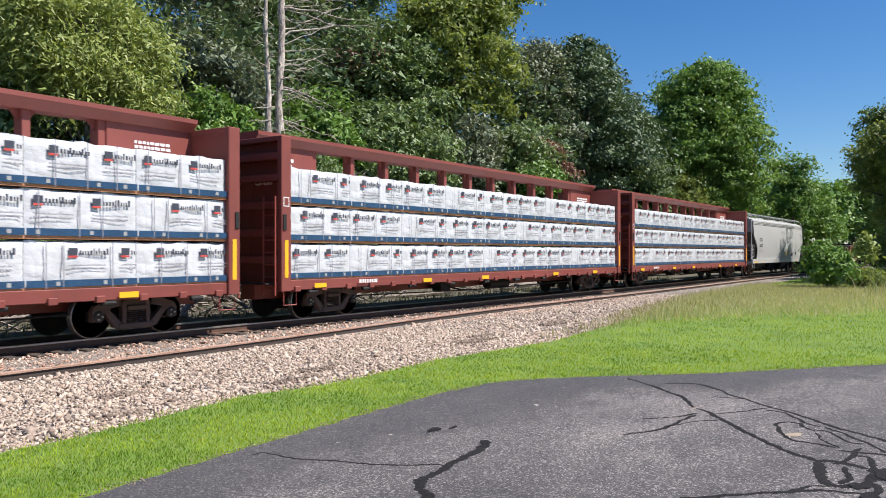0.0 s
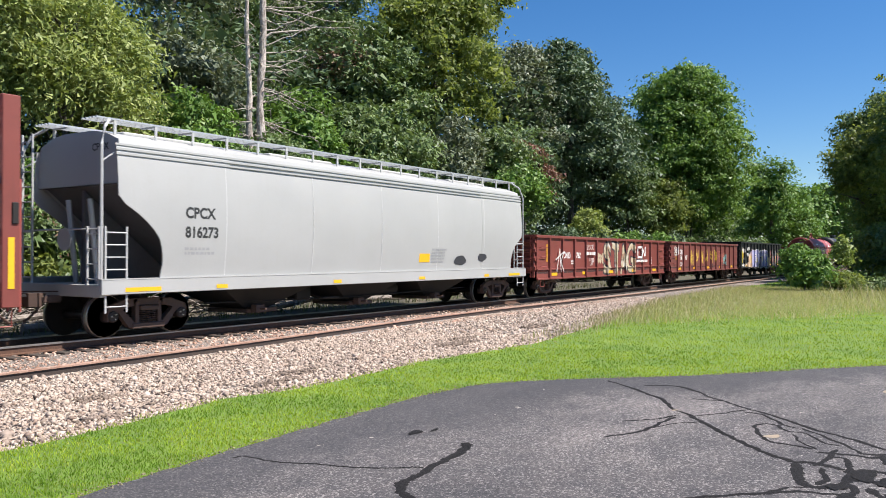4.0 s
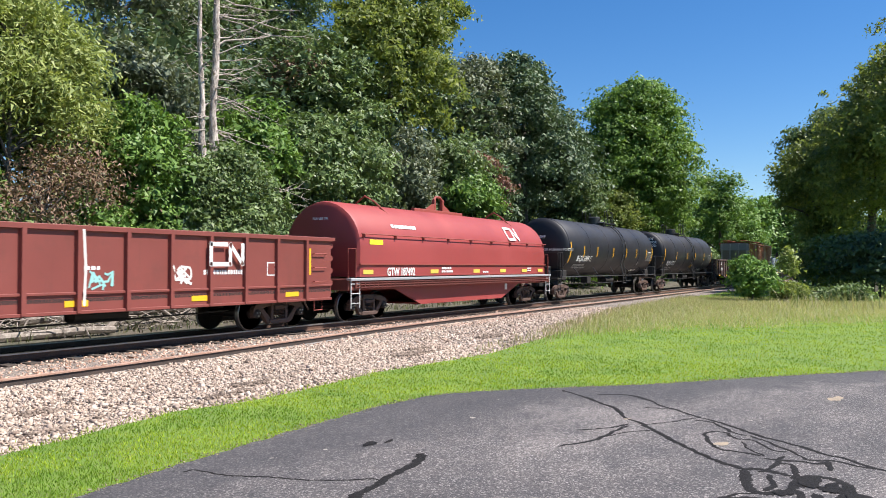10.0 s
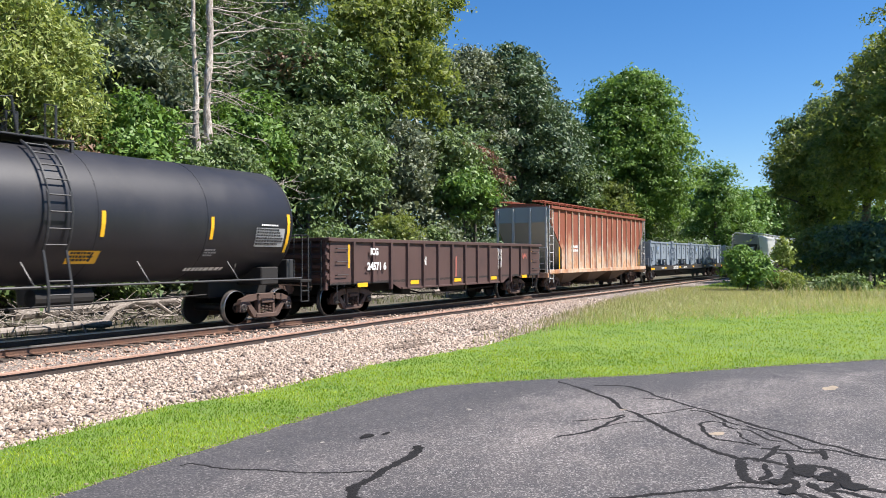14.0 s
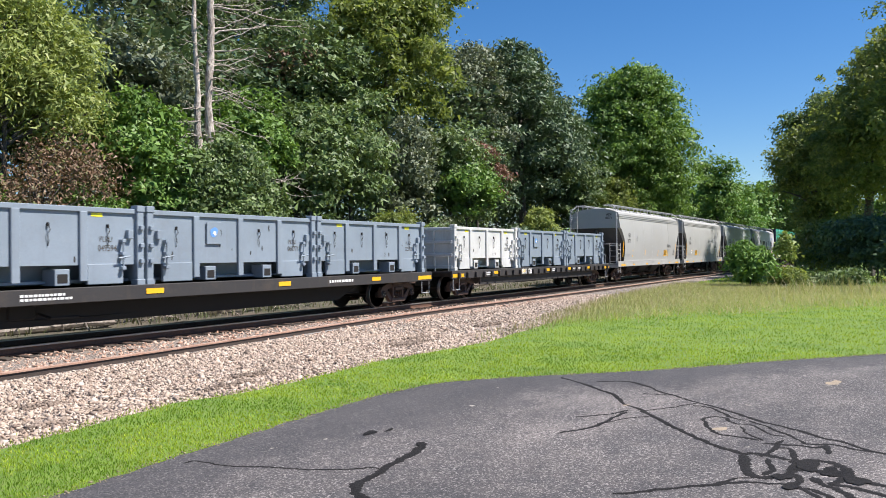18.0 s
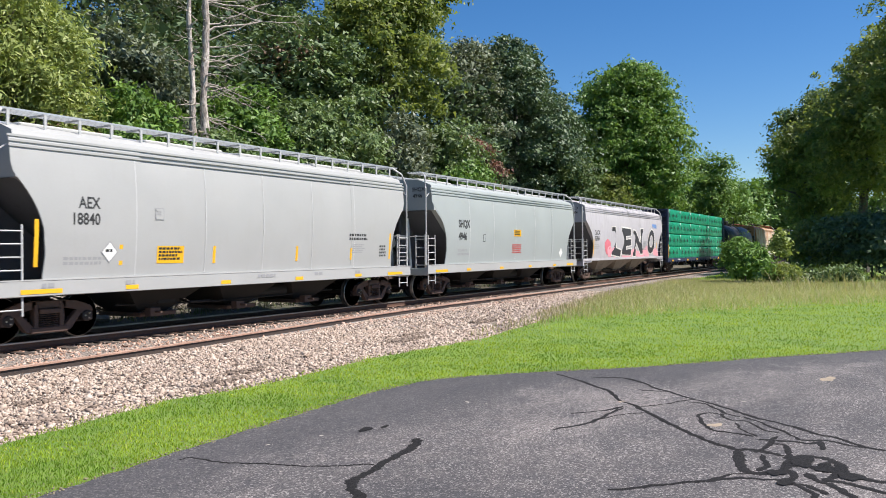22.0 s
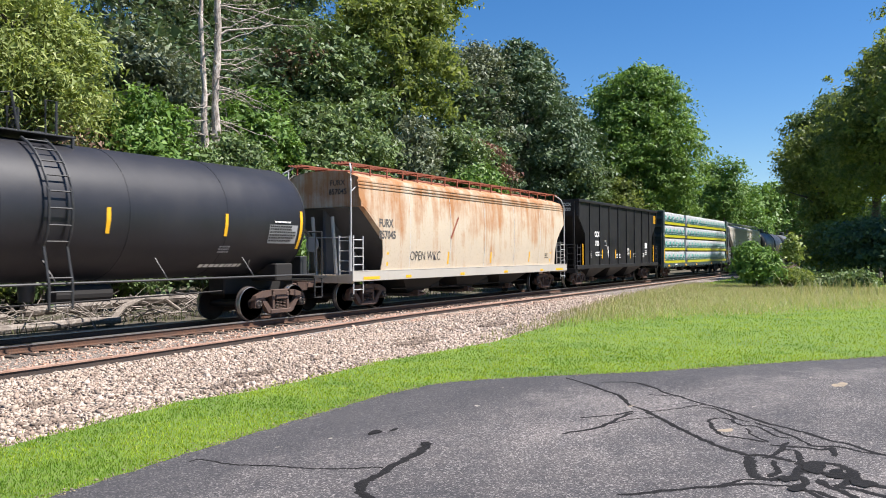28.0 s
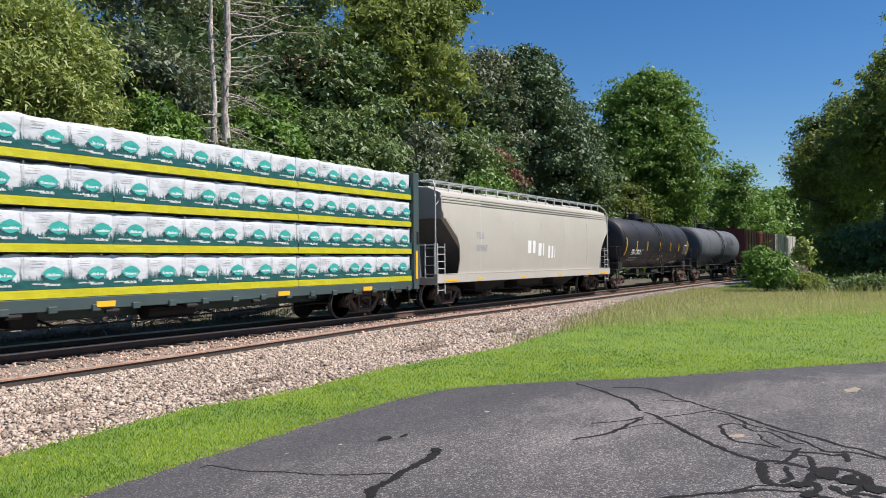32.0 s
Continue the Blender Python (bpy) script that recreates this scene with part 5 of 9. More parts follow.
M_CHUTETAN = paint("dusty_tan_chute", (0.36, 0.31, 0.25), (0.10, 0.08, 0.06), 0.5, 0.6, 0.8)
# chalky hopper with black block letters
_car, _half, _y = covered_hopper("chalky grey covered hopper car with black and pink graffiti", 338.2, 355.0, M_HOPPERLILAC, M_STEP, inset=1.7, chute_mat=M_CHUTETAN, strip=False, cut=(1.2, 1.0), knee=(3.4, 3.1))
end_words("GACX", 0.20, -_half + 0.45, -0.55, 4.0, M_BLACKLET, _car)
end_words("55384", 0.20, -_half + 0.45, -0.55, 3.76, M_BLACKLET, _car)
words("GACX", 0.36, -_half + 1.75, 2.62, M_BLACKLET, _car, _y, 0.010, 0.9)
words("55384", 0.36, -_half + 1.75, 2.29, M_BLACKLET, _car, _y, 0.010, 0.9)
bars(-_half + 1.75, 2.1, 0.9, 0.3, 3, M_GREYLET, _car, _y, 1)
scrawl(_car, -_half + 2.7, 1.75, 0.75, 0.7, M_INK, lambda z: hopper_side(z) - 0.08, 91, 5, 0.04)
patch(-_half + 1.55, 1.4, 0.11, 0.95, M_YEL, _car, _y)
for _q in ((4.1, 1.95, 0.5, 0.5), (4.6, 1.65, 0.5, 0.35), (5.6, 1.6, 0.6, 0.3), (7.9, 1.5, 0.9, 0.30), (9.5, 1.55, 0.8, 0.30), (10.8, 1.5, 0.8, 0.26), (12.5, 1.6, 0.7, 0.4), (11.6, 1.5, 0.6, 0.25), (14.6, 1.6, 0.5, 0.3), (15.2, 1.45, 0.35, 0.2)):
    sprayed("graffiti_cloud", *blob(-_half + _q[0], _q[1], _q[2], _q[3], 18, 0.12, int(_q[0] * 9)), M_PINK if _q[0] > 4.5 else M_CORALPINK, _car, _y, 0, 0, 0.3 * (_q[0] % 3))
for _k, (_ch, _xa, _xb) in enumerate((("L", 4.9, 6.6), ("E", 6.9, 8.75), ("N", 9.3, 11.5), ("O", 12.7, 14.4))):
    wild_letter(_ch, -_half + _xa, -_half + _xb, 1.42, 3.05, _car, _y, M_INK, M_SCRAWL, 0.9 * _k + 0.5, 3)
bars(_half - 2.9, 3.5, 1.3, 0.45, 1, M_BLUELET, _car, _y, 4, "emblem_block", 0.012, True)
bars(-_half + 11.6, 2.3, 0.9, 0.6, 6, M_GREYLET, _car, _y, 7)
patch(_half - 1.9, 1.5, 0.09, 0.8, M_YEL, _car, _y)

# rust streaked hopper
_car, _half, _y = covered_hopper("rust-streaked cream covered hopper car", 397.8, 415.5, M_RUSTHOP, M_STEP, sill_mat=M_HOPPERCREAM, walk_mat=M_RUSTRIB)
end_words("FURX", 0.24, -_half + 0.45, -0.35, 3.98, M_BLACKLET, _car)
end_words("857045", 0.24, -_half + 0.45, -0.30, 3.70, M_BLACKLET, _car)
words("FURX", 0.36, -_half + 1.4, 2.68, M_FADEDINK, _car, _y, 0.014, 0.9)
words("857045", 0.36, -_half + 1.4, 2.30, M_FADEDINK, _car, _y, 0.014, 0.9)
words("OPEN WKC", 0.46, -_half + 3.3, 1.58, M_INK, _car, _y, -0.006, 0.85, name="graffiti_word", lift=0.012)
decal("graffiti_stroke", *outline([(0, 0), (0.55, 0.75)], 0.10), M_RUSTRIB, _car, _y, -_half + 6.1, 2.4, 0.012)
scrawl(_car, -_half + 5.4, 1.7, 1.7, 0.55, M_LAV, lambda z: hopper_side(z) - 0.08, 95, 6, 0.07)
for _x in (1.9, 5.9, 9.4, 13.2, 15.6):
    patch(-_half + _x, 1.42, 0.1, 0.45, M_YEL, _car, _y)
bars(_half - 2.7, 1.8, 0.4, 0.25, 3, M_BLACKLET, _car, _y, 3)

_car, _half, _y = covered_hopper("cream covered hopper car with dusty lower sides", 456.7, 474.9, M_HOPPERCREAM, M_STEP)
words("TILX", 0.34, -_half + 2.9, 2.60, M_GREYLET, _car, _y, 0.012, 0.9)
words("509967", 0.34, -_half + 2.9, 2.12, M_GREYLET, _car, _y, 0.012, 0.9)
for _k in range(3):
    bars(-_half + 7.6 + 1.1 * _k, 2.6 - 0.1 * _k, 0.8, 0.9, 1, M_WHITE, _car, _y, 20 + _k, "worn_emblem", 0.006, True)


# ---- ribbed hoppers ----
def ribbed_hopper(label, l, r, mat_, step, top, ribs, covered, inset=1.6, rib_w=0.06, chute=M_UNDER, corner=1.9, knee=3.2, n_chutes=3, sill=1.15, kind="covered_hopper", rib_mat=None):
    car, half = start_car(kind, label, l, r, inset)
    w = 1.50
    xe = half - 0.35
    for s in (-1, 1):
        g = Geo()
        kb = knee - 0.88 * corner
        prof = [(-xe, top), (-xe, knee), (-xe + corner, kb), (-xe + corner, sill), (xe - corner, sill), (xe - corner, kb), (xe, knee), (xe, top)]
        k = len(prof)
        y0, y1 = s * w, s * (w - 0.03)
        g.add([(p[0], y0, p[1]) for p in prof] + [(p[0], y1, p[1]) for p in prof], [(0, 1, 2, 5, 6, 7), (2, 3, 4, 5), (k + 7, k + 6, k + 5, k + 2, k + 1, k), (k + 5, k + 4, k + 3, k + 2)] + [(i, (i + 1) % k, k + (i + 1) % k, k + i) for i in range(k)])
        part("side_sheet", g, mat_, car)
        for q in range(ribs):
            x = -xe + 0.12 + q * (2 * xe - 0.24) / (ribs - 1)
            d = xe - abs(x)
            z0 = sill if d > corner else knee - 0.88 * max(0, d)
            g = Geo()
            g.box(x - rib_w, x + rib_w, min(s * w, s * (w + 0.055)), max(s * w, s * (w + 0.055)), z0 + 0.02, top - 0.02, 0.01)
            part("side_rib", g, rib_mat or mat_, car)
        g = Geo()
        g.box(-xe - 0.05, xe + 0.05, min(s * (w - 0.1), s * (w + 0.10)), max(s * (w - 0.1), s * (w + 0.10)), top - 0.14, top, 0.015)
        part("top_chord", g, mat_, car)
        g = Geo()
        g.box(-half + 0.1, half - 0.1, min(s * (w - 0.06), s * (w + 0.06)), max(s * (w - 0.06), s * (w + 0.06)), sill - 0.16, sill + 0.03, 0.01)
        part("side_sill", g, mat_, car)
    for s in (-1, 1):
        g = Geo()
        p = [(s * xe, -w + 0.03, top), (s * xe, w - 0.03, top), (s * xe, w - 0.03, knee), (s * xe, -w + 0.03, knee), (s * (xe - 2.6), -w + 0.03, sill), (s * (xe - 2.6), w - 0.03, sill)]
        g.add(p, [(0, 1, 2, 3), (3, 2, 5, 4)])
        part("end_sheet", g, M_HOPPERGREEN if covered else mat_, car)
        g = Geo()
        for y in (-1.3, -0.45, 0.45, 1.3):
            g.box(min(s * (xe + 0.02), s * (xe + 0.12)), max(s * (xe + 0.02), s * (xe + 0.12)), y - 0.05, y + 0.05, sill - 0.1, top - 0.1, 0.01)
        part("end_post", g, M_STEP if covered else mat_, car)
        g = Geo()
        g.box(min(s * half, s * (half - 1.6)), max(s * half, s * (half - 1.6)), -1.48, 1.48, sill - 0.2, sill - 0.14)
        g.box(min(s * half, s * (half - 0.12)), max(s * half, s * (half - 0.12)), -1.5, 1.5, sill - 0.36, sill - 0.12, 0.01)
        part("end_platform", g, mat_, car)
        ladder(car, s * (half - 0.42), -1.52, sill - 0.6, (top if covered else sill + 1.1), 0.48, 9 if covered else 5, step)
        end_ladder(car, s * (half - 0.04), -1.22, sill - 0.1, sill + 1.1, 0.42, 4, step)
        g = Geo()
        g.tube([(s * (half - 0.06), -1.45, sill - 0.1), (s * (half - 0.06), -1.45, sill + 1.1), (s * (half - 0.06), 1.45, sill + 1.1), (s * (half - 0.06), 1.45, sill - 0.1)], 0.022, 6)
        part("end_rail", g, step, car)
        patch(s * (half - 0.35 - corner + 0.35) - 0.06, 1.2, 0.12, 1.1, M_YEL, car, flat(w), "reflector", 0.006)
    if covered:
        g = Geo()
        g.prism([(-w, top - 0.05), (-0.5, top + 0.14), (0.5, top + 0.14), (w, top - 0.05)], "x", -xe, xe)
        part("roof", g, mat_, car)
        hopper_walk(car, half, top + 0.05, mat_)
    hopper_chutes(car, half, chute, n_chutes, 0.36, sill, 2.5, 1.4)
    return car, half, flat(w)


M_CHUTERUST = paint("dusty_brown_chute", (0.16, 0.105, 0.07), (0.05, 0.035, 0.03), 0.5, 0.5, 0.8)
M_RIBCREAM = rusted("cream_rib", (0.74, 0.60, 0.44), (0.38, 0.14, 0.06), 0.50)
_car, _half, _y = ribbed_hopper("rusty red-orange ribbed covered hopper car", 223.8, 240.8, M_RUSTRIB, M_STEP, 4.30, 18, True, corner=1.5, knee=3.5, chute=M_CHUTERUST, rib_mat=M_RIBCREAM)
bars(-_half + 3.2, 2.4, 1.1, 0.4, 2, M_WHITE, _car, _y, 2)
_car, _half, _y = ribbed_hopper("black open-top coal hopper car with white numbers", 416.9, 432.2, M_BLACKCAR, M_DARKSTEP, 4.60, 10, False, 1.5, 0.05, M_BLACKCAR, 1.05, 3.75, 3, kind="open_hopper")
_g = Geo()
_g.grid([[(-_half + 0.5 + 0.9 * i, -1.4 + 0.7 * j, 4.15 + 0.25 * math.sin(i * 1.3 + j) * (1 if 0 < j < 4 else 0)) for j in range(5)] for i in range(17)])
part("coal_load", _g, M_UNDER, _car)
end_words("CCX", 0.22, -_half + 0.2, -0.72, 4.25, M_WHITE, _car)
end_words("1120", 0.22, -_half + 0.2, -0.72, 4.0, M_WHITE, _car)
words("CCX", 0.40, -_half + 2.86, 2.70, M_WHITE, _car, _y, 0.020, 0.9)
words("1120", 0.36, -_half + 2.91, 2.22, M_WHITE, _car, _y, 0.016, 0.9)
bars(-_half + 3.0, 1.88, 1.0, 0.28, 2, M_WHITE, _car, _y, 1)
patch(-_half + 4.55, 2.2, 0.24, 0.3, M_WHITE, _car, _y, "plate_mark")
patch(-_half + 4.58, 2.23, 0.18, 0.24, M_BLACKCAR, _car, _y, "plate_mark", 0.010)
bars(-_half + 6.55, 1.75, 0.9, 0.25, 3, M_WHITE, _car, _y, 3)
bars(-_half + 8.6, 2.1, 0.45, 0.45, 6, M_WHITE, _car, _y, 4)
bars(-_half + 9.9, 1.8, 0.4, 0.25, 3, M_WHITE, _car, _y, 5)
bars(-_half + 11.6, 1.8, 0.6, 0.3, 3, M_WHITE, _car, _y, 6)
patch(_half - 3.0, 2.1, 0.48, 0.34, M_WHITE, _car, _y, "data_panel")
bars(_half - 3.0, 1.98, 0.48, 0.35, 3, M_WHITE, _car, _y, 7)
patch(_half - 0.95, 3.75, 0.42, 0.5, M_YEL, _car, _y, "warning_plate")
bars(_half - 0.9, 4.17, 0.32, 0.36, 4, M_BLACKLET, _car, _y, 8, "plate_lines", 0.010)
scrawl(_car, -_half + 1.95, 1.5, 0.35, 0.5, M_SCRAWL, _y, 97, 4, 0.025)
scrawl(_car, -_half + 4.9, 1.5, 0.5, 0.7, M_SCRAWL, _y, 98, 4, 0.03)
for _x in (4.04, 6.36, 9.2):
    patch(-_half + _x, 1.5, 0.11, 0.5, M_YEL, _car, _y)
for _x in (5.3, 8.0, 10.9):
    decal("gate_dial", *blob(-_half + _x, 1.75, 0.11, 0.13, 12, 0.02, 1), M_UNDER, _car, _y, 0, 0, 0.012)


# ---- coil car ----
def coil_car():
    car, half = start_car("coil_steel_car", "red coil steel car with a long rounded hood", 152.2, 168.2, 1.7)
    g = Geo()
    ends = [(-half + 0.55, 0.93), (-half + 0.62, 0.985), (-half + 0.75, 1.0), (half - 0.75, 1.0), (half - 0.62, 0.985), (half - 0.55, 0.93)]
    rows = []
    for x, k in ends:
        prof = [(-1.50, 1.42), (-1.52, 2.35)]
        for i in range(1, 16):
            a = math.pi * (1 - i / 16)
            prof.append((1.52 * math.cos(a), 2.35 + 1.52 * math.sin(a)))
        prof += [(1.52, 2.35), (1.50, 1.42)]
        rows.append([(x, p[0] * k, 1.42 + (p[1] - 1.42) * k) for p in prof])
    g.grid(rows, 0, True)
    n = len(rows[0])
    g.f += [tuple(range(n))[::-1], tuple(range(5 * n, 6 * n))]
    g.m += [0, 0]
    part("hood", g, M_COILRED, car, "dull red curved steel hood", True)
    for sgn in (-1, 1):
        g = Geo()
        g.box(-half + 0.55, half - 0.55, min(sgn * 1.50, sgn * 1.56), max(sgn * 1.50, sgn * 1.56), 1.80, 1.84)
        g.tube([(-half + 0.6, sgn * 1.56, 2.78), (half - 0.6, sgn * 1.56, 2.78)], 0.02, 6)
        for k in range(9):
            x = -half + 0.8 + k * (2 * half - 1.6) / 8
            g.box(x - 0.025, x + 0.025, min(sgn * 1.46, sgn * 1.57), max(sgn * 1.46, sgn * 1.57), 2.68, 2.80)
        part("hood_rail", g, M_REDSTEP, car)
    g = Geo()
    g.box(-1.9, 1.9, -0.08, 0.08, 3.86, 3.98, 0.01)
    for e in (-1, 1):
        g.prism([(e * 0.35, 3.9), (e * 1.1, 3.9), (e * 0.35, 4.25)], "y", -0.06, 0.06)
        g.box(e * 0.32 - 0.06, e * 0.32 + 0.06, -0.07, 0.07, 3.9, 4.42, 0.01)
        g.tube([(e * 5.0, -0.9, 3.55), (e * 5.0, -0.35, 4.0), (e * 5.05, 0, 4.2), (e * 5.0, 0.35, 4.0), (e * 5.0, 0.9, 3.55)], 0.03, 6)
    g.tube([(-0.32, 0, 4.40), (-0.18, 0, 4.52), (0.18, 0, 4.52), (0.32, 0, 4.40)], 0.05, 8)
    part("lifting_bail", g, M_REDSTEP, car)
    for sgn in (-1, 1):
        g = Geo()
        g.box(-half, half, min(sgn * 1.42, sgn * 1.60), max(sgn * 1.42, sgn * 1.60), 1.30, 1.38, 0.01)
        part("walkway_edge", g, M_GALV, car)
        g = Geo()
        n = 64
        for k in range(n):
            x = -half + 0.3 + k * (2 * half - 0.6) / (n - 1)
            g.box(x - 0.02, x + 0.02, min(sgn * 1.30, sgn * 1.57), max(sgn * 1.30, sgn * 1.57), 1.06, 1.30)
        for z in (1.08, 1.16, 1.24):
            g.box(-half + 0.3, half - 0.3, min(sgn * 1.54, sgn * 1.57), max(sgn * 1.54, sgn * 1.57), z, z + 0.03)
        part("walkway_grating", g, M_REDDARK, car)
    g = Geo()
    e = half - 3.0
    prof = [(-half + 0.3, 1.28), (-half + 0.3, 1.0), (-e, 0.98), (-e + 1.7, 0.40), (e - 1.7, 0.40), (e, 0.98), (half - 0.3, 1.0), (half - 0.3, 1.28)]
    k = len(prof)
    for y0, y1 in ((-1.25, -1.2), (1.2, 1.25)):
        pts = [(p[0], y0, p[1]) for p in prof] + [(p[0], y1, p[1]) for p in prof]
        cells = [(0, 1, 2, 5, 6, 7), (2, 3, 4, 5)]
        g.add(pts, cells + [tuple(k + i for i in c) for c in cells] + [(i, (i + 1) % k, k + (i + 1) % k, k + i) for i in range(k)])
    g.box(-e + 1.6, e - 1.6, -1.2, 1.2, 0.40, 0.46)
    part("trough", g, M_COILRED, car)
    for sgn in (-1, 1):
        g = Geo()
        g.box(min(sgn * half, sgn * (half - 0.5)), max(sgn * half, sgn * (half - 0.5)), -1.5, 1.5, 1.0, 1.36, 0.02)
        part("end_platform", g, M_REDDARK, car)
        ladder(car, sgn * (half - 0.3), -1.54, 0.45, 1.35, 0.45, 3, M_STEP)
        g = Geo()
        for y in (-1.45, 1.45):
            g.tube([(sgn * (half - 0.05), y, 1.3), (sgn * (half - 0.05), y, 2.3), (sgn * (half - 0.45), y, 2.3), (sgn * (half - 0.45), y, 1.3)], 0.02, 5)
        part("hand_rail", g, M_REDSTEP, car)
    y = flat(1.515)
    words("GTW 187492", 0.36, -half + 2.1, 1.45, M_WHITE, car, y, 0.012, 0.85)
    patch(-half + 1.1, 2.45, 0.75, 0.16, M_LEMON, car, y)
    for x in (0.75, 4.9, 8.2, 10.6, 12.8, 14.6):
        patch(-half + x, 1.50, 0.55, 0.14, M_GOLD, car, y)
    bars(-half + 5.7, 1.72, 0.9, 0.24, 2, M_WHITE, car, y, 1)
    bars(-half + 9.0, 1.56, 0.5, 0.1, 1, M_WHITE, car, y, 2)
    bars(half - 2.6, 1.7, 0.5, 0.2, 2, M_WHITE, car, y, 3)
    hood_y = lambda z: math.sqrt(max(0.05, 1.52 ** 2 - max(0, z - 2.35) ** 2)) + 0.01
    bars(-half + 2.6, 3.16, 1.9, 0.20, 1, M_WHITE, car, hood_y, 4, big=True)
    zigzag_logo(car, half - 4.4, 2.86, 0.60, lambda z: hood_y(z) + 0.03)
    scrawl(car, -half + 2.6, 2.05, 0.7, 0.3, M_SCRAWL, lambda z: 1.44, 5, 5, 0.02)
    scrawl(car, -half + 4.8, 2.0, 0.8, 0.3, M_SCRAWL, lambda z: 1.44, 6, 5, 0.02)
    patch(half - 4.4, 0.75, 0.24, 0.26, M_WHITE, car, flat(1.25), "data_panel")
    end_words("FOR USE ON", 0.11, -half + 0.55, 0.35, 3.25, M_WHITE, car)


coil_car()


# ---- tank cars ----
def tank_car(label, l, r, shell_l, shell_r, mat_, number, zc=2.74, R=1.52, step=M_DARKSTEP, food=False, seed=0, detail=True, ladder_x=0.0, num_x=1.33, num_z=2.03, marks=(2.1, 4.2, 7.0, 9.5, 11.6, 13.8), sign=True):
    car, half = start_car("tank_car", label, l, r, 1.5)
    mid = (l + r) / 2
    a, b = shell_l - mid, shell_r - mid
    g = Geo()
    prof = []
    for k in range(7):
        w = math.pi / 2 * k / 6
        prof.append((a - 0.34 * math.cos(w), max(0.02, R * math.sin(w))))
    nseg = 6
    prof += [(a + (b - a) * k / nseg, R) for k in range(1, nseg)]
    for k in range(7):
        w = math.pi / 2 * (1 - k / 6)
        prof.append((b + 0.34 * math.cos(w), max(0.02, R * math.sin(w))))
    g.lathe(prof, "x", (0, 0, zc), 48)
    part("tank_shell", g, mat_, car, "", True)
    for x in [a, b] + [a + (b - a) * k / 5 for k in range(1, 5)]:
        g = Geo()
        g.lathe([(x - 0.03, R - 0.01), (x - 0.02, R + 0.008), (x + 0.02, R + 0.008), (x + 0.03, R - 0.01)], "x", (0, 0, zc), 48)
        part("weld_band", g, mat_, car, "", True)
    for s in (-1, 1):
        xa, xb = sorted((s * (half - 0.1), s * (half - 2.9)))
        part("stub_sill", Geo().box(xa, xb, -0.3, 0.3, 0.72, 1.16, 0.03), M_UNDER, car)
        part("saddle", Geo().box(s * (half - 1.5) - 0.35, s * (half - 1.5) + 0.35, -1.2, 1.2, 1.06, 1.55, 0.03), M_UNDER, car)
        part("end_platform", Geo().box(min(s * half, s * (half - 0.5)), max(s * half, s * (half - 0.5)), -1.45, 1.45, 1.10, 1.18, 0.01), M_UNDER, car)
    for s in (-1, 1):
        g = Geo()
        g.tube([(-half + 0.5, s * 1.47, 1.22), (half - 0.5, s * 1.47, 1.22)], 0.030, 6)
        for k in range(5):
            x = -half + 3.0 + k * (2 * half - 6.0) / 4
            g.tube([(x, s * 1.47, 1.22), (x - 0.06, s * 1.42, 1.36), (x - 0.1, s * 1.15, 1.72)], 0.018, 5)
        part("side_rail", g, step, car)
        for e in (-1, 1):
            g = Geo()
            x = e * (half - 0.12)
            g.tube([(x, s * 1.42, 0.55), (x, s * 1.42, 2.45), (e * (half - 0.75), s * 1.42, 2.45), (e * (half - 0.75), s * 1.42, 1.2)], 0.026, 6)
            g.tube([(e * (half - 0.4), s * 1.42, 1.2), (e * (half - 0.4), s * 1.42, 2.45)], 0.02, 5)
            g.tube([(x, s * 1.42, 0.55), (e * (half - 0.45), s * 1.42, 0.55), (e * (half - 0.45), s * 1.42, 1.15)], 0.022, 5)
            g.tube([(x, s * 1.42, 0.85), (e * (half - 0.45), s * 1.42, 0.85)], 0.02, 5)
            part("end_handrail", g, step, car)
    for e in (-1, 1):
        g = Geo()
        g.tube([(e * (half - 0.12), -1.42, 2.45), (e * (half - 0.12), 1.42, 2.45)], 0.022, 6)
        g.box(e * (half - 0.3) - 0.15, e * (half - 0.3) + 0.15, -0.9, -0.5, 1.2, 1.75, 0.02)
        part("brake_stand", g, step, car)
    # top platform, dome and ladders over the middle
    x = ladder_x
    for s in (-1, 1):
        g = Geo()
        for d in (-0.26, 0.26):
            pts = [(x + d, s * 1.62, 0.72), (x + d, s * 1.62, 1.25)]
            for k in range(10):
                w = radians(-28 + 92 * k / 9)
                pts.append((x + d, s * (R + 0.12) * math.cos(w), zc + (R + 0.12) * math.sin(w)))
            g.tube(pts, 0.03, 6)
        for k in range(11):
            if k < 3:
                p = (s * 1.62, 0.78 + 0.28 * k)
            else:
                w = radians(-24 + 84 * (k - 3) / 7)
                p = (s * (R + 0.12) * math.cos(w), zc + (R + 0.12) * math.sin(w))
            g.tube([(x - 0.26, p[0], p[1]), (x + 0.26, p[0], p[1])], 0.018, 5)
        part("tank_ladder", g, step, car)
    g = Geo()
    g.box(x - 1.0, x + 1.0, -0.7, 0.7, zc + R + 0.06, zc + R + 0.10, 0.01)
    for px in (-0.95, 0.95):
        for py in (-0.66, 0.66):
            g.box(x + px - 0.03, x + px + 0.03, py - 0.03, py + 0.03, zc + R - 0.45, zc + R + 0.12)
    part("top_platform", g, step, car)
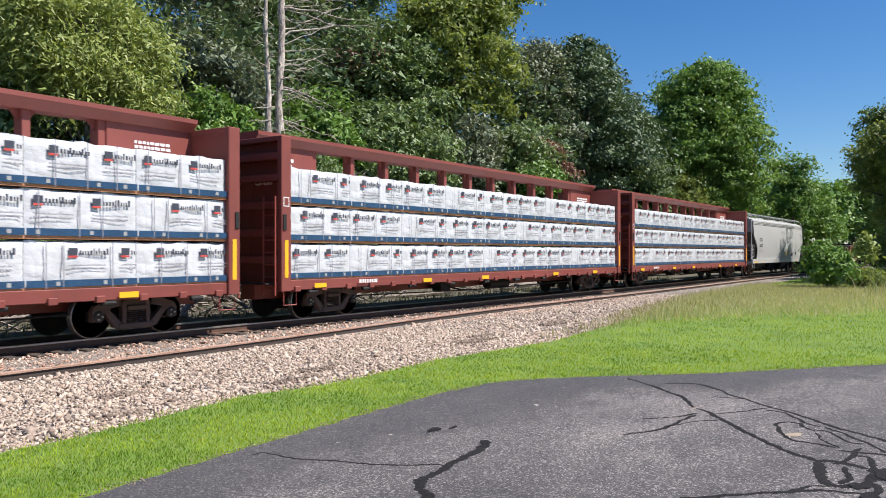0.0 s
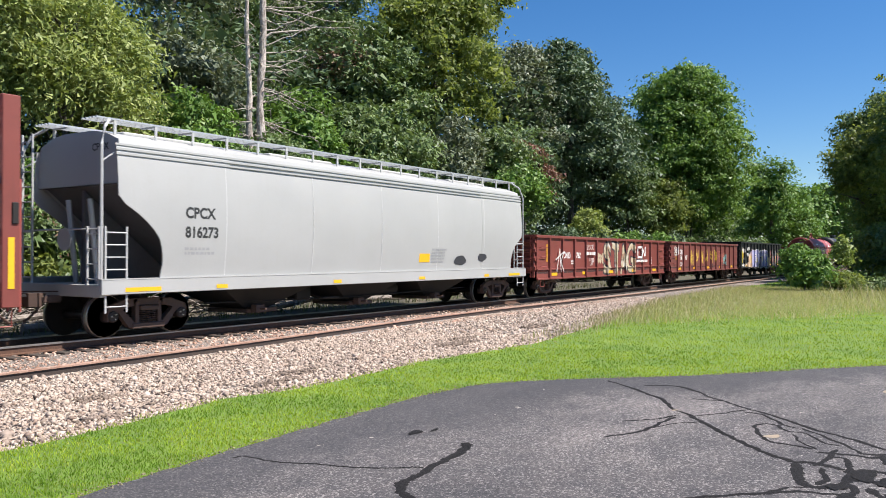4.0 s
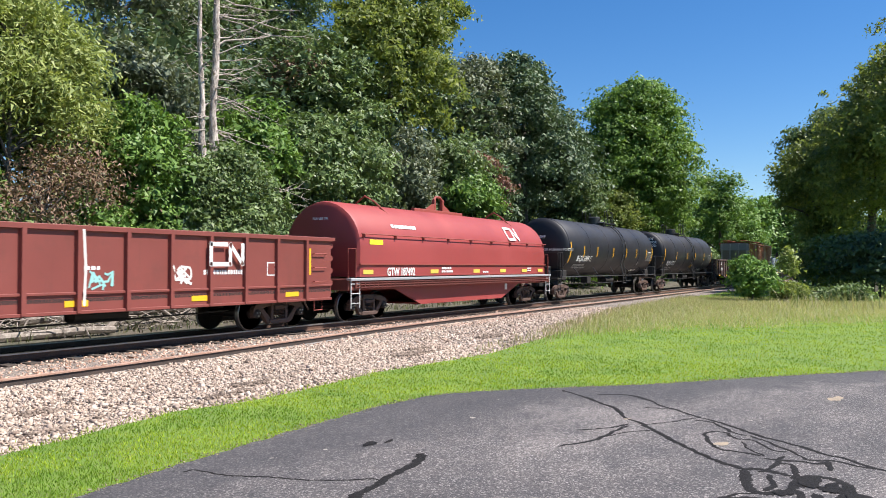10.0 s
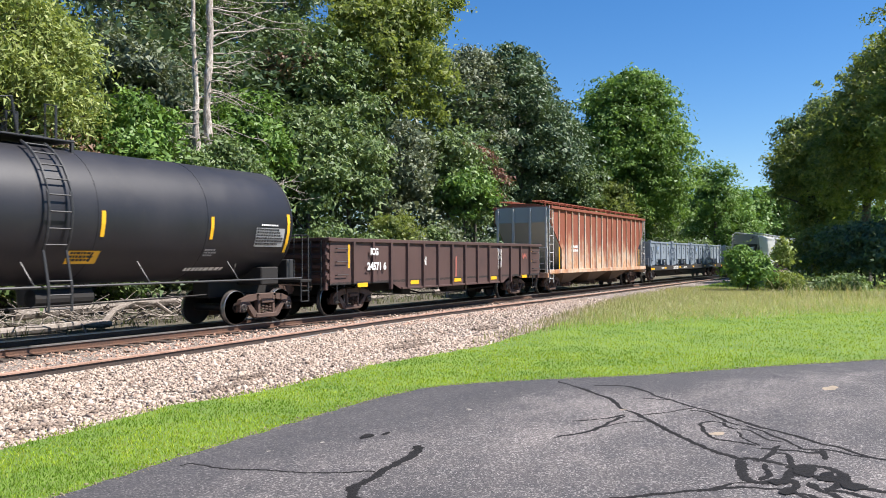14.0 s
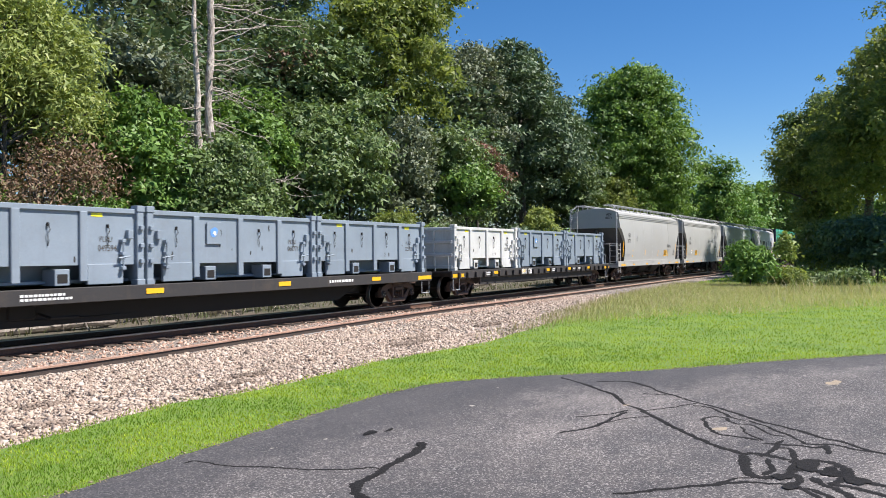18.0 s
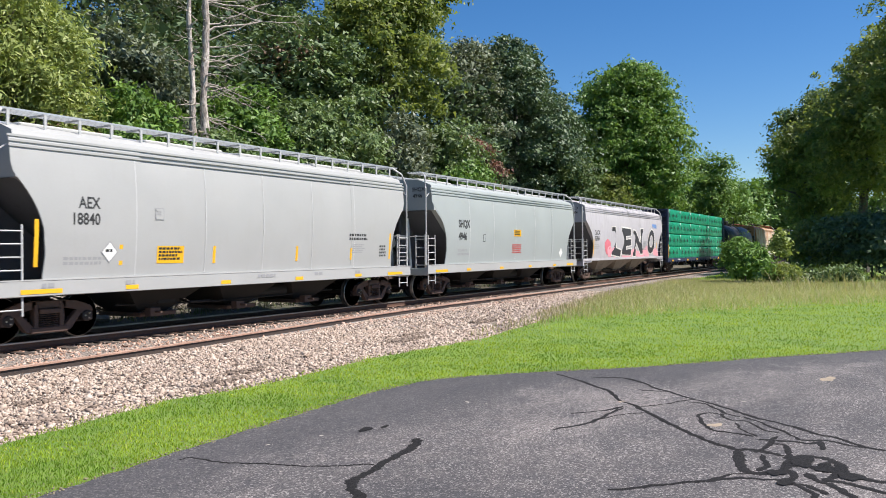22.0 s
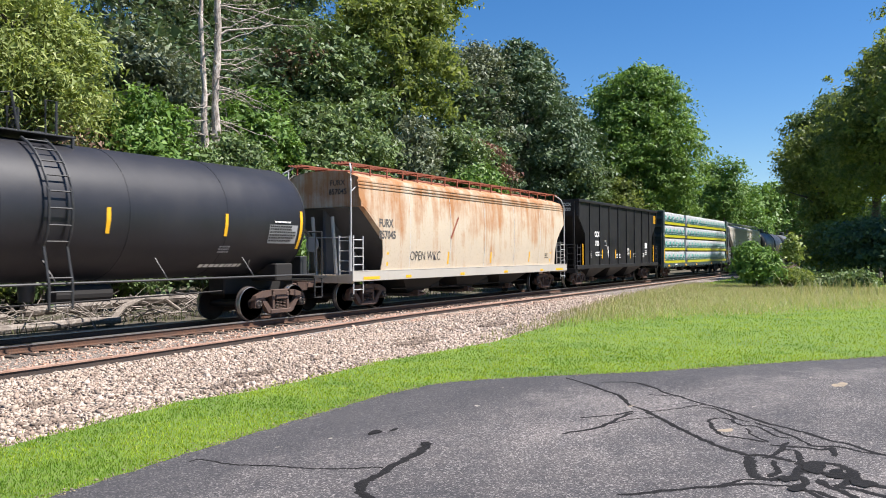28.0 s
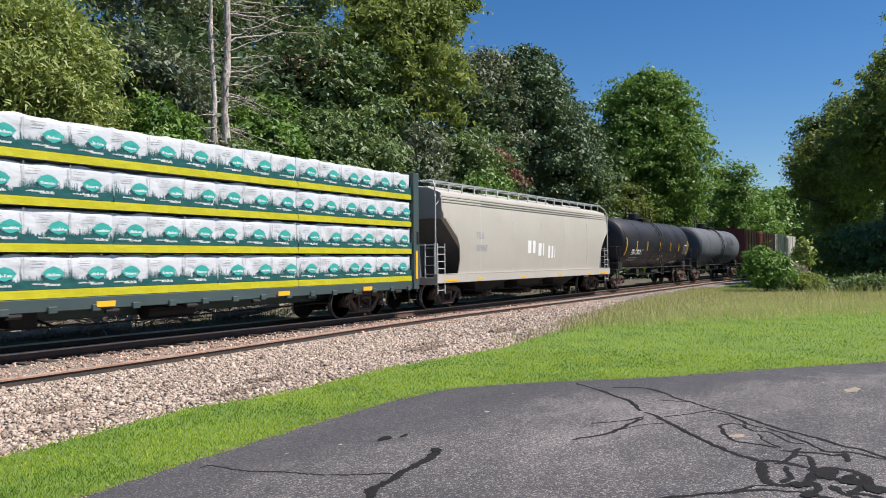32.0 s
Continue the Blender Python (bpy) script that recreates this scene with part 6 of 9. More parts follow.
    for py in (-0.68, 0.68):
        g = Geo()
        g.tube([(x - 0.9, py, zc + R + 0.06), (x - 0.9, py, zc + R + 0.75), (x - 0.45, py, zc + R + 0.85), (x - 0.3, py, zc + R + 0.06)], 0.03, 6)
        part("platform_rail", g, step, car)
        g = Geo()
        g.tube([(x + 0.3, py, zc + R + 0.06), (x + 0.3, py, zc + R + 0.80), (x + 0.55, py, zc + R + 0.80), (x + 0.55, py, zc + R + 0.06)], 0.03, 6)
        part("platform_rail", g, step, car)
    g = Geo()
    g.lathe([(zc + R - 0.1, 0.36), (zc + R + 0.42, 0.36), (zc + R + 0.46, 0.30), (zc + R + 0.46, 0.02)], "z", (x - 0.75, 0, 0), 20)
    part("dome_cover", g, step, car, "", True)
    g = Geo()
    g.lathe([(zc + R - 0.1, 0.28), (zc + R + 0.18, 0.28), (zc + R + 0.22, 0.10)], "z", (x + 0.55, 0, 0), 16)
    g.lathe([(0.80, 0.15), (1.3, 0.2)], "z", (x + 0.3, 0, 0), 10)
    part("manway", g, step, car, "", True)
    brake_gear(car, half, 0.95)
    y = lambda z: math.sqrt(max(0.02, R * R - (z - zc) ** 2))
    if detail:
        words(number, 0.40, a + num_x - 0.1, num_z, M_WHITE, car, y, 0.014, 0.92, lift=0.022)
        wd = max(p[0] for p in flat_text(number, 0.40, 0.014, "LEFT", 0.92)[0])
        patch(a + num_x + wd + 0.12, num_z, 0.24, 0.28, M_WHITE, car, y, "plate_mark", 0.02)
        patch(a + num_x + wd + 0.15, num_z + 0.03, 0.18, 0.22, mat_, car, y, "plate_mark", 0.024)
        bars(a + num_x - 0.2, num_z - 0.16, 2.1, 0.26, 2, M_GREYLET, car, y, seed, lift=0.024)
        for k, mx in enumerate(marks):
            patch(a + mx, 2.26, 0.10, 0.56, M_YEL, car, y, "reflector", 0.014)
        for mx in (0.12, b - a - 0.2):
            patch(a + mx, 1.95, 0.11, 1.05, M_YEL, car, y, "reflector", 0.014)
        patch(b - 1.42, 2.10, 1.12, 0.50, M_GREYLET, car, y, "data_panel", 0.014)
        bars(b - 1.40, 2.58, 1.08, 0.46, 6, mat_, car, y, seed + 1, "data_block", 0.020)
        bars(b - 1.25, 2.70, 0.8, 0.07, 1, M_WHITE, car, y, seed + 5, lift=0.02)
        bars(b - 3.4, 1.56, 1.6, 0.13, 1, M_WHITE, car, y, seed + 2, lift=0.03)
        bars(b - 3.1, 2.02, 0.4, 0.2, 3, M_GREYLET, car, y, seed + 3, lift=0.03)
        decal("diamond_placard", [(0, 0.22), (0.2, 0), (0, -0.22), (-0.2, 0)], [(0, 1, 2, 3)], M_GREYLET, car, y, b - 1.75, 1.45, 0.03)
        if sign:
            patch(x + 0.42, 1.68, 0.76, 0.28, M_YEL, car, y, "warning_plate", 0.014)
            bars(x + 0.46, 1.93, 0.66, 0.22, 3, M_BLACKLET, car, y, seed + 7, "plate_lines", 0.020)
    if food:
        body = "NOT INTENDED FOR HUMAN FOOD"
        head = lambda yy, zz: a - 0.34 * math.sqrt(max(0.0, 1 - (yy * yy + (zz - zc) ** 2) / (R * R)))
        rows = ((body, 0.175, 1.20, 2.55), (number, 0.21, 0.72, 3.2)) if seed == 1 else (("EDIBLE - NOT", 0.22, 0.55, 3.62), ("INTENDED FOR", 0.22, 0.55, 3.38), ("HUMAN FOOD", 0.22, 0.50, 3.14), (number, 0.19, 0.35, 2.6))
        for txt, size, y0, z0 in rows:
            p, f = flat_text(txt, size, 0.006)
            g = Geo()
            g.add([(head(y0 - q[0], z0 + q[1]) - 0.02, y0 - q[0], z0 + q[1]) for q in p], f)
            part("end_lettering", g, M_WHITE, car)
    return car


tank_car("black tank car with white lettering and yellow reflectors", 169.4, 187.3, 170.9, 186.2, M_TANK, "SHQX 6049", food=True, seed=1, ladder_x=1.3, sign=False)
tank_car("black tank car with white numbers", 188.6, 205.9, 189.3, 204.95, M_TANK, "SHQX 11323", food=True, seed=2, ladder_x=0.45, num_x=1.3, num_z=1.86, marks=(3.45, 6.83, 9.45, 12.6))
tank_car("black tank car with bold white numbers", 379.3, 396.6, 380.9, 395.6, M_TANK, "WCHX 23326", seed=3, ladder_x=0.0, marks=(1.3, 4.8, 8.2, 11.65), sign=False)
tank_car("plain black tank car on the freight train", 476.3, 493.6, 477.9, 492.2, M_TANK, "TEIX 25002", seed=4)
tank_car("weathered grey tank car", 494.9, 512.4, 496.5, 511.0, M_TANKGREY, "", seed=5, detail=False)


# ---- flatcars with open steel bins ----
def flat_car(label, l, r, number, stakes):
    car, half = start_car("flatcar", label, l, r, 1.6)
    g = Geo()
    g.box(-half, half, -1.42, 1.42, 1.06, 1.14)
    g.box(-half + 0.3, half - 0.3, -0.35, 0.35, 0.55, 1.06, 0.03)
    for k in range(24):
        x = -half + 0.5 + k * (2 * half - 1.0) / 23
        g.box(x - 0.05, x + 0.05, -1.38, 1.38, 0.92, 1.06)
    part("deck", g, M_FLAT, car)
    for s in (-1, 1):
        g = Geo()
        y0, y1 = sorted((s * 1.42, s * 1.50))
        g.box(-half, half, y0, y1, 0.84, 1.16, 0.012)
        part("side_sill", g, M_FLAT, car)
        if stakes:
            for k in range(26):
                x = -half + 0.5 + k * (2 * half - 1.0) / 25
                part("stake_pocket", Geo().box(x - 0.07, x + 0.07, min(s * 1.5, s * 1.60), max(s * 1.5, s * 1.60), 0.86, 1.08, 0.01), M_FLAT, car)
            g = Geo()
            g.box(-half + 2.6, half - 2.6, min(s * 1.30, s * 1.36), max(s * 1.30, s * 1.36), 0.55, 0.86)
            part("fish_belly", g, M_FLAT, car)
        patch(s * (half - 0.5) - 0.45, 0.90, 0.9, 0.13, M_YEL, car, flat(1.5))
    for k in range(5):
        patch(-half + 3.6 + k * (2 * half - 7.4) / 4, 0.95, 0.5, 0.12, M_YEL, car, flat(1.5), "reflector", 0.012)
    for s in (-1, 1):
        stirrup(car, s * (half - 0.4), -1.46, 0.42, 0.9, 0.5, M_GALV)
        g = Geo()
        g.tube([(s * (half - 0.1), -1.3, 1.14), (s * (half - 0.1), -1.3, 1.7), (s * (half - 0.1), -0.7, 1.7), (s * (half - 0.1), -0.7, 1.14)], 0.02, 5)
        part("end_handrail", g, M_GALV, car)
    words(number, 0.30, -half + 6.2, 0.90, M_WHITE, car, flat(1.5), 0.012, 0.9, lift=0.012 if not stakes else 0.104)
    bars(-half + 2.8, 1.05, 0.9, 0.16, 2, M_WHITE, car, flat(1.5), 2)
    bars(-half + 9.5, 1.06, 1.2, 0.16, 2, M_WHITE, car, flat(1.5), 3)
    bars(half - 6.0, 1.04, 1.5, 0.12, 1, M_WHITE, car, flat(1.5), 4)
    brake_gear(car, half, 0.66)
    return car, half


def steel_bin(ln, mat_, label, seed):
    """Open-topped dump bin with ribs, corner castings, fork pockets and a swing door end."""
    b = tagged(new("steel_bin"), label, "bin", "steel bins on the flatcars")
    h, w = 1.72, 1.30
    g = Geo()
    lo = 0.48
    for s in (-1, 1):
        prof = [(s * w, h), (s * w, lo), (s * (w - 0.55), lo + 0.02), (s * (w - 0.62), 0.12), (s * (w - 0.68), 0.12), (s * (w - 0.60), lo + 0.06), (s * (w - 0.05), lo + 0.05), (s * (w - 0.05), h)]
        k = len(prof)
        pts = [(-ln / 2 + 0.08, p[0], p[1]) for p in prof] + [(ln / 2 - 0.08, p[0], p[1]) for p in prof]
        g.add(pts, [(i, (i + 1) % k, k + (i + 1) % k, k + i) for i in range(k)])
    g.box(-ln / 2 + 0.1, ln / 2 - 0.1, -w + 0.3, w - 0.3, 0.10, 0.16)
    part("side_sheet", g, mat_, b)
    g = Geo()
    for s in (-1, 1):
        g.box(-ln / 2, ln / 2, min(s * (w - 0.06), s * (w + 0.05)), max(s * (w - 0.06), s * (w + 0.09)), h - 0.11, h, 0.01)
    part("top_rail", g, mat_, b)
    n = 3 if ln > 5 else 2
    for s in (-1, 1):
        for k in range(n):
            x = -ln / 2 + (k + 1) * ln / (n + 1)
            g = Geo()
            g.box(x - 0.09, x + 0.09, min(s * w, s * (w + 0.06)), max(s * w, s * (w + 0.06)), 0.14, h - 0.1, 0.01)
            part("side_rib", g, mat_, b)
        for x in (-ln / 2 + 0.95, ln / 2 - 0.95):
            g = Geo()
            g.box(x - 0.45, x + 0.45, min(s * (w - 0.06), s * (w + 0.02)), max(s * (w - 0.06), s * (w + 0.02)), 0.06, 0.50, 0.01)
            part("apron_plate", g, mat_, b)
        for x in (-ln * 0.17, ln * 0.17):
            g = Geo()
            g.box(x - 0.17, x + 0.17, min(s * 0.9, s * (w + 0.02)), max(s * 0.9, s * (w + 0.02)), 0.06, 0.40, 0.01)
            # dark plate stands in for the shade inside the pocket
            g.box(x - 0.12, x + 0.12, min(s * (w - 0.05), s * (w + 0.024)), max(s * (w - 0.05), s * (w + 0.024)), 0.11, 0.30, 0, 1)
            part("fork_pocket", g, [mat_, M_UNDER], b)
    for sx in (-1, 1):
        g = Geo()
        x0, x1 = sorted((sx * (ln / 2 - 0.08), sx * (ln / 2 - 0.02)))
        g.box(x0, x1, -w, w, 0.10, h - 0.02)
        for z in (0.15, 0.62, 1.12, 1.62):
            g.box(min(sx * (ln / 2 - 0.02), sx * (ln / 2 + 0.07)), max(sx * (ln / 2 - 0.02), sx * (ln / 2 + 0.07)), -w, w, z - 0.06, z + 0.06, 0.01)
        for y in (-0.45, 0.45):
            g.box(min(sx * (ln / 2 - 0.02), sx * (ln / 2 + 0.06)), max(sx * (ln / 2 - 0.02), sx * (ln / 2 + 0.06)), y - 0.05, y + 0.05, 0.1, h - 0.05, 0.01)
        part("end_door", g, mat_, b)
        for y in (-1, 1):
            g = Geo()
            xx = sx * (ln / 2 - 0.08)
            g.box(xx - 0.09, xx + 0.09, y * w - 0.09 * 1 - 0.0, y * w + 0.09, 0.0, h + 0.06, 0.012)
            g.box(xx - 0.11, xx + 0.11, y * w - 0.11, y * w + 0.11, 0.0, 0.14, 0.01).box(xx - 0.11, xx + 0.11, y * w - 0.11, y * w + 0.11, h - 0.06, h + 0.08, 0.01)
            for z in (0.5, 0.85, 1.25):
                g.box(xx - 0.05, xx + 0.05, y * w - 0.16, y * w + 0.16, z, z + 0.10, 0.01)
            part("corner_post", g, mat_, b)
    g = Geo()
    rng = random.Random(seed)
    for k in range(4):
        x = -ln / 2 + 0.9 + k * (ln - 1.8) / 3
        g.box(x - 0.02, x + 0.02, -w - 0.05, -w, 1.28, 1.36, 0.005)
        g.tube([(x, -w - 0.05, 1.30), (x + 0.03, -w - 0.05, 1.22), (x - 0.02, -w - 0.04, 1.12), (x + 0.01, -w - 0.03, 0.98), (x, -w - 0.02, 0.88)], 0.009, 5)
    part("tarp_hook", g, M_UNDER, b)
    for sx in (-1, 1):
        xx = sx * (ln / 2 - 0.55)
        g = Geo()
        g.tube([(xx, -w - 0.10, 0.35), (xx, -w - 0.10, 1.05)], 0.025, 6)
        g.tube([(xx - 0.16, -w - 0.13, 0.62), (xx + 0.16, -w - 0.13, 0.66)], 0.018, 5)
        for z in (0.40, 0.72, 1.0):
            g.box(xx - 0.05, xx + 0.05, -w - 0.13, -w, z - 0.035, z + 0.035, 0.006)
        part("door_latch", g, mat_, b)
        g = Geo()
        g.box(xx + sx * 0.20 - 0.07, xx + sx * 0.20 + 0.07, -w - 0.10, -w, 1.05, 1.25, 0.01)
        part("latch_box", g, mat_, b)
    y = flat(w)
    for x in (-ln / 2 + 1.0, ln / 2 - 1.2):
        if rng.random() < 0.8:
            patch(x + rng.uniform(-0.2, 0.2), h - 0.2, 0.28, 0.08, M_LEMON, b, y, "yellow_tape")
    words("PLRU", 0.17, ln / 2 - 1.10, 0.98, M_FADEDINK, b, y, 0.0, 0.85)
    words(("045675", "049594", "060771", "022929", "051171")[seed % 5], 0.19, ln / 2 - 1.14, 0.78, M_FADEDINK, b, y, 0.002, 0.85)
    if seed % 2 == 0:
        part("sign_plate", Geo().box(-ln / 2 + 1.85, -ln / 2 + 2.35, -w - 0.05, -w - 0.03, 0.95, 1.50, 0.005), mat_, b)
        decal("blue_sticker", *blob(-ln / 2 + 2.08, 1.25, 0.13, 0.12, 14, 0.10, seed), M_BLUELET, b, flat(w + 0.052), 0, 0, 0.004)
        decal("sticker_figure", *blob(-ln / 2 + 2.10, 1.22, 0.06, 0.05, 10, 0.2, seed + 3), M_WHITE, b, flat(w + 0.052), 0, 0, 0.008)
    P, F = [], []
    for k in range(5):
        q = blob(rng.uniform(-ln / 2 + 0.5, ln / 2 - 0.5), rng.uniform(0.6, 1.4), rng.uniform(0.01, 0.03), rng.uniform(0.03, 0.12), 9, 0.25, seed + k)
        F += [tuple(len(P) + i for i in t) for t in q[1]]
        P += q[0]
    decal("scuff_mark", P, F, M_FLAT, b, y, 0, 0, 0.004)
    return b


_car, _half = flat_car("long dark grey flatcar carrying grey steel bins", 242.2, 267.4, "SOXX 20292", False)
part("fishbelly_sill", Geo().prism([(-_half + 3.2, 0.95), (-_half + 4.6, 0.36), (_half - 4.6, 0.36), (_half - 3.2, 0.95)], "y", -0.75, 0.75), M_UNDER, _car)
for _k in range(4):
    CARGO.append((steel_bin(6.05, M_BIN, "blue-grey open steel dump bin with ribbed sides", _k), 254.8, Vector((-_half + 3.35 + 6.16 * _k, 0, 1.14))))
_car, _half = flat_car("dark flatcar with stake pockets carrying steel bins", 268.9, 287.6, "1511  126", True)
for _k in range(3):
    CARGO.append((steel_bin(5.75, M_BINWHITE if _k == 0 else M_BIN, "scuffed white open steel dump bin" if _k == 0 else "blue-grey open steel dump bin with ribbed sides", _k + 3), 278.25, Vector((-_half + 3.3 + 5.9 * _k, 0, 1.14))))


# ---- last cars, far off ----
def box_car(label, l, r, mat_, seed):
    car, half = start_car("box_car", label, l, r, 2.0)
    g = Geo()
    g.box(-half, half, -1.5, 1.5, 1.0, 4.5, 0.03)
    part("body", g, mat_, car)
    g = Geo()
    g.prism([(-1.5, 4.5), (0, 4.68), (1.5, 4.5)], "x", -half, half)
    part("roof", g, mat_, car)
    g = Geo()
    g.box(-1.6, 1.6, -1.56, -1.5, 1.1, 4.3, 0.01)
    for k in range(5):
        g.box(-1.5 + 0.72 * k, -1.42 + 0.72 * k, -1.60, -1.56, 1.15, 4.25)
    part("sliding_door", g, mat_, car)
    for k in range(12):
        x = -half + 0.4 + k * (2 * half - 0.8) / 11
        if abs(x) > 1.8:
            g = Geo()
            g.box(x - 0.05, x + 0.05, -1.55, -1.5, 1.05, 4.4)
            part("side_rib", g, mat_, car)
    scrawl(car, -half + 1.5, 1.6, 4.0, 1.6, M_SCRAWL, flat(1.46), seed, 9, 0.12)
    brake_gear(car, half, 0.7)


box_car("dark red boxcar with a sliding door", 513.8, 531.0, M_RED, 5)
box_car("pale boxcar with graffiti", 532.3, 549.5, M_HOPPERCREAM, 6)


# ---- ground ----
def ground_mat(name, a, b, c, scale, rough=0.95, fine=60, strength=0.5):
    m, nt, bs = base_mat(name, rough)
    v = coords(nt)
    col = mix(nt, ramp(nt, noise_tex(nt, v, scale, 5), 0.35, 0.65), a, b)
    col = mix(nt, ramp(nt, noise_tex(nt, v, fine, 3), 0.5, 0.7), col, c)
    nt.links.new(col, bs.inputs["Base Color"])
    bump(nt, bs, noise_tex(nt, v, fine, 4), strength, 0.03)
    return m


M_SOIL = ground_mat("lawn_soil", (0.095, 0.17, 0.018), (0.14, 0.22, 0.025), (0.11, 0.12, 0.04), 0.9, 0.95, 30)
M_DIRT = ground_mat("bare_earth", (0.085, 0.066, 0.05), (0.05, 0.055, 0.03), (0.15, 0.125, 0.10), 0.5, 0.95, 18)
M_TIE = ground_mat("weathered_tie", (0.05, 0.038, 0.03), (0.10, 0.075, 0.06), (0.03, 0.025, 0.02), 2.5, 0.9, 30)
M_RUSTRAIL = ground_mat("rusted_rail", (0.10, 0.045, 0.025), (0.065, 0.035, 0.024), (0.15, 0.075, 0.04), 3.0, 0.75, 40, 0.2)
# loose rail: light put into the rust, head and foot lit, web shaded
M_RAILTOP = ground_mat("lit_rust_rail_top", (0.36, 0.22, 0.16), (0.25, 0.14, 0.095), (0.44, 0.30, 0.23), 3.0, 0.7, 30, 0.2)
M_RAILDARK = ground_mat("shaded_rail_web", (0.035, 0.026, 0.022), (0.055, 0.038, 0.03), (0.08, 0.05, 0.035), 3.0, 0.8, 40, 0.2)
M_RAILFOOT = ground_mat("lit_rail_foot", (0.22, 0.21, 0.20), (0.16, 0.14, 0.13), (0.28, 0.26, 0.24), 3.0, 0.7, 40, 0.2)
M_RAILHEAD = plain("bright_rail_head", (0.35, 0.32, 0.30), 0.35, 0.8, 0.2, 3)


def ballast_mat():
    m, nt, b = base_mat("ballast_gravel", 0.9)
    v = coords(nt)
    vo = nt.nodes.new("ShaderNodeTexVoronoi")
    vo.inputs["Scale"].default_value = 22.0
    nt.links.new(v, vo.inputs["Vector"])
    sep = nt.nodes.new("ShaderNodeSeparateColor")
    nt.links.new(vo.outputs["Color"], sep.inputs[0])
    c = ramp(nt, sep.outputs[0], 0.0, 1.0, (0.22, 0.175, 0.145), (0.46, 0.38, 0.325))
    # shade in the gaps between stones, painted as a darker colour
    c = mix(nt, ramp(nt, vo.outputs["Distance"], 0.35, 0.75), c, (0.10, 0.085, 0.07))
    sx = nt.nodes.new("ShaderNodeSeparateXYZ")
    nt.links.new(v, sx.inputs[0])
    rust = ramp(nt, math_node(nt, "ADD", math_node(nt, "MULTIPLY", sx.outputs[1], 0.1), math_node(nt, "MULTIPLY", noise_tex(nt, v, 1.5, 4), 0.08)), 1.34, 1.46)
    c = mix(nt, math_node(nt, "MULTIPLY", rust, 0.7), c, (0.30, 0.15, 0.09))
    c = mix(nt, math_node(nt, "MULTIPLY", ramp(nt, noise_tex(nt, v, 0.7, 5, 0.7), 0.60, 0.72), 0.6), c, (0.13, 0.10, 0.075))
    nt.links.new(c, b.inputs["Base Color"])
    bump(nt, b, math_node(nt, "SUBTRACT", 1.0, vo.outputs["Distance"]), 0.9, 0.05)
    return m


M_BALLAST = ballast_mat()


def asphalt_mat():
    """Worn sealcoat: dark film left in bands, pale stone chips showing through."""
    m, nt, b = base_mat("sealed_asphalt", 0.85)
    v = coords(nt)
    chip = nt.nodes.new("ShaderNodeTexVoronoi")
    chip.inputs["Scale"].default_value = 85.0
    nt.links.new(v, chip.inputs["Vector"])
    sep = nt.nodes.new("ShaderNodeSeparateColor")
    nt.links.new(chip.outputs["Color"], sep.inputs[0])
    grit = math_node(nt, "ADD", math_node(nt, "MULTIPLY", sep.outputs[0], 0.6), math_node(nt, "MULTIPLY", noise_tex(nt, v, 24.0, 3, 0.8), 0.5))
    coarse = noise_tex(nt, v, 13.0, 5, 0.75)
    pale = noise_tex(nt, coords(nt, (0.40, 0.85, 1.0)), 0.62, 6, 0.62)
    film = noise_tex(nt, v, 2.0, 6, 0.72)
    c = mix(nt, ramp(nt, pale, 0.38, 0.62), (0.048, 0.043, 0.045), (0.170, 0.146, 0.137))
    sx = nt.nodes.new("ShaderNodeSeparateXYZ")
    nt.links.new(v, sx.inputs[0])
    wob = math_node(nt, "MULTIPLY", math_node(nt, "SUBTRACT", film, 0.5), 2.2)
    far = math_node(nt, "ADD", math_node(nt, "ADD", math_node(nt, "MULTIPLY", sx.outputs[0], 0.067), math_node(nt, "MULTIPLY", sx.outputs[1], 0.074)), math_node(nt, "MULTIPLY", wob, 0.1))
    rim = math_node(nt, "ADD", math_node(nt, "MULTIPLY", sx.outputs[1], 0.1), math_node(nt, "MULTIPLY", wob, 0.1))
    unworn = math_node(nt, "MAXIMUM", ramp(nt, far, 0.93, 1.05), ramp(nt, rim, 0.36, 0.50))
    c = mix(nt, math_node(nt, "MULTIPLY", unworn, 0.8), c, (0.044, 0.042, 0.047))
    c = mix(nt, math_node(nt, "MULTIPLY", ramp(nt, film, 0.44, 0.62), 0.7), c, (0.042, 0.040, 0.044))
    c = mix(nt, math_node(nt, "MULTIPLY", ramp(nt, coarse, 0.45, 0.68), 0.55), c, (0.040, 0.038, 0.041))
    worn = math_node(nt, "MULTIPLY", ramp(nt, grit, 0.62, 0.80), ramp(nt, math_node(nt, "ADD", math_node(nt, "MULTIPLY", pale, 0.6), math_node(nt, "MULTIPLY", coarse, 0.4)), 0.36, 0.56, (0.15,) * 3, (0.85,) * 3))
    worn = math_node(nt, "MULTIPLY", worn, math_node(nt, "SUBTRACT", 1.0, math_node(nt, "MULTIPLY", unworn, 0.6)))
    c = mix(nt, worn, c, (0.42, 0.385, 0.36))
    c = mix(nt, math_node(nt, "MULTIPLY", ramp(nt, sep.outputs[1], 0.62, 0.72), 0.8), c, (0.028, 0.027, 0.028))
    c = mix(nt, ramp(nt, noise_tex(nt, v, 6.0, 3, 0.5), 0.735, 0.75), c, (0.38, 0.34, 0.29))
    nt.links.new(c, b.inputs["Base Color"])
    bump(nt, b, math_node(nt, "ADD", grit, coarse), 0.7, 0.010)
    return m


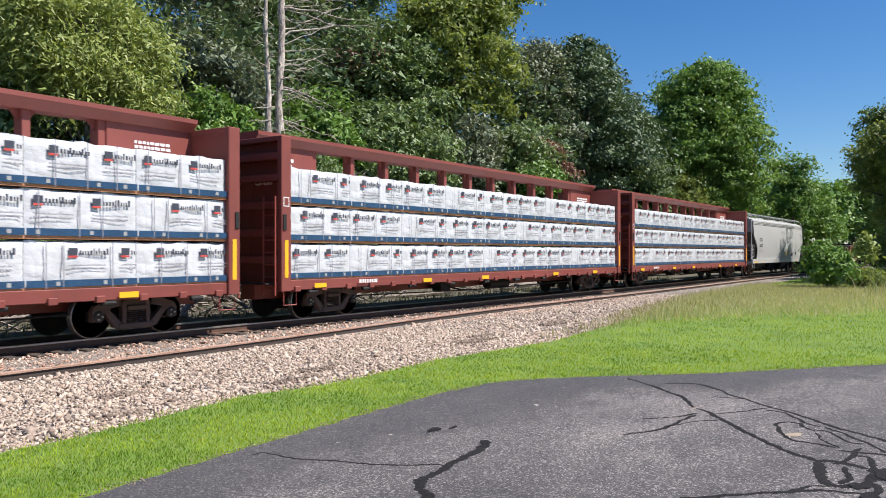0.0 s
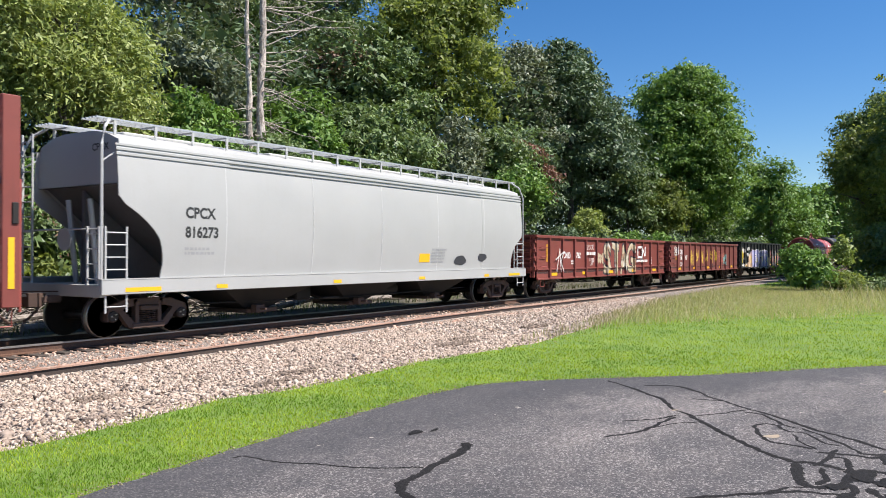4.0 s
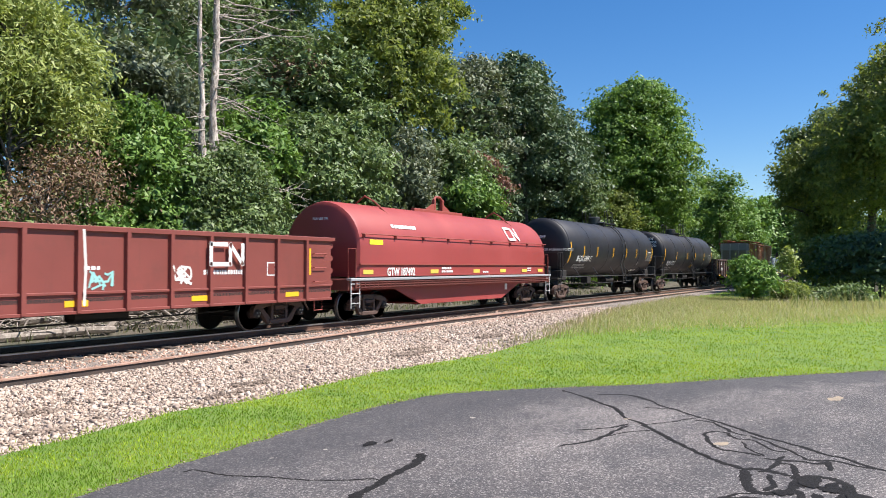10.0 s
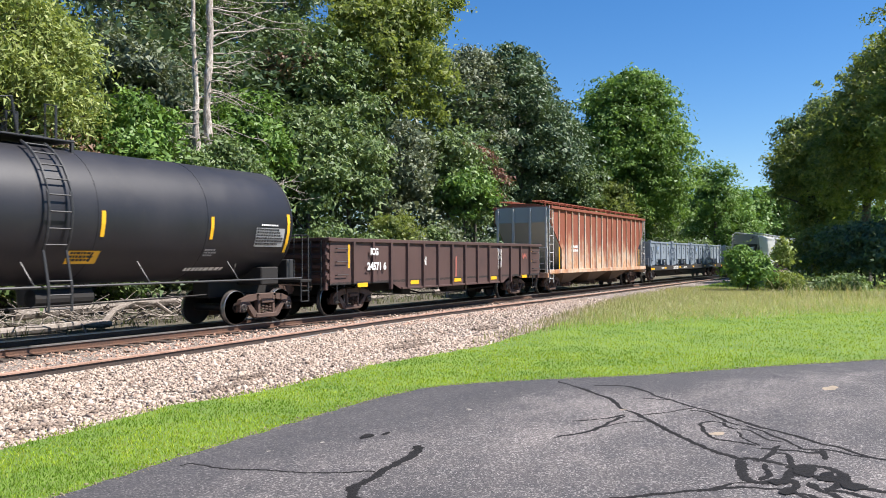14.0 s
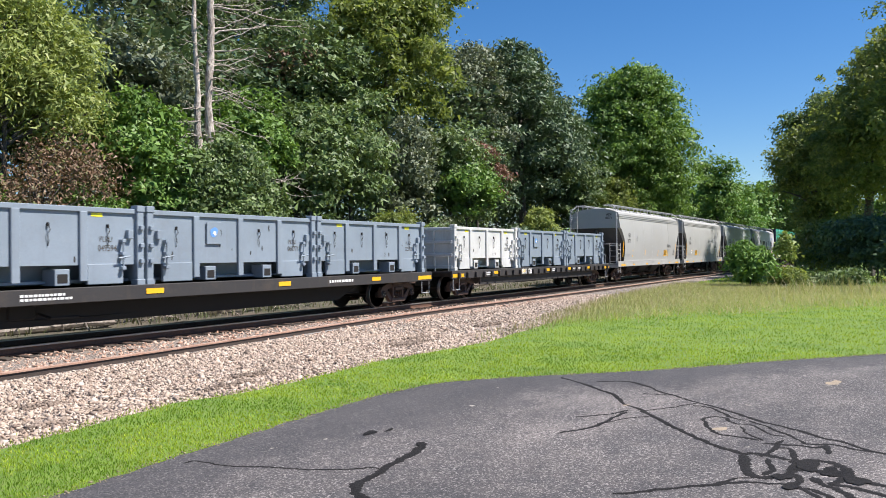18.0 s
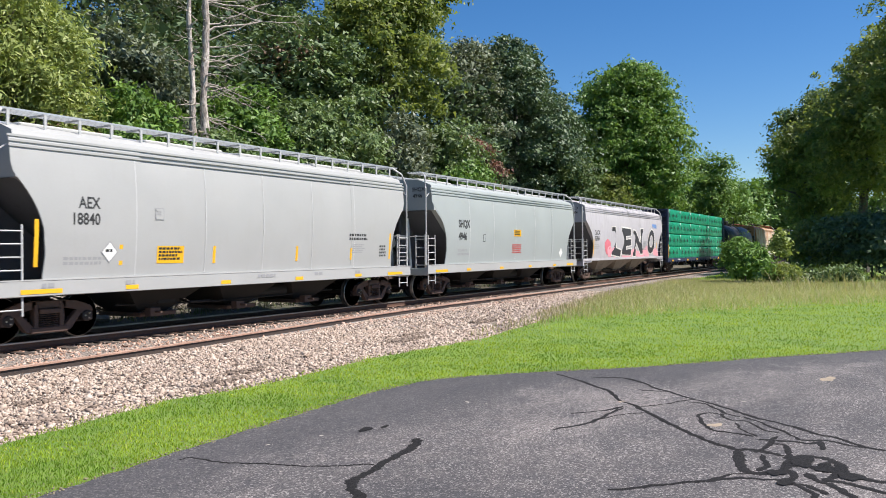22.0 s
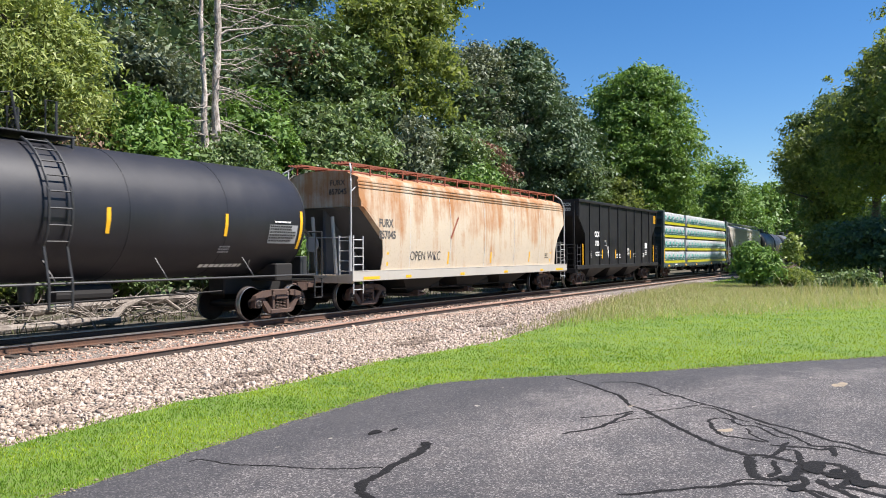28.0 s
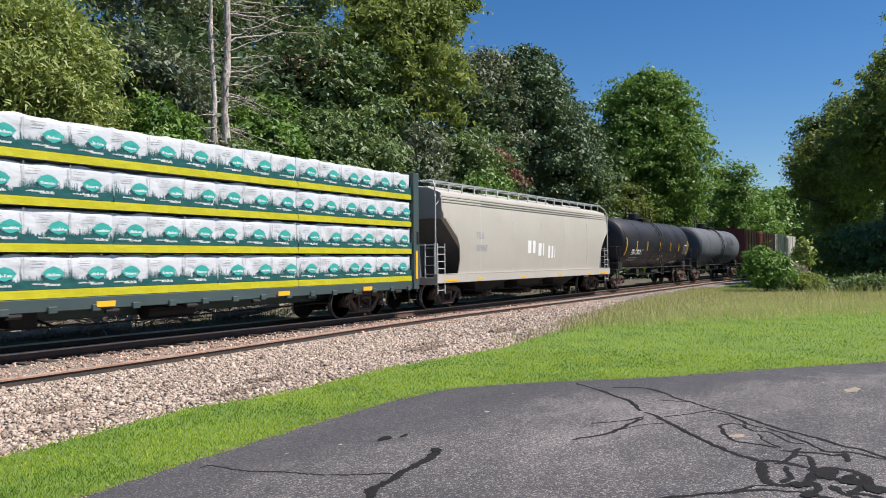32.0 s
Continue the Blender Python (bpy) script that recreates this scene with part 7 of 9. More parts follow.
M_ASPHALT = asphalt_mat()
M_TAR = ground_mat("crack_sealer", (0.007, 0.0065, 0.007), (0.013, 0.012, 0.012), (0.024, 0.022, 0.021), 3.0, 0.9, 50, 0.3)
M_TAR.node_tree.nodes["Principled BSDF"].inputs["Specular IOR Level"].default_value = 0.2

LOT = [(-40, 5.2), (0, 5.45), (3.67, 5.51), (5.25, 5.65), (7.25, 5.77), (8.5, 5.80), (9.4, 5.72), (9.96, 5.46), (10.6, 4.92), (11.2, 4.32), (12.13, 3.36), (13.5, 2.28), (14.4, 1.55), (15.87, 0.23), (24, -7.2), (24, -40), (-40, -40)]
BALLAST_EDGE = [(-60, 7.3), (0, 7.4), (4.67, 7.55), (6.2, 7.80), (7.1, 7.95), (7.9, 7.75), (8.9, 7.68), (10.4, 7.80), (11.4, 7.92), (13.1, 7.70), (14.9, 7.58), (18.9, 7.98), (25.0, 9.0), (33.7, 10.3), (46.0, 10.9), (60, 11.2), (700, 12.5)]


def edge_y(x):
    return float(np.interp(x, [p[0] for p in BALLAST_EDGE], [p[1] for p in BALLAST_EDGE]))


def roughen(pts, step, amp, seed):
    """Breaks a line of points into short, slightly ragged steps."""
    rng, out = random.Random(seed), []
    for a, b in zip(pts, pts[1:]):
        n = max(1, min(60, int(math.dist(a, b) / step)))
        for k in range(n):
            t = k / n
            j = amp if k else amp * 0.4
            out.append((a[0] + (b[0] - a[0]) * t + rng.uniform(-j, j), a[1] + (b[1] - a[1]) * t + rng.uniform(-j, j)))
    return out + [pts[-1]]


def poly_slab(name, pts, z0, z1, mat_, **tags):
    bm = bmesh.new()
    top = [bm.verts.new((p[0], p[1], z1)) for p in pts]
    f = bm.faces.new(top)
    bmesh.ops.triangulate(bm, faces=[f])
    low = [bm.verts.new((p[0], p[1], z0)) for p in pts]
    for i in range(len(pts)):
        j = (i + 1) % len(pts)
        bm.faces.new((top[i], low[i], low[j], top[j]))
    me = bpy.data.meshes.new(name)
    bm.to_mesh(me)
    bm.free()
    me.materials.append(mat_)
    return tagged(new(name, me), **tags)


_g = Geo()
_xs = [-700, -200, -60, -20, 0, 20, 40, 60, 90, 130, 200, 400, 900, 1500]
_ys = [-900, -300, -100, -30, 0, 5, 7, 9, 11, 13, 15, 17, 18.5, 20, 21.5, 23, 25, 28, 34, 45, 80, 200, 900]
def _rise(x, y):
    return -0.32 + 0.5 * max(0.0, min(1.0, (y - 19) / 6)) + 1.2 * max(0.0, min(1.0, (y - 25) / 30))
_g.grid([[(x, y, _rise(x, y)) for y in _ys] for x in _xs])
tagged(part("ground", _g, M_DIRT), "earth ground with patchy grass beyond the track", kind="structure")
_g = Geo()
_xs = [-60 + 4 * k for k in range(41)] + [110, 130, 160, 220, 300, 500, 700]
_g.grid([[(x, edge_y(x) + (y - 7) / 12 * (19 - edge_y(x)), z) for y, z in ((7, -0.30), (7.02, -0.10), (9, -0.13), (11, -0.18), (13, -0.21), (15, -0.21), (18, -0.21), (18.6, -0.26), (19, -0.36))] for x in _xs])
tagged(part("ballast_bed", _g, M_BALLAST), "pale pinkish crushed-stone ballast bed beside the track", kind="structure")
_lawn = roughen([(-60, 7.35)] + BALLAST_EDGE[1:-1], 0.35, 0.05, 3) + [(110, 11.5), (140, 5), (140, -60), (-60, -60)]
poly_slab("lawn", _lawn, -0.3, -0.05, M_SOIL, label="mown green lawn between the gravel and the asphalt", kind="structure")
_lot = poly_slab("asphalt_lot", roughen(LOT[:-3], 0.12, 0.030, 4) + LOT[-3:], -0.3, 0.0, M_ASPHALT, label="worn grey asphalt lot with sealed cracks", kind="structure")


def tar_line(pts, width, seed, name="sealed_crack"):
    """A wandering band of crack sealer, slightly proud of the asphalt."""
    rng = random.Random(seed)
    fine = []
    for k, (a, b) in enumerate(zip(pts, pts[1:])):
        n = max(2, int(math.dist(a, b) / 0.06))
        fine += [(a[0] + (b[0] - a[0]) * t / n, a[1] + (b[1] - a[1]) * t / n) for t in range(n)]
    fine.append(pts[-1])
    g, rows = Geo(), []
    w, off = width, 0.0
    for i, p in enumerate(fine):
        a, b = fine[max(0, i - 1)], fine[min(len(fine) - 1, i + 1)]
        d = Vector((b[0] - a[0], b[1] - a[1])).normalized()
        n = Vector((-d.y, d.x))
        w = 0.82 * w + 0.18 * width * rng.uniform(0.3, 1.8)
        off = 0.8 * off + rng.uniform(-0.012, 0.012)
        c = Vector(p) + n * off
        e = min(1.0, i / 2 + 0.25, (len(fine) - 1 - i) / 2 + 0.25)
        l, r = c + n * w / 2 * e * rng.uniform(0.78, 1.22), c - n * w / 2 * e * rng.uniform(0.78, 1.22)
        rows.append([(l.x, l.y, 0.0005), (c.x, c.y, 0.005), (r.x, r.y, 0.0005)])
    g.grid(rows)
    return tagged(part(name, g, M_TAR, _lot, "", True))


def smooth_way(pts, closed=False):
    """Rounds a coarse way into short steps."""
    out, n = [], len(pts)
    for i in range(n - 1):
        p0, p1, p2, p3 = pts[max(0, i - 1)], pts[i], pts[i + 1], pts[min(n - 1, i + 2)]
        for k in range(4):
            t = k / 4
            out.append(tuple(0.5 * (2 * b_ + (c_ - a_) * t + (2 * a_ - 5 * b_ + 4 * c_ - d_) * t * t + (3 * b_ - a_ - 3 * c_ + d_) * t ** 3) for a_, b_, c_, d_ in zip(p0, p1, p2, p3)))
    return out + [pts[-1]]


# sealed cracks and the tangle where several of them meet
tar_line(smooth_way([(10.90, 4.31), (10.62, 3.97), (10.13, 3.48), (9.81, 3.18), (9.28, 2.88), (9.08, 2.65), (8.79, 2.44), (8.58, 2.27), (8.28, 2.05), (7.97, 1.81), (7.71, 1.56), (7.56, 1.37), (7.47, 1.24)]), 0.062, 1)
tar_line(smooth_way([(10.74, 3.72), (10.90, 3.50), (10.91, 3.26), (10.64, 2.95), (10.34, 2.76), (10.17, 2.54), (9.93, 2.32), (9.77, 2.15), (9.55, 1.88), (9.26, 1.59), (8.94, 1.31), (8.84, 1.13), (8.66, 0.90), (8.46, 0.71), (8.34, 0.53), (8.20, 0.39), (8.07, 0.27), (8.02, 0.10)]), 0.055, 2)
tar_line(smooth_way([(9.56, 2.16), (9.52, 1.94), (9.08, 1.67), (8.95, 1.48)]), 0.035, 3)
tar_line(smooth_way([(10.10, 2.88), (10.13, 2.64), (10.15, 2.50)]), 0.03, 4)
tar_line(smooth_way([(9.77, 2.15), (9.42, 2.29), (9.07, 2.52), (9.05, 2.64)]), 0.022, 5)
tar_line(smooth_way([(8.31, 3.12), (8.50, 2.95), (8.70, 2.83), (8.96, 2.74)]), 0.045, 6)
tar_line(smooth_way([(7.49, 3.01), (7.73, 2.89), (8.00, 2.78), (8.46, 2.75), (8.86, 2.72)]), 0.05, 7)
tar_line(smooth_way([(8.00, 2.78), (8.44, 2.65), (8.70, 2.42)]), 0.022, 8)
tar_line(smooth_way([(8.99, 1.65), (9.00, 1.82), (8.76, 1.85), (8.44, 1.74), (8.18, 1.61), (8.16, 1.40), (8.07, 1.21)]), 0.05, 9)
tar_line(smooth_way([(9.01, 1.69), (8.75, 1.55), (8.77, 1.39), (8.42, 1.16), (8.38, 1.02)]), 0.035, 10)
tar_line(smooth_way([(8.63, 1.48), (8.31, 1.37), (8.08, 1.18)]), 0.028, 11)
tar_line(smooth_way([(8.96, 1.45), (8.70, 1.22), (8.40, 0.98), (8.15, 0.85), (8.13, 0.75), (8.19, 0.59), (8.08, 0.38), (8.05, 0.14)]), 0.05, 12)
tar_line(smooth_way([(8.17, 1.02), (7.85, 1.05), (7.53, 1.08), (7.44, 1.14)]), 0.05, 13)
tar_line(smooth_way([(7.45, 1.24), (7.52, 1.20), (7.50, 1.01), (7.43, 0.87)]), 0.085, 14)
tar_line(smooth_way([(7.45, 1.24), (7.11, 1.19), (6.87, 1.12), (6.76, 1.01), (6.76, 0.91)]), 0.075, 15)
tar_line(smooth_way([(7.84, 1.03), (7.85, 0.91), (7.59, 0.85), (7.33, 0.85)]), 0.055, 16)
tar_line(smooth_way([(7.96, 1.17), (8.01, 0.93), (7.99, 0.74), (8.12, 0.64), (7.78, 0.60)]), 0.055, 17)
tar_line(smooth_way([(7.37, 0.86), (7.49, 0.74), (7.50, 0.61), (7.40, 0.48), (7.20, 0.42), (7.08, 0.50), (7.13, 0.62), (7.20, 0.71), (7.11, 0.81)]), 0.095, 18)
tar_line(smooth_way([(7.39, 1.06), (7.06, 0.97), (6.82, 1.00)]), 0.06, 19)
tar_line(smooth_way([(6.73, 1.03), (6.88, 0.89), (7.04, 0.82), (7.43, 0.86)]), 0.07, 20)
tar_line(smooth_way([(5.79, 1.89), (5.94, 1.74), (6.11, 1.58), (6.30, 1.37), (6.50, 1.16), (6.61, 0.93), (6.62, 0.77), (6.49, 0.64), (6.25, 0.53)]), 0.055, 21)
tar_line(smooth_way([(6.39, 1.31), (6.62, 1.18), (6.73, 1.03)]), 0.03, 22)
tar_line(smooth_way([(7.15, 0.44), (7.01, 0.30), (6.92, 0.09)]), 0.09, 23)
tar_line(smooth_way([(7.05, 0.45), (6.79, 0.52), (6.78, 0.40), (6.75, 0.29), (6.61, 0.07)]), 0.075, 24)
tar_line(smooth_way([(6.99, 0.82), (6.82, 0.72), (6.61, 0.73), (6.57, 0.61), (6.40, 0.47)]), 0.07, 25)
tar_line(smooth_way([(6.95, 0.65), (6.76, 0.57), (6.64, 0.43), (6.33, 0.27)]), 0.07, 26)
tar_line(smooth_way([(6.49, 3.96), (6.20, 3.85), (5.95, 3.81), (5.73, 3.81), (5.42, 3.74), (5.20, 3.73), (5.00, 3.65), (4.82, 3.45), (4.62, 3.24)]), 0.085, 27)
tar_line(smooth_way([(4.94, 5.41), (5.04, 5.34), (5.04, 5.01), (5.13, 4.77), (5.21, 4.54), (5.27, 4.35), (5.40, 4.10), (5.54, 3.91), (5.59, 3.82)]), 0.03, 28)
for _k, (_x, _y, _a, _b) in enumerate(((6.64, 4.65, 0.13, 0.05), (6.84, 4.55, 0.07, 0.03), (6.47, 3.95, 0.07, 0.06), (7.31, 0.72, 0.17, 0.11), (7.17, 0.54, 0.13, 0.08), (6.84, 0.86, 0.10, 0.07), (6.98, 0.35, 0.14, 0.08), (6.59, 0.77, 0.09, 0.06))):
    _p, _f = blob(_x, _y, _a, _b, 18, 0.22, _k)
    part("sealer_patch", Geo().add([(q[0], q[1], 0.0058 + 0.0004 * _k) for q in _p], _f), M_TAR, _lot)
M_BARE = ground_mat("worn_tan_patch", (0.33, 0.26, 0.18), (0.24, 0.20, 0.15), (0.4, 0.33, 0.24), 8.0, 0.95, 60)
for _k, (_x, _y, _a, _b) in enumerate(((12.04, 0.86, 0.20, 0.09), (8.41, 1.63, 0.10, 0.06), (9.22, 2.84, 0.05, 0.03))):
    _p, _f = blob(_x, _y, _a, _b, 14, 0.25, _k + 9)
    part("worn_patch", Geo().add([(q[0], q[1], 0.004) for q in _p], _f), M_BARE, _lot)


SILT = ((9.64, 9.0, 0.55, 0.17), (14.5, 9.15, 0.75, 0.28), (8.64, 8.5, 0.45, 0.13), (15.6, 9.6, 0.5, 0.2), (6.4, 9.6, 0.4, 0.14), (19.5, 9.7, 0.7, 0.22), (5.6, 8.3, 0.3, 0.12))


# ---- track ----
RAIL = [(-0.070, -0.172), (-0.070, -0.160), (-0.012, -0.140), (-0.010, -0.050), (-0.036, -0.036), (-0.036, -0.006), (-0.028, 0.0),
        (0.028, 0.0), (0.036, -0.006), (0.036, -0.036), (0.010, -0.050), (0.012, -0.140), (0.070, -0.160), (0.070, -0.172)]


def rail_sweep(pts, z, mats):
    g, rows = Geo(), []
    for i, p in enumerate(pts):
        a, b = pts[max(0, i - 1)], pts[min(len(pts) - 1, i + 1)]
        d = Vector((b[0] - a[0], b[1] - a[1])).normalized()
        n = Vector((-d.y, d.x))
        rows.append([(p[0] + n.x * q[0], p[1] + n.y * q[0], z + q[1]) for q in RAIL])
    g.grid(rows, 0, True)
    m = {0: 2, 1: 2, 4: 1, 5: 1, 6: 1, 7: 1, 8: 1, 11: 2, 12: 2, 13: 2}
    g.m = [m.get(k % len(RAIL), 0) for k in range(len(g.f))]
    return g.mesh("rail", mats)


track = tagged(new("railway_track"), "steel rails on dark wooden ties in ballast", "railway track", kind="structure")
for _s in (-1, 1):
    _r = part("rail", rail_sweep([(x, TRACK_Y + _s * 0.7525) for x in (-80, 0, 40, 80, 160, 400, 720)], 0.0, [M_RUSTRAIL, M_RAILHEAD, M_RUSTRAIL]), None, track)
_tie = Geo().box(-0.115, 0.115, -1.30, 1.30, -0.36, -0.172, 0.012).mesh("tie", M_TIE)
_plate = Geo().box(-0.10, 0.10, -0.16, 0.16, -0.176, -0.165, 0.004).mesh("tie_plate", M_RUSTRAIL)
for _k in range(150):
    _t = part("tie", _tie, None, track)
    _t.matrix_local = pose(2 + 0.5 * _k + random.uniform(-0.03, 0.03), TRACK_Y + random.uniform(-0.05, 0.05), random.uniform(-0.012, 0.004), 0, 0, random.uniform(-1.2, 1.2))
    if _k < 70:
        for _s in (-1, 1):
            part("tie_plate", _plate, None, _t).location = (0, _s * 0.7525, 0)
_g = Geo()
for _k in range(1200):
    _x = 77 + 0.5 * _k if _k < 1000 else 1.5 - 0.5 * (_k - 1000)
    _g.box(_x - 0.115, _x + 0.115, TRACK_Y - 1.3, TRACK_Y + 1.3, -0.36, -0.172)
tagged(part("far_ties", _g, M_TIE, track), kind="stuff")
# a loose length of rail lies along the shoulder
_way = [(-70, 12.1), (-30, 12.2), (0, 12.4), (7.8, 12.52), (11.4, 12.7), (15.1, 12.98), (18, 13.35), (21.2, 13.6), (28, 13.58), (35.4, 13.52), (46, 13.6), (58, 13.68), (90, 13.75), (140, 13.8)]
_fine = [(x, float(np.interp(x, [p[0] for p in _way], [p[1] for p in _way]))) for x in [-70 + 1.5 * k for k in range(141)]]
_fine = [(p[0], sum(_fine[max(0, min(len(_fine) - 1, i + d))][1] for d in range(-3, 4)) / 7) for i, p in enumerate(_fine)]
tagged(part("loose_rail", rail_sweep(_fine, -0.045, [M_RAILDARK, M_RAILTOP, M_RAILFOOT]), None), "rust-brown spare rail lying on the ballast shoulder", "rail")


# ---- gravel stones and grass ----
def island_mat(name, cols, rough=0.85, translucent=0.0, tint=None, bumpy=False):
    """Each loose piece takes its own shade out of a row of colours."""
    m, nt, b = base_mat(name, rough)
    geo = nt.nodes.new("ShaderNodeNewGeometry")
    r = nt.nodes.new("ShaderNodeValToRGB")
    r.color_ramp.interpolation = "LINEAR"
    els = r.color_ramp.elements
    while len(els) < len(cols):
        els.new(0.5)
    for k, c in enumerate(cols):
        els[k].position, els[k].color = k / (len(cols) - 1), (*c, 1)
    nt.links.new(geo.outputs["Random Per Island"], r.inputs[0])
    col = r.outputs[0]
    if tint:
        v = coords(nt)
        col = mix(nt, math_node(nt, "MULTIPLY", ramp(nt, noise_tex(nt, v, tint[1], 4, 0.7), tint[2], tint[3]), tint[4]), col, tint[0])
    nt.links.new(col, b.inputs["Base Color"])
    if translucent:
        t = nt.nodes.new("ShaderNodeBsdfTranslucent")
        lit = mix(nt, 1.0, col, (1.0, 1.0, 0.55), "MULTIPLY")
        nt.links.new(lit, t.inputs[0])
        mx = nt.nodes.new("ShaderNodeMixShader")
        mx.inputs[0].default_value = translucent
        nt.links.new(b.outputs[0], mx.inputs[1])
        nt.links.new(t.outputs[0], mx.inputs[2])
        nt.links.new(mx.outputs[0], nt.nodes["Material Output"].inputs[0])
    return m


def mesh_from_arrays(name, verts, faces, mat_):
    """A mesh out of numpy arrays, all faces with equally many corners."""
    me = bpy.data.meshes.new(name)
    n, k = faces.shape
    me.vertices.add(len(verts))
    me.vertices.foreach_set("co", verts.astype(np.float32).ravel())
    me.loops.add(n * k)
    me.loops.foreach_set("vertex_index", faces.astype(np.int32).ravel())
    me.polygons.add(n)
    me.polygons.foreach_set("loop_start", np.arange(0, n * k, k, dtype=np.int32))
    me.update(calc_edges=True)
    me.materials.append(mat_)
    return me


def inside(px, py, poly):
    res = np.zeros(len(px), bool)
    for (x0, y0), (x1, y1) in zip(poly, poly[1:] + poly[:1]):
        if y0 != y1:
            res ^= ((py < y0) != (py < y1)) & (px < (x1 - x0) * (py - y0) / (y1 - y0) + x0)
    return res


RNG = np.random.default_rng(7)
EX, EY = np.array([p[0] for p in BALLAST_EDGE], float), np.array([p[1] for p in BALLAST_EDGE], float)


def stones(n, xa, xb, ya, yb, size, zf, name):
    x, y = RNG.uniform(xa, xb, n), RNG.uniform(ya, yb, n)
    e = np.interp(x, EX, EY)
    keep = (y > e - 0.12 + RNG.normal(0, 0.12, n)) & (np.abs(y - np.interp(x, [p[0] for p in _fine], [p[1] for p in _fine])) > 0.06)
    x, y = x[keep], y[keep]
    n = len(x)
    z = zf(x, y) + RNG.uniform(-0.016, 0.014, n)
    base = np.array([(1, 0, 0), (-1, 0, 0), (0, 1, 0), (0, -1, 0), (0, 0, 1), (0, 0, -1)], float)
    big = (size * RNG.lognormal(-0.04, 0.30, n))[:, None, None]
    v = base[None] * big * RNG.uniform(0.55, 1.2, (n, 6, 1)) * np.array([1.15, 1.0, 0.62]) + RNG.normal(0, 0.28, (n, 6, 3)) * big
    a, tilt = RNG.uniform(0, 6.28, n), RNG.normal(0, 0.45, n)
    ct, st = np.cos(tilt)[:, None], np.sin(tilt)[:, None]
    v = np.stack([v[..., 0] * ct - v[..., 2] * st, v[..., 1], v[..., 0] * st + v[..., 2] * ct], -1)
    ca, sa = np.cos(a)[:, None], np.sin(a)[:, None]
    vx, vy = v[..., 0] * ca - v[..., 1] * sa, v[..., 0] * sa + v[..., 1] * ca
    v = np.stack([vx + x[:, None], vy + y[:, None], v[..., 2] + z[:, None]], -1).reshape(-1, 3)
    f = np.array([(0, 2, 4), (2, 1, 4), (1, 3, 4), (3, 0, 4), (2, 0, 5), (1, 2, 5), (3, 1, 5), (0, 3, 5)])
    f = (f[None] + 6 * np.arange(n)[:, None, None]).reshape(-1, 3)
    return mesh_from_arrays(name, v, f, M_STONE)


M_STONE = island_mat("crushed_stone", [(0.09, 0.066, 0.052), (0.41, 0.318, 0.245), (0.52, 0.418, 0.337), (0.31, 0.218, 0.16), (0.57, 0.473, 0.388), (0.20, 0.14, 0.105), (0.47, 0.38, 0.31)], 0.85, 0, ((0.24, 0.185, 0.14), 1.1, 0.56, 0.70, 0.6))
M_STONERUST = island_mat("rust_dusted_stone", [(0.26, 0.15, 0.10), (0.50, 0.30, 0.21), (0.60, 0.45, 0.36), (0.34, 0.19, 0.13)], 0.85)


def shoulder(x, y):
    t = np.clip((y - np.interp(x, EX, EY)) / (19 - np.interp(x, EX, EY)) * 12 + 7, 7, 19)
    return np.interp(t, [7, 9, 11, 13, 15, 18], [-0.10, -0.13, -0.18, -0.21, -0.21, -0.21])


for _n, _a, _b, _c, _d, _s in ((48000, 4.0, 17, 7.2, 12.9, 0.0305), (18000, 17, 36, 7.6, 13.9, 0.038), (2500, -4, 4, 7.2, 13, 0.06)):
    tagged(new("gravel_stones", stones(_n, _a, _b, _c, _d, _s, shoulder, "gravel_stones")), "loose pale crushed ballast stones", "gravel", kind="stuff")
_me = stones(12000, 5, 34, 12.6, 17.6, 0.034, shoulder, "gravel_stones")
_me.materials[0] = M_STONERUST
tagged(new("rusty_gravel", _me), "rust-stained ballast stones along the rails", "gravel", kind="stuff")

M_STONEDIRT = island_mat("dirt_coated_stone", [(0.10, 0.075, 0.058), (0.20, 0.15, 0.115), (0.27, 0.205, 0.16), (0.15, 0.11, 0.085)], 0.9)
for _x, _y, _a, _b in SILT:
    _me = stones(int(900 * _a * _b / 0.1), _x - _a, _x + _a, _y - _b, _y + _b, 0.027, lambda x, y: shoulder(x, y) + 0.028 - 0.05 * np.clip(((x - _x) / _a) ** 2 + ((y - _y) / _b) ** 2 + 0.35 * np.sin(9 * x + 5 * y) - 0.5, 0, 1), "dirty_gravel")
    _me.materials[0] = M_STONEDIRT
    tagged(new("dirty_gravel", _me), "dark dirty stones in the gravel", "gravel", kind="stuff")

LAWN_POLY = [(p[0], p[1]) for p in _lawn]
M_GRASS = island_mat("mown_grass", [(0.19, 0.285, 0.020), (0.30, 0.415, 0.028), (0.40, 0.51, 0.04), (0.315, 0.435, 0.03), (0.52, 0.51, 0.13)], 0.6, 0.45, ((0.09, 0.21, 0.026), 0.75, 0.47, 0.60, 0.7))
M_GRASS.node_tree.nodes["Principled BSDF"].inputs["Specular IOR Level"].default_value = 0.15
M_WEED = island_mat("tall_dry_grass", [(0.18, 0.24, 0.06), (0.36, 0.34, 0.16), (0.48, 0.39, 0.25), (0.30, 0.31, 0.12), (0.52, 0.42, 0.29)], 0.7, 0.35)


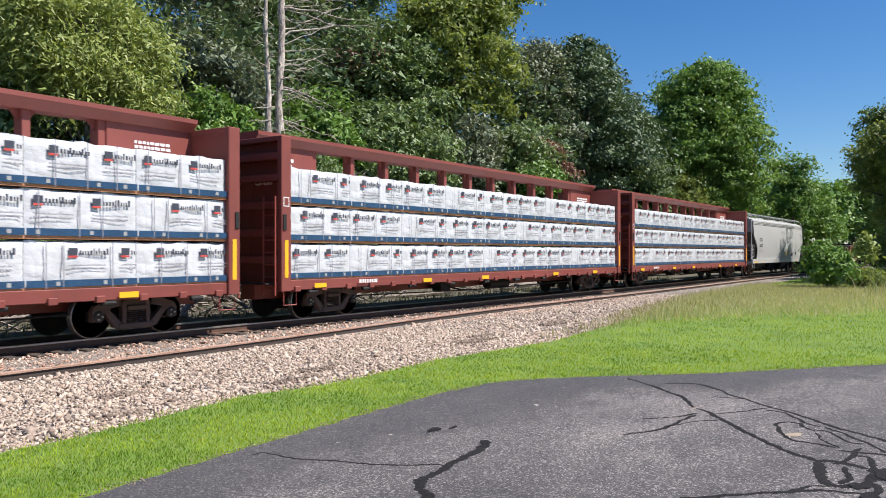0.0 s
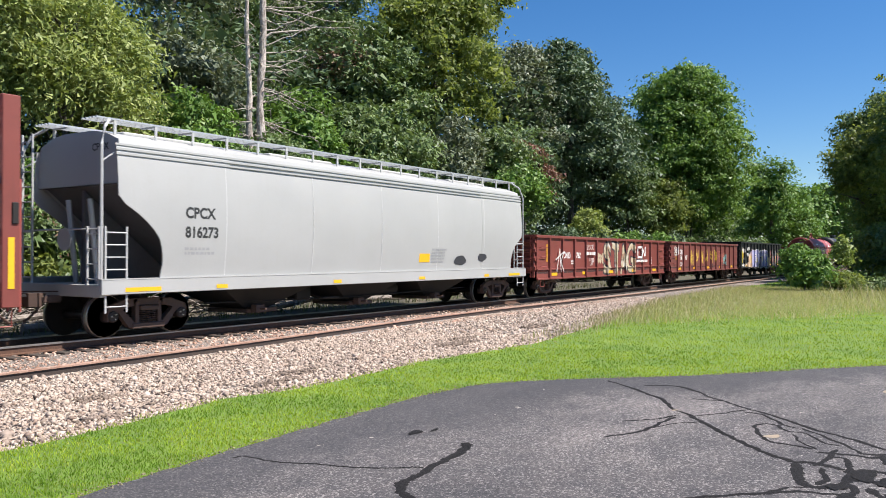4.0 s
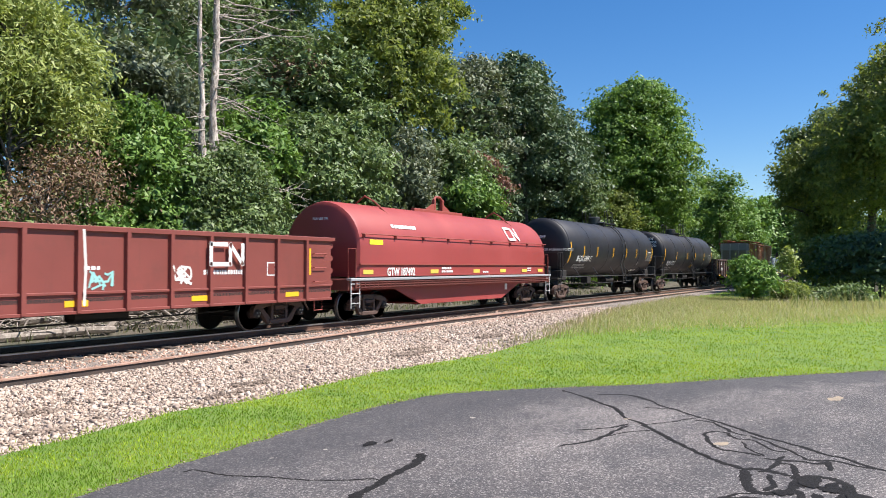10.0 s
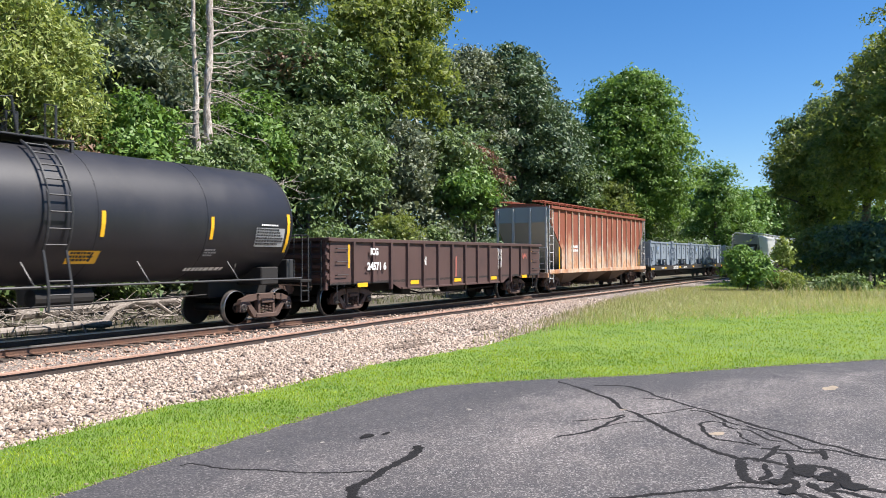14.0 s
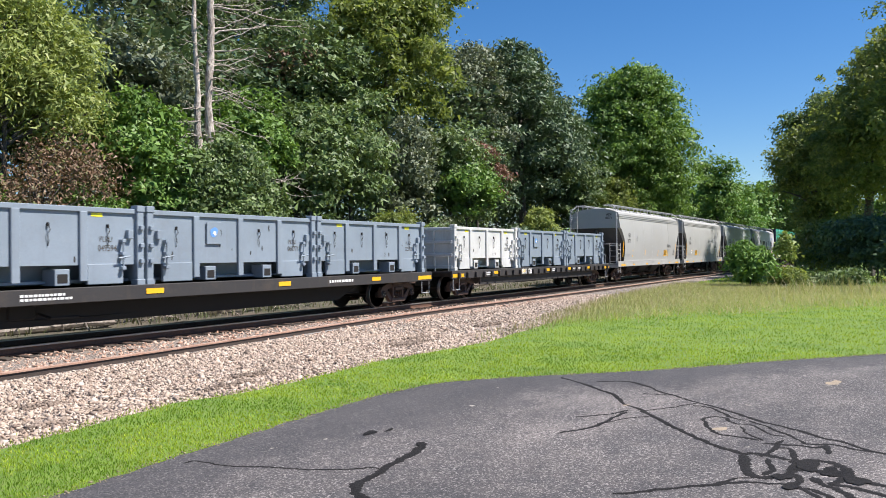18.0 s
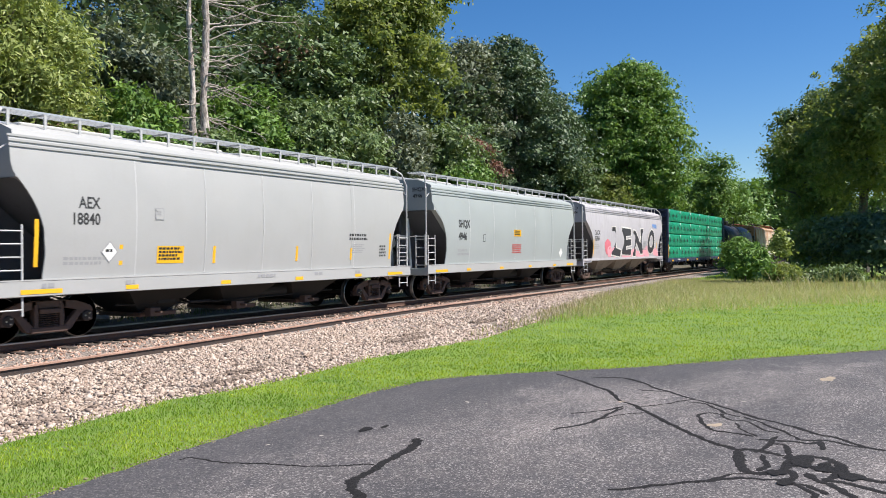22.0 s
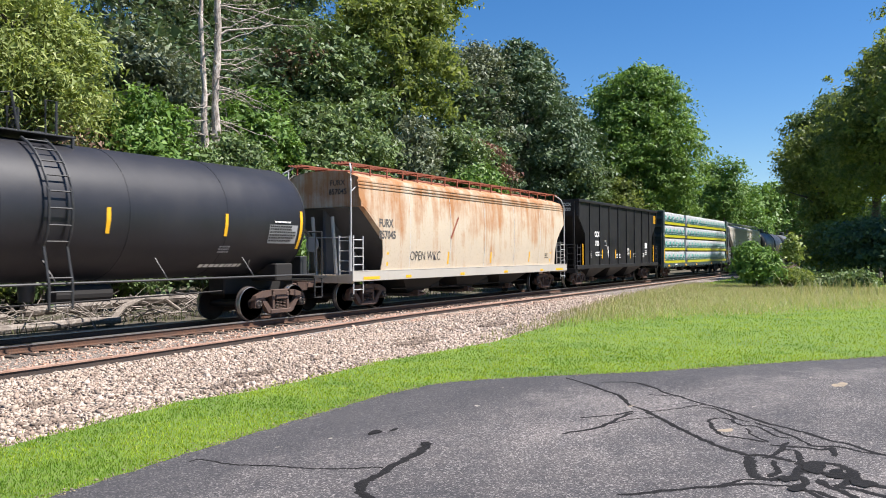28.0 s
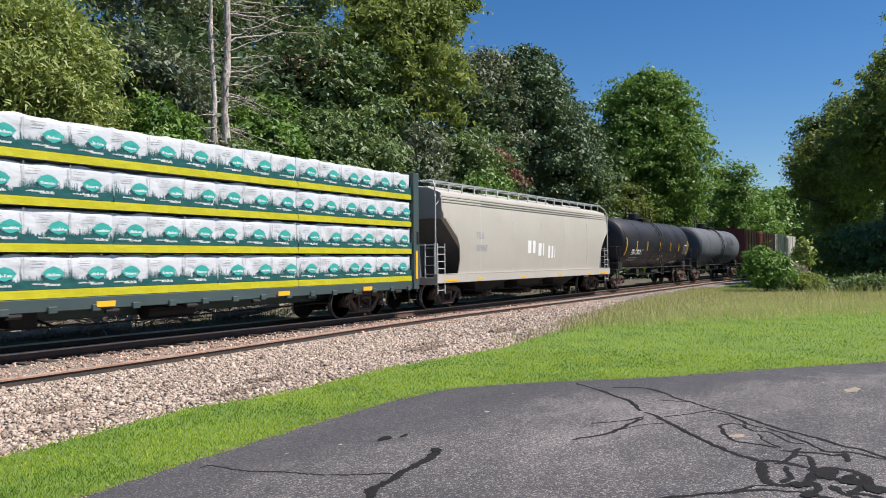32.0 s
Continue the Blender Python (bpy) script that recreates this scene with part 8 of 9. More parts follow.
M_HAY = island_mat("seeding_grass", [(0.42, 0.38, 0.20), (0.55, 0.47, 0.31), (0.30, 0.36, 0.10), (0.60, 0.50, 0.36), (0.38, 0.42, 0.14)], 0.7, 0.45)
M_ROUGH = island_mat("rough_weeds", [(0.07, 0.10, 0.03), (0.13, 0.15, 0.06), (0.22, 0.19, 0.12), (0.10, 0.14, 0.04), (0.27, 0.23, 0.17)], 0.8, 0.25)


def blades(n, xa, xb, ya, yb, h, w, mat_, name, keep_fn, z0=-0.05, lean=0.5, ring=None):
    x, y = RNG.uniform(xa, xb, n), RNG.uniform(ya, yb, n)
    if ring:
        # thinner and coarser with the distance from the lot
        r, az = ring[0] * (ring[1] / ring[0]) ** RNG.random(n), np.radians(RNG.uniform(26, 95, n))
        x, y = r * np.sin(az), r * np.cos(az)
    k = keep_fn(x, y)
    x, y = x[k], y[k]
    n = len(x)
    hh = h * RNG.lognormal(0, 0.3, n)
    a, l = RNG.uniform(0, 6.28, n), RNG.normal(0, lean, (n, 2)) * hh[:, None]
    if ring:
        wide = np.interp(np.hypot(x, y), [6, 20, 60], [w, w * 2.6, w * 8])
        hh *= np.interp(np.hypot(x, y), [6, 20, 60], [1, 1.1, 1.8])
    else:
        wide = w
    dx, dy = np.cos(a) * wide / 2, np.sin(a) * wide / 2
    z = np.full(n, z0)
    b0, b1 = np.stack([x - dx, y - dy, z], -1), np.stack([x + dx, y + dy, z], -1)
    m0 = np.stack([x - dx * 0.8 + l[:, 0] * 0.4, y - dy * 0.8 + l[:, 1] * 0.4, z + hh * 0.6], -1)
    m1 = np.stack([x + dx * 0.8 + l[:, 0] * 0.4, y + dy * 0.8 + l[:, 1] * 0.4, z + hh * 0.6], -1)
    tip = np.stack([x + l[:, 0], y + l[:, 1], z + hh], -1)
    v = np.stack([b0, b1, m1, m0, tip], 1).reshape(-1, 3)
    i = 5 * np.arange(n)[:, None]
    f = np.concatenate([np.concatenate([i, i + 1, i + 2], 1), np.concatenate([i, i + 2, i + 3], 1), np.concatenate([i + 3, i + 2, i + 4], 1)])
    return mesh_from_arrays(name, v, f, mat_)


LOT_POLY = [(float(p[0]), float(p[1])) for p in LOT]


def on_lawn(x, y, slack=0.05):
    e = np.interp(x, EX, EY)
    return (y < e + RNG.normal(0.02, 0.12, len(x))) & ~inside(x + RNG.normal(0, 0.04, len(x)), y + RNG.normal(0.02, 0.04, len(x)), LOT_POLY)


for _n, _ra, _rb in ((150000, 6.0, 16.0), (130000, 16.0, 62.0)):
    _me = blades(_n, 0, 1, 0, 1, 0.024, 0.006, M_GRASS, "grass_blades", on_lawn, ring=(_ra, _rb))
    tagged(new("grass_blades", _me), "short bright green mown grass blades", "grass", kind="stuff")


def verge(x, y):
    """Taller, drier growth towards the gravel, thicker to the far end."""
    e = np.interp(x, EX, EY)
    d = e - y
    limit = np.interp(x, [16, 22, 30, 38, 60], [0.25, 1.6, 4.5, 9, 14])
    return (d > -0.6) & (d < limit * RNG.uniform(0.2, 1.0, len(x))) & (RNG.random(len(x)) < np.interp(x, [15, 22, 34], [0.10, 0.7, 1.0]))


tagged(new("tall_grass", blades(46000, 15, 48, 0, 12, 0.16, 0.013, M_WEED, "tall_grass", verge, -0.06, 0.35)), "tall dry seeding grass on the verge", "grass", kind="stuff")
def far_verge(x, y):
    """Unmown band between the lawn and the bushes."""
    d = x - 25.1 - 1.48 * (4.5 - y) + RNG.normal(0, 1.2, len(x)) + 1.5 * np.sin(x * 0.9) * np.sin(y * 1.1)
    return (d > 0) & (y < np.interp(x, EX, EY)) & (RNG.random(len(x)) < np.clip(0.25 + d / 5, 0, 1))


tagged(new("unmown_grass", blades(76000, 17, 46, -6, 10.5, 0.135, 0.014, M_HAY, "unmown_grass", far_verge, -0.06, 0.65)), "unmown grass gone to seed along the lawn", "grass", kind="stuff")
tagged(new("weed_stalks", blades(900, 36, 44, -6, 5, 0.55, 0.022, M_WEED, "weed_stalks", lambda x, y: RNG.random(len(x)) < 0.9, -0.06, 0.45)), "tall weed stalks below the trees", "grass", kind="stuff")
tagged(new("rough_grass", blades(7000, 6, 60, 19.6, 24, 0.20, 0.03, M_ROUGH, "rough_grass", lambda x, y: RNG.random(len(x)) < 0.8, -0.22, 0.4)), "rough grass and weeds beyond the track", "grass", kind="stuff")

# crumbs of asphalt, sand and dead leaves along the edge of the lot
_ex, _ey = [], []
for (_ax, _ay), (_bx, _by) in zip(LOT_POLY[1:14], LOT_POLY[2:15]):
    _k = int(min(1500, 150 * math.dist((_ax, _ay), (_bx, _by))))
    _t = RNG.random(_k)
    _ex.append(_ax + (_bx - _ax) * _t + RNG.normal(0.0, 0.05, _k))
    _ey.append(_ay + (_by - _ay) * _t + RNG.normal(0.015, 0.05, _k))
_ex, _ey = np.concatenate(_ex), np.concatenate(_ey)
_b6 = np.array([(1, 0, 0), (-1, 0, 0), (0, 1, 0), (0, -1, 0), (0, 0, 0.6), (0, 0, -0.6)], float)
_v = (_b6[None] * (0.0065 * RNG.lognormal(0, 0.4, len(_ex)))[:, None, None] * RNG.uniform(0.6, 1.3, (len(_ex), 6, 1)) + np.stack([_ex, _ey, np.full(len(_ex), 0.004)], -1)[:, None]).reshape(-1, 3)
_f = np.array([(0, 2, 4), (2, 1, 4), (1, 3, 4), (3, 0, 4), (2, 0, 5), (1, 2, 5), (3, 1, 5), (0, 3, 5)])
_f = (_f[None] + 6 * np.arange(len(_ex))[:, None, None]).reshape(-1, 3)
M_CRUMB = island_mat("edge_crumbs", [(0.10, 0.085, 0.065), (0.27, 0.22, 0.14), (0.18, 0.15, 0.10), (0.38, 0.31, 0.19)], 0.9)
tagged(new("edge_grit", mesh_from_arrays("edge_grit", _v, _f, M_CRUMB)), "sand and crumbled asphalt along the lot's edge", "grit", kind="stuff")


# ---- trees ----
M_BARK = ground_mat("tree_bark", (0.10, 0.085, 0.07), (0.055, 0.045, 0.038), (0.16, 0.14, 0.12), 2.0, 0.9, 14)
M_DEADWOOD = ground_mat("bleached_deadwood", (0.27, 0.23, 0.195), (0.13, 0.105, 0.09), (0.35, 0.31, 0.27), 2.0, 0.85, 12)
def leaf_mat(name, cols, translucent=0.24):
    """Leaf colours, each leaf its own shade, whole sprays warmer or cooler."""
    cols = [tuple(min(0.8, 0.98 * c) for c in q) for q in cols]
    m = island_mat(name, cols, 0.48, translucent, (tuple(0.55 * c for c in cols[0]), 0.7, 0.48, 0.72, 0.6))
    m.node_tree.nodes["Principled BSDF"].inputs["Specular IOR Level"].default_value = 0.26
    return m


LEAF = {
    "mid": leaf_mat("leaf_mid_green", [(0.090, 0.143, 0.052), (0.138, 0.207, 0.068), (0.215, 0.290, 0.105), (0.171, 0.215, 0.120)]),
    "bright": leaf_mat("leaf_bright_green", [(0.100, 0.190, 0.040), (0.150, 0.265, 0.055), (0.230, 0.345, 0.085)], 0.28),
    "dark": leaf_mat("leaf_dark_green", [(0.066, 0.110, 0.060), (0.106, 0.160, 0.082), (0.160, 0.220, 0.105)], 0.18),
    "grey": leaf_mat("leaf_grey_green", [(0.112, 0.142, 0.085), (0.180, 0.212, 0.132), (0.255, 0.280, 0.175)], 0.22),
    "yellow": leaf_mat("leaf_yellow_green", [(0.205, 0.265, 0.070), (0.315, 0.375, 0.110), (0.420, 0.460, 0.165)], 0.36),
    "olive": leaf_mat("leaf_olive_green", [(0.145, 0.195, 0.058), (0.225, 0.280, 0.078), (0.320, 0.360, 0.112)], 0.50),
    "brown": leaf_mat("leaf_withered_brown", [(0.15, 0.088, 0.056), (0.235, 0.145, 0.095), (0.31, 0.205, 0.14), (0.14, 0.165, 0.06)], 0.2),
    "rust": leaf_mat("leaf_purple_brown", [(0.164, 0.082, 0.066), (0.265, 0.135, 0.10), (0.315, 0.176, 0.13)], 0.2),
    "maple": leaf_mat("leaf_maple_green", [(0.100, 0.180, 0.042), (0.168, 0.282, 0.062), (0.255, 0.390, 0.092)], 0.34),
}


def leaf_cloud(points, size, rng, flat_up=0.9, stretch=1.7, out=None):
    """Small pointed leaves, one at each point, mostly facing up and outwards."""
    n = len(points)
    nrm = rng.normal(0, 0.50, (n, 3)) + np.array([0, 0, flat_up * (0.45 if out is not None else 1.0)])
    if out is not None:
        nrm += 0.60 * out
    nrm /= np.linalg.norm(nrm, axis=1, keepdims=True)
    d = rng.normal(0, 1, (n, 3)) - np.array([0, 0, 0.5])
    d -= (d * nrm).sum(1, keepdims=True) * nrm
    d /= np.linalg.norm(d, axis=1, keepdims=True)
    side = np.cross(nrm, d)
    k = (size * rng.lognormal(0, 0.28, n))[:, None]
    tip = points + d * k * stretch * 0.6
    l, r = points + side * k * 0.5 - d * k * stretch * 0.4, points - side * k * 0.5 - d * k * stretch * 0.4
    v = np.stack([l, r, tip], 1).reshape(-1, 3)
    return v, np.arange(3 * n).reshape(n, 3)


def crown_points(rng, centre, radii, lobes, clumps, leaves, spread, squash=0.55, drop=0.0, hollow=0.55):
    """Leaves in flat sprays gathered on lobes round a crown."""
    c, R = np.array(centre, float), np.array(radii, float)
    u = rng.normal(0, 1, (lobes, 3))
    u /= np.linalg.norm(u, axis=1, keepdims=True)
    u[:, 2] = np.where(u[:, 2] < -0.55, -u[:, 2], u[:, 2])
    lc = c + u * R * rng.uniform(0.40, 0.92, (lobes, 1))
    lr = R.mean() * np.maximum(0.12, rng.lognormal(-1.35, 0.38, lobes))
    which = rng.integers(0, lobes, clumps)
    w = rng.normal(0, 1, (clumps, 3))
    w /= np.linalg.norm(w, axis=1, keepdims=True)
    w[:, 2] = np.where(rng.random(clumps) < 0.72, np.abs(w[:, 2]), w[:, 2])
    cp = lc[which] + w * lr[which][:, None] * rng.uniform(hollow * 0.7, 1.12, (clumps, 1)) * np.array([1, 1, 0.85])
    loose = rng.random(clumps) < 0.26
    cp[loose] = c + w[loose] * R * rng.uniform(0.55, 1.06, (int(loose.sum()), 1))
    j = rng.integers(0, clumps, leaves)
    off = rng.normal(0, 1, (leaves, 3)) * (spread * rng.lognormal(-0.1, 0.35, clumps))[j][:, None] * np.array([1, 1, squash])
    p = cp[j] + off
    p[:, 2] -= drop * (off[:, 0] ** 2 + off[:, 1] ** 2) / max(spread, 0.01)
    face = p - lc[which[j]] + 0.8 * off
    face /= np.maximum(np.linalg.norm(face, axis=1, keepdims=True), 1e-6)
    return p, lc, face


def tree(label, x, y, ground, crowns, trunk_r, leaf, size, lobes=14, seed=0, spread=0.42, name="tree", limbs=True, droop=0.12, category="tree", squash=0.5, stretch=1.7, bark=None, flat_up=0.9):
    """crowns: (dx, dy, z, rx, ry, rz, clumps, leaves)."""
    rng = np.random.default_rng(seed + 1000)
    top = tagged(new(name), label, category)
    top.location = (x, y, ground)
    g = Geo()
    high = max(c[2] + c[5] * 0.7 for c in crowns)
    bend = rng.uniform(-0.25, 0.25, (6, 2))
    pts = [(bend[k, 0] * k / 3, bend[k, 1] * k / 3, high * k / 5) for k in range(6)]
    g.tube([(0, 0, -0.3)] + pts[0:], [trunk_r * 1.35, trunk_r * 1.1] + [trunk_r * (1 - 0.17 * k) for k in range(1, 6)], 9)
    part("trunk", g, bark or M_BARK, top, "", True)
    pv, pf, n = [], [], 0
    for c in crowns:
        p, lc, face = crown_points(rng, (c[0], c[1], c[2]), c[3:6], int(lobes * 2.6), int(c[6] * 2.8), int(c[7] * LEAFY), spread * 0.82, squash, droop)
        v, f = leaf_cloud(p, size * 0.80, rng, flat_up, stretch, face)
        pv.append(v)
        pf.append(f + n)
        n += len(v)
        if limbs:
            for q in lc[:5]:
                t = min(0.9, max(0.25, (q[2] - 1.5) / max(high, 1)))
                k = t * 5
                a = Vector(pts[int(k)]).lerp(Vector(pts[min(5, int(k) + 1)]), k - int(k))
                a.z = min(a.z, q[2] - 0.3)
                m = a.lerp(Vector(q), 0.5) + Vector((0, 0, 0.25))
                part("limb", Geo().tube([a, m, q], [trunk_r * 0.38, trunk_r * 0.24, 0.02], 5), bark or M_BARK, top, "", True)
    part("crown", mesh_from_arrays("crown", np.concatenate(pv), np.concatenate(pf), LEAF[leaf]), None, top)
    return top


LEAFY = 2.35


# tall trees and wood behind the track
tree("tall airy locust tree with yellow-green foliage", 45.4, 30.4, 0.5, [(0, 0, 13.5, 5.2, 4.5, 6.5, 170, 11000), (2.5, 0, 19, 4.5, 4, 3.6, 90, 5500)], 0.38, "olive", 0.21, 22, 1, 0.55)
tree("tall deciduous tree with dense green leaves", 38.5, 31, 0.6, [(0, 0, 9.5, 4.0, 4, 6.0, 130, 8500)], 0.3, "mid", 0.20, 16, 2)
tree("grey-green conifer tree with a ragged top", 61.0, 32, 0.8, [(0, 0, 10.5, 4.4, 4, 8.0, 170, 9500), (0.5, 0, 16.8, 2.2, 2.0, 2.4, 40, 2000), (-2.2, 0, 15.5, 1.6, 1.6, 2.2, 26, 1300)], 0.3, "grey", 0.20, 18, 3, 0.5)
tree("dark dense tree with a spiky top", 66.0, 29.5, 0.5, [(0, 0, 9.5, 7.4, 5.5, 8.8, 270, 15000), (-1.8, 0, 17.2, 2.2, 2, 2.6, 45, 2200), (1.6, 0, 17.4, 1.8, 1.6, 2.6, 36, 1800), (6.5, 0, 9.0, 4.5, 4, 7.0, 110, 6000)], 0.4, "dark", 0.22, 24, 4, 0.5)
tree("large round maple tree with layered green foliage", 84, 24.8, 0.2, [(0, 0, 9.6, 7.4, 6.8, 9.2, 560, 30000), (-0.9, 0, 17.2, 5.0, 4.4, 3.8, 190, 9500), (-4.6, 0.5, 10.5, 3.4, 3.2, 7.2, 130, 6500), (4.6, 0, 13, 3.4, 3.4, 4.5, 60, 3200), (6.0, -0.5, 8.0, 4.2, 3.8, 5.6, 110, 5800), (6.0, 0, 12.4, 3.2, 3.2, 5.0, 90, 4600)], 0.5, "maple", 0.215, 60, 5, 0.55, squash=0.45)
tree("green tree behind the maple", 118, 23.0, 0.2, [(0, 0, 7.5, 5.5, 4.5, 7.6, 150, 8000), (6, -1.5, 5.0, 4.5, 4.0, 4.6, 90, 4800)], 0.3, "bright", 0.26, 16, 6, 0.6)
for _k, (_x, _y, _h, _r) in enumerate(((146, 24, 8, 6), (168, 22, 9, 7), (190, 32, 9, 8), (210, 6, 8, 8), (230, 24, 9, 9), (165, 38, 9, 8), (260, 10, 9, 10), (140, 36, 8, 7), (300, 40, 10, 12), (310, -10, 10, 12))):
    tree("distant green tree beside the track", _x, _y, 0, [(0, 0, _h * 0.85, _r * 0.8, _r * 0.8, _h * 0.85, 110, 4200)], 0.35, ("bright", "bright", "maple")[_k % 3], 0.42 + 0.0006 * _x, 14, 30 + _k, 0.8, limbs=False)
for _k, (_x, _y, _h, _r, _l) in enumerate(((13, 33, 15, 4.2, "mid"), (20, 34.5, 17, 4.5, "grey"), (27.5, 35, 18, 4.6, "grey"), (34.5, 37, 19, 4.6, "mid"), (42, 39, 20, 5, "dark"), (35.5, 40, 25, 5, "mid"), (41.5, 35.5, 24, 4.2, "mid"), (52, 38, 17, 5, "mid"), (74, 33, 14, 5, "mid"), (96, 32, 14, 6, "mid"), (125, 34, 12, 6, "mid"))):
    tree("tall woodland tree with dense foliage", _x, _y, 0.8, [(0, 0, _h * 0.45, _r, _r * 0.9, _h * 0.36, 120, 6500), (0.4, 0, _h * 0.82, _r * 0.75, _r * 0.7, _h * 0.20, 60, 3800)], 0.28, _l, 0.175, 16, 50 + _k, 0.55)
# middle row
for _k, (_x, _y, _h, _r, _l) in enumerate(((12.5, 27.5, 9.0, 2.6, "mid"), (24.0, 29.0, 11.5, 2.9, "grey"), (29.5, 27.8, 9.6, 2.7, "bright"), (33.5, 27.2, 9.8, 2.8, "mid"), (37.5, 27.6, 10.0, 3.0, "mid"), (42.5, 27.4, 10.2, 3.1, "grey"), (47.5, 26.4, 10.4, 3.0, "mid"), (54.5, 28.4, 11.0, 3.2, "dark"), (72, 26.5, 10.5, 3.4, "mid"), (77, 24.5, 9.0, 2.8, "olive"), (19.5, 29.0, 11.0, 2.8, "dark"), (94, 27, 11, 4, "mid"), (5, 27.5, 9, 3, "mid"))):
    tree("woodland tree with dense green leaves", _x, _y, 0.45, [(0, 0, _h * 0.55, _r, _r * 0.85, _h * 0.42, 120, 6500)], 0.16, _l, 0.18, 15, 80 + _k, 0.40)
# named characters of the front edge
tree("yellow-green feathery tree at the wood's edge", 15.3, 24.6, 0.3, [(0.4, 0, 6.4, 1.9, 1.5, 1.4, 50, 3800), (-1.2, 0.2, 7.6, 1.7, 1.4, 1.2, 44, 3200), (1.6, 0.3, 8.2, 1.6, 1.4, 1.1, 40, 2800), (-2.3, 0, 9.2, 2.0, 1.5, 1.5, 50, 3400), (0.3, 0.4, 9.6, 1.4, 1.2, 0.9, 26, 1700), (2.6, 0.2, 6.6, 0.9, 0.9, 0.8, 16, 900)], 0.13, "yellow", 0.085, 8, 101, 0.62, squash=0.75, stretch=2.8)
tree("withered brown shrub thicket", 15.4, 23.3, 0.1, [(-0.8, 0, 3.0, 1.5, 1.0, 1.5, 36, 1500), (0.7, 0.2, 4.4, 1.1, 0.9, 1.3, 26, 1100), (1.9, 0.2, 4.0, 0.8, 0.8, 1.4, 20, 800), (0.6, 0, 2.4, 1.0, 0.9, 0.9, 18, 700)], 0.07, "brown", 0.065, 7, 102, 0.62, name="shrub", category="shrub", stretch=2.2)
tree("bright green vine-covered tree", 20.3, 24.4, 0.3, [(0, 0, 4.3, 1.9, 1.6, 3.4, 130, 7500), (0.9, 0.2, 2.6, 1.9, 1.5, 2.0, 80, 4200)], 0.12, "bright", 0.135, 14, 103, 0.34)
tree("brown-topped dying pine tree", 37.5, 31.5, 0.5, [(0, 0, 12.6, 2.1, 2, 1.6, 60, 2800)], 0.2, "brown", 0.15, 10, 104, 0.4)
tree("tree with purple-brown withered branches", 51.8, 26.8, 0.4, [(0, 0, 8.6, 2.4, 1.2, 0.8, 40, 2000), (2.2, 0, 7.2, 1.8, 1.1, 0.9, 34, 1600), (2.4, 0, 6.0, 1.5, 1.1, 0.5, 20, 900)], 0.15, "rust", 0.16, 9, 105, 0.38, squash=0.3)
tree("light green walnut tree with drooping leaf sprays", 47.2, 25.0, 0.3, [(0, 0, 5.6, 2.4, 2, 2.0, 90, 4600)], 0.13, "bright", 0.17, 12, 106, 0.42)
tree("yellowish young sapling at the wood's edge", 58, 24.5, 0.2, [(0, 0, 3.0, 1.6, 1.4, 2.2, 50, 2600)], 0.07, "yellow", 0.16, 9, 107, 0.36)
tree("leafy bush before the dead pine", 23.6, 23.3, 0.2, [(0, 0, 2.8, 2.0, 1.3, 2.7, 110, 5600), (0.2, 0.1, 4.6, 1.5, 1.0, 1.9, 60, 3200), (-1.6, 0.2, 4.0, 1.2, 1.0, 1.8, 40, 2200), (1.9, 0.2, 3.6, 1.4, 1.0, 1.7, 40, 2200)], 0.06, "mid", 0.12, 12, 120, 0.34, name="shrub", category="shrub", limbs=False)
tree("leafy bush with brown tips at the wood's edge", 36.5, 23.6, 0.2, [(0, 0, 2.8, 1.5, 1.2, 1.3, 50, 2600)], 0.05, "olive", 0.11, 9, 121, 0.3, name="shrub", category="shrub", limbs=False)
for _k, (_x, _z) in enumerate(((13.8, 3.6), (15.9, 3.0), (17.6, 3.4), (14.6, 1.8))):
    tree("leafy green shrub along the wood's edge", _x, 23.7, 0.1, [(0, 0, _z * 0.7, 1.1, 0.9, _z * 0.55, 50, 2200)], 0.05, ("bright", "mid", "bright", "mid")[_k], 0.11, 10, 130 + _k, 0.3, name="shrub", category="shrub", limbs=False)
# the inner wood behind the first rows
_r = np.random.default_rng(77)
_n = 200000
_px, _py = _r.uniform(-4, 96, _n), _r.uniform(28.5, 41, _n)
_az, _ds = np.degrees(np.arctan2(_px, _py)), np.hypot(_px, _py)
_lim = np.interp(_az, [20, 60.5, 61.5, 68, 69, 70, 71, 76, 77.5, 78.3, 80, 84], [0.33, 0.31, 0.235, 0.235, 0.19, 0.16, 0.19, 0.18, 0.15, 0.10, 0.07, 0.05])
_top = 1.4 + _lim * _ds * _r.uniform(0.75, 0.98, _n)
_pz = 0.3 + (_top - 0.3) * _r.random(_n) ** 0.85
_cl = np.sin(_px * 1.7 + _pz * 0.9) + np.sin(_py * 1.3 - _pz * 1.6) + np.sin(_px * 0.6 + _py)
_ok = _cl + _r.normal(0, 0.7, _n) > -0.6
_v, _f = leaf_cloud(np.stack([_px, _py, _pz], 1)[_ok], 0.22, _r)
# the wood's inner shade is put into the leaf colour, a dark green
tagged(new("inner_wood", mesh_from_arrays("inner_wood", _v, _f, LEAF["dark"])), "dense foliage inside the wood, dark green for its inner shade", "foliage", kind="stuff")
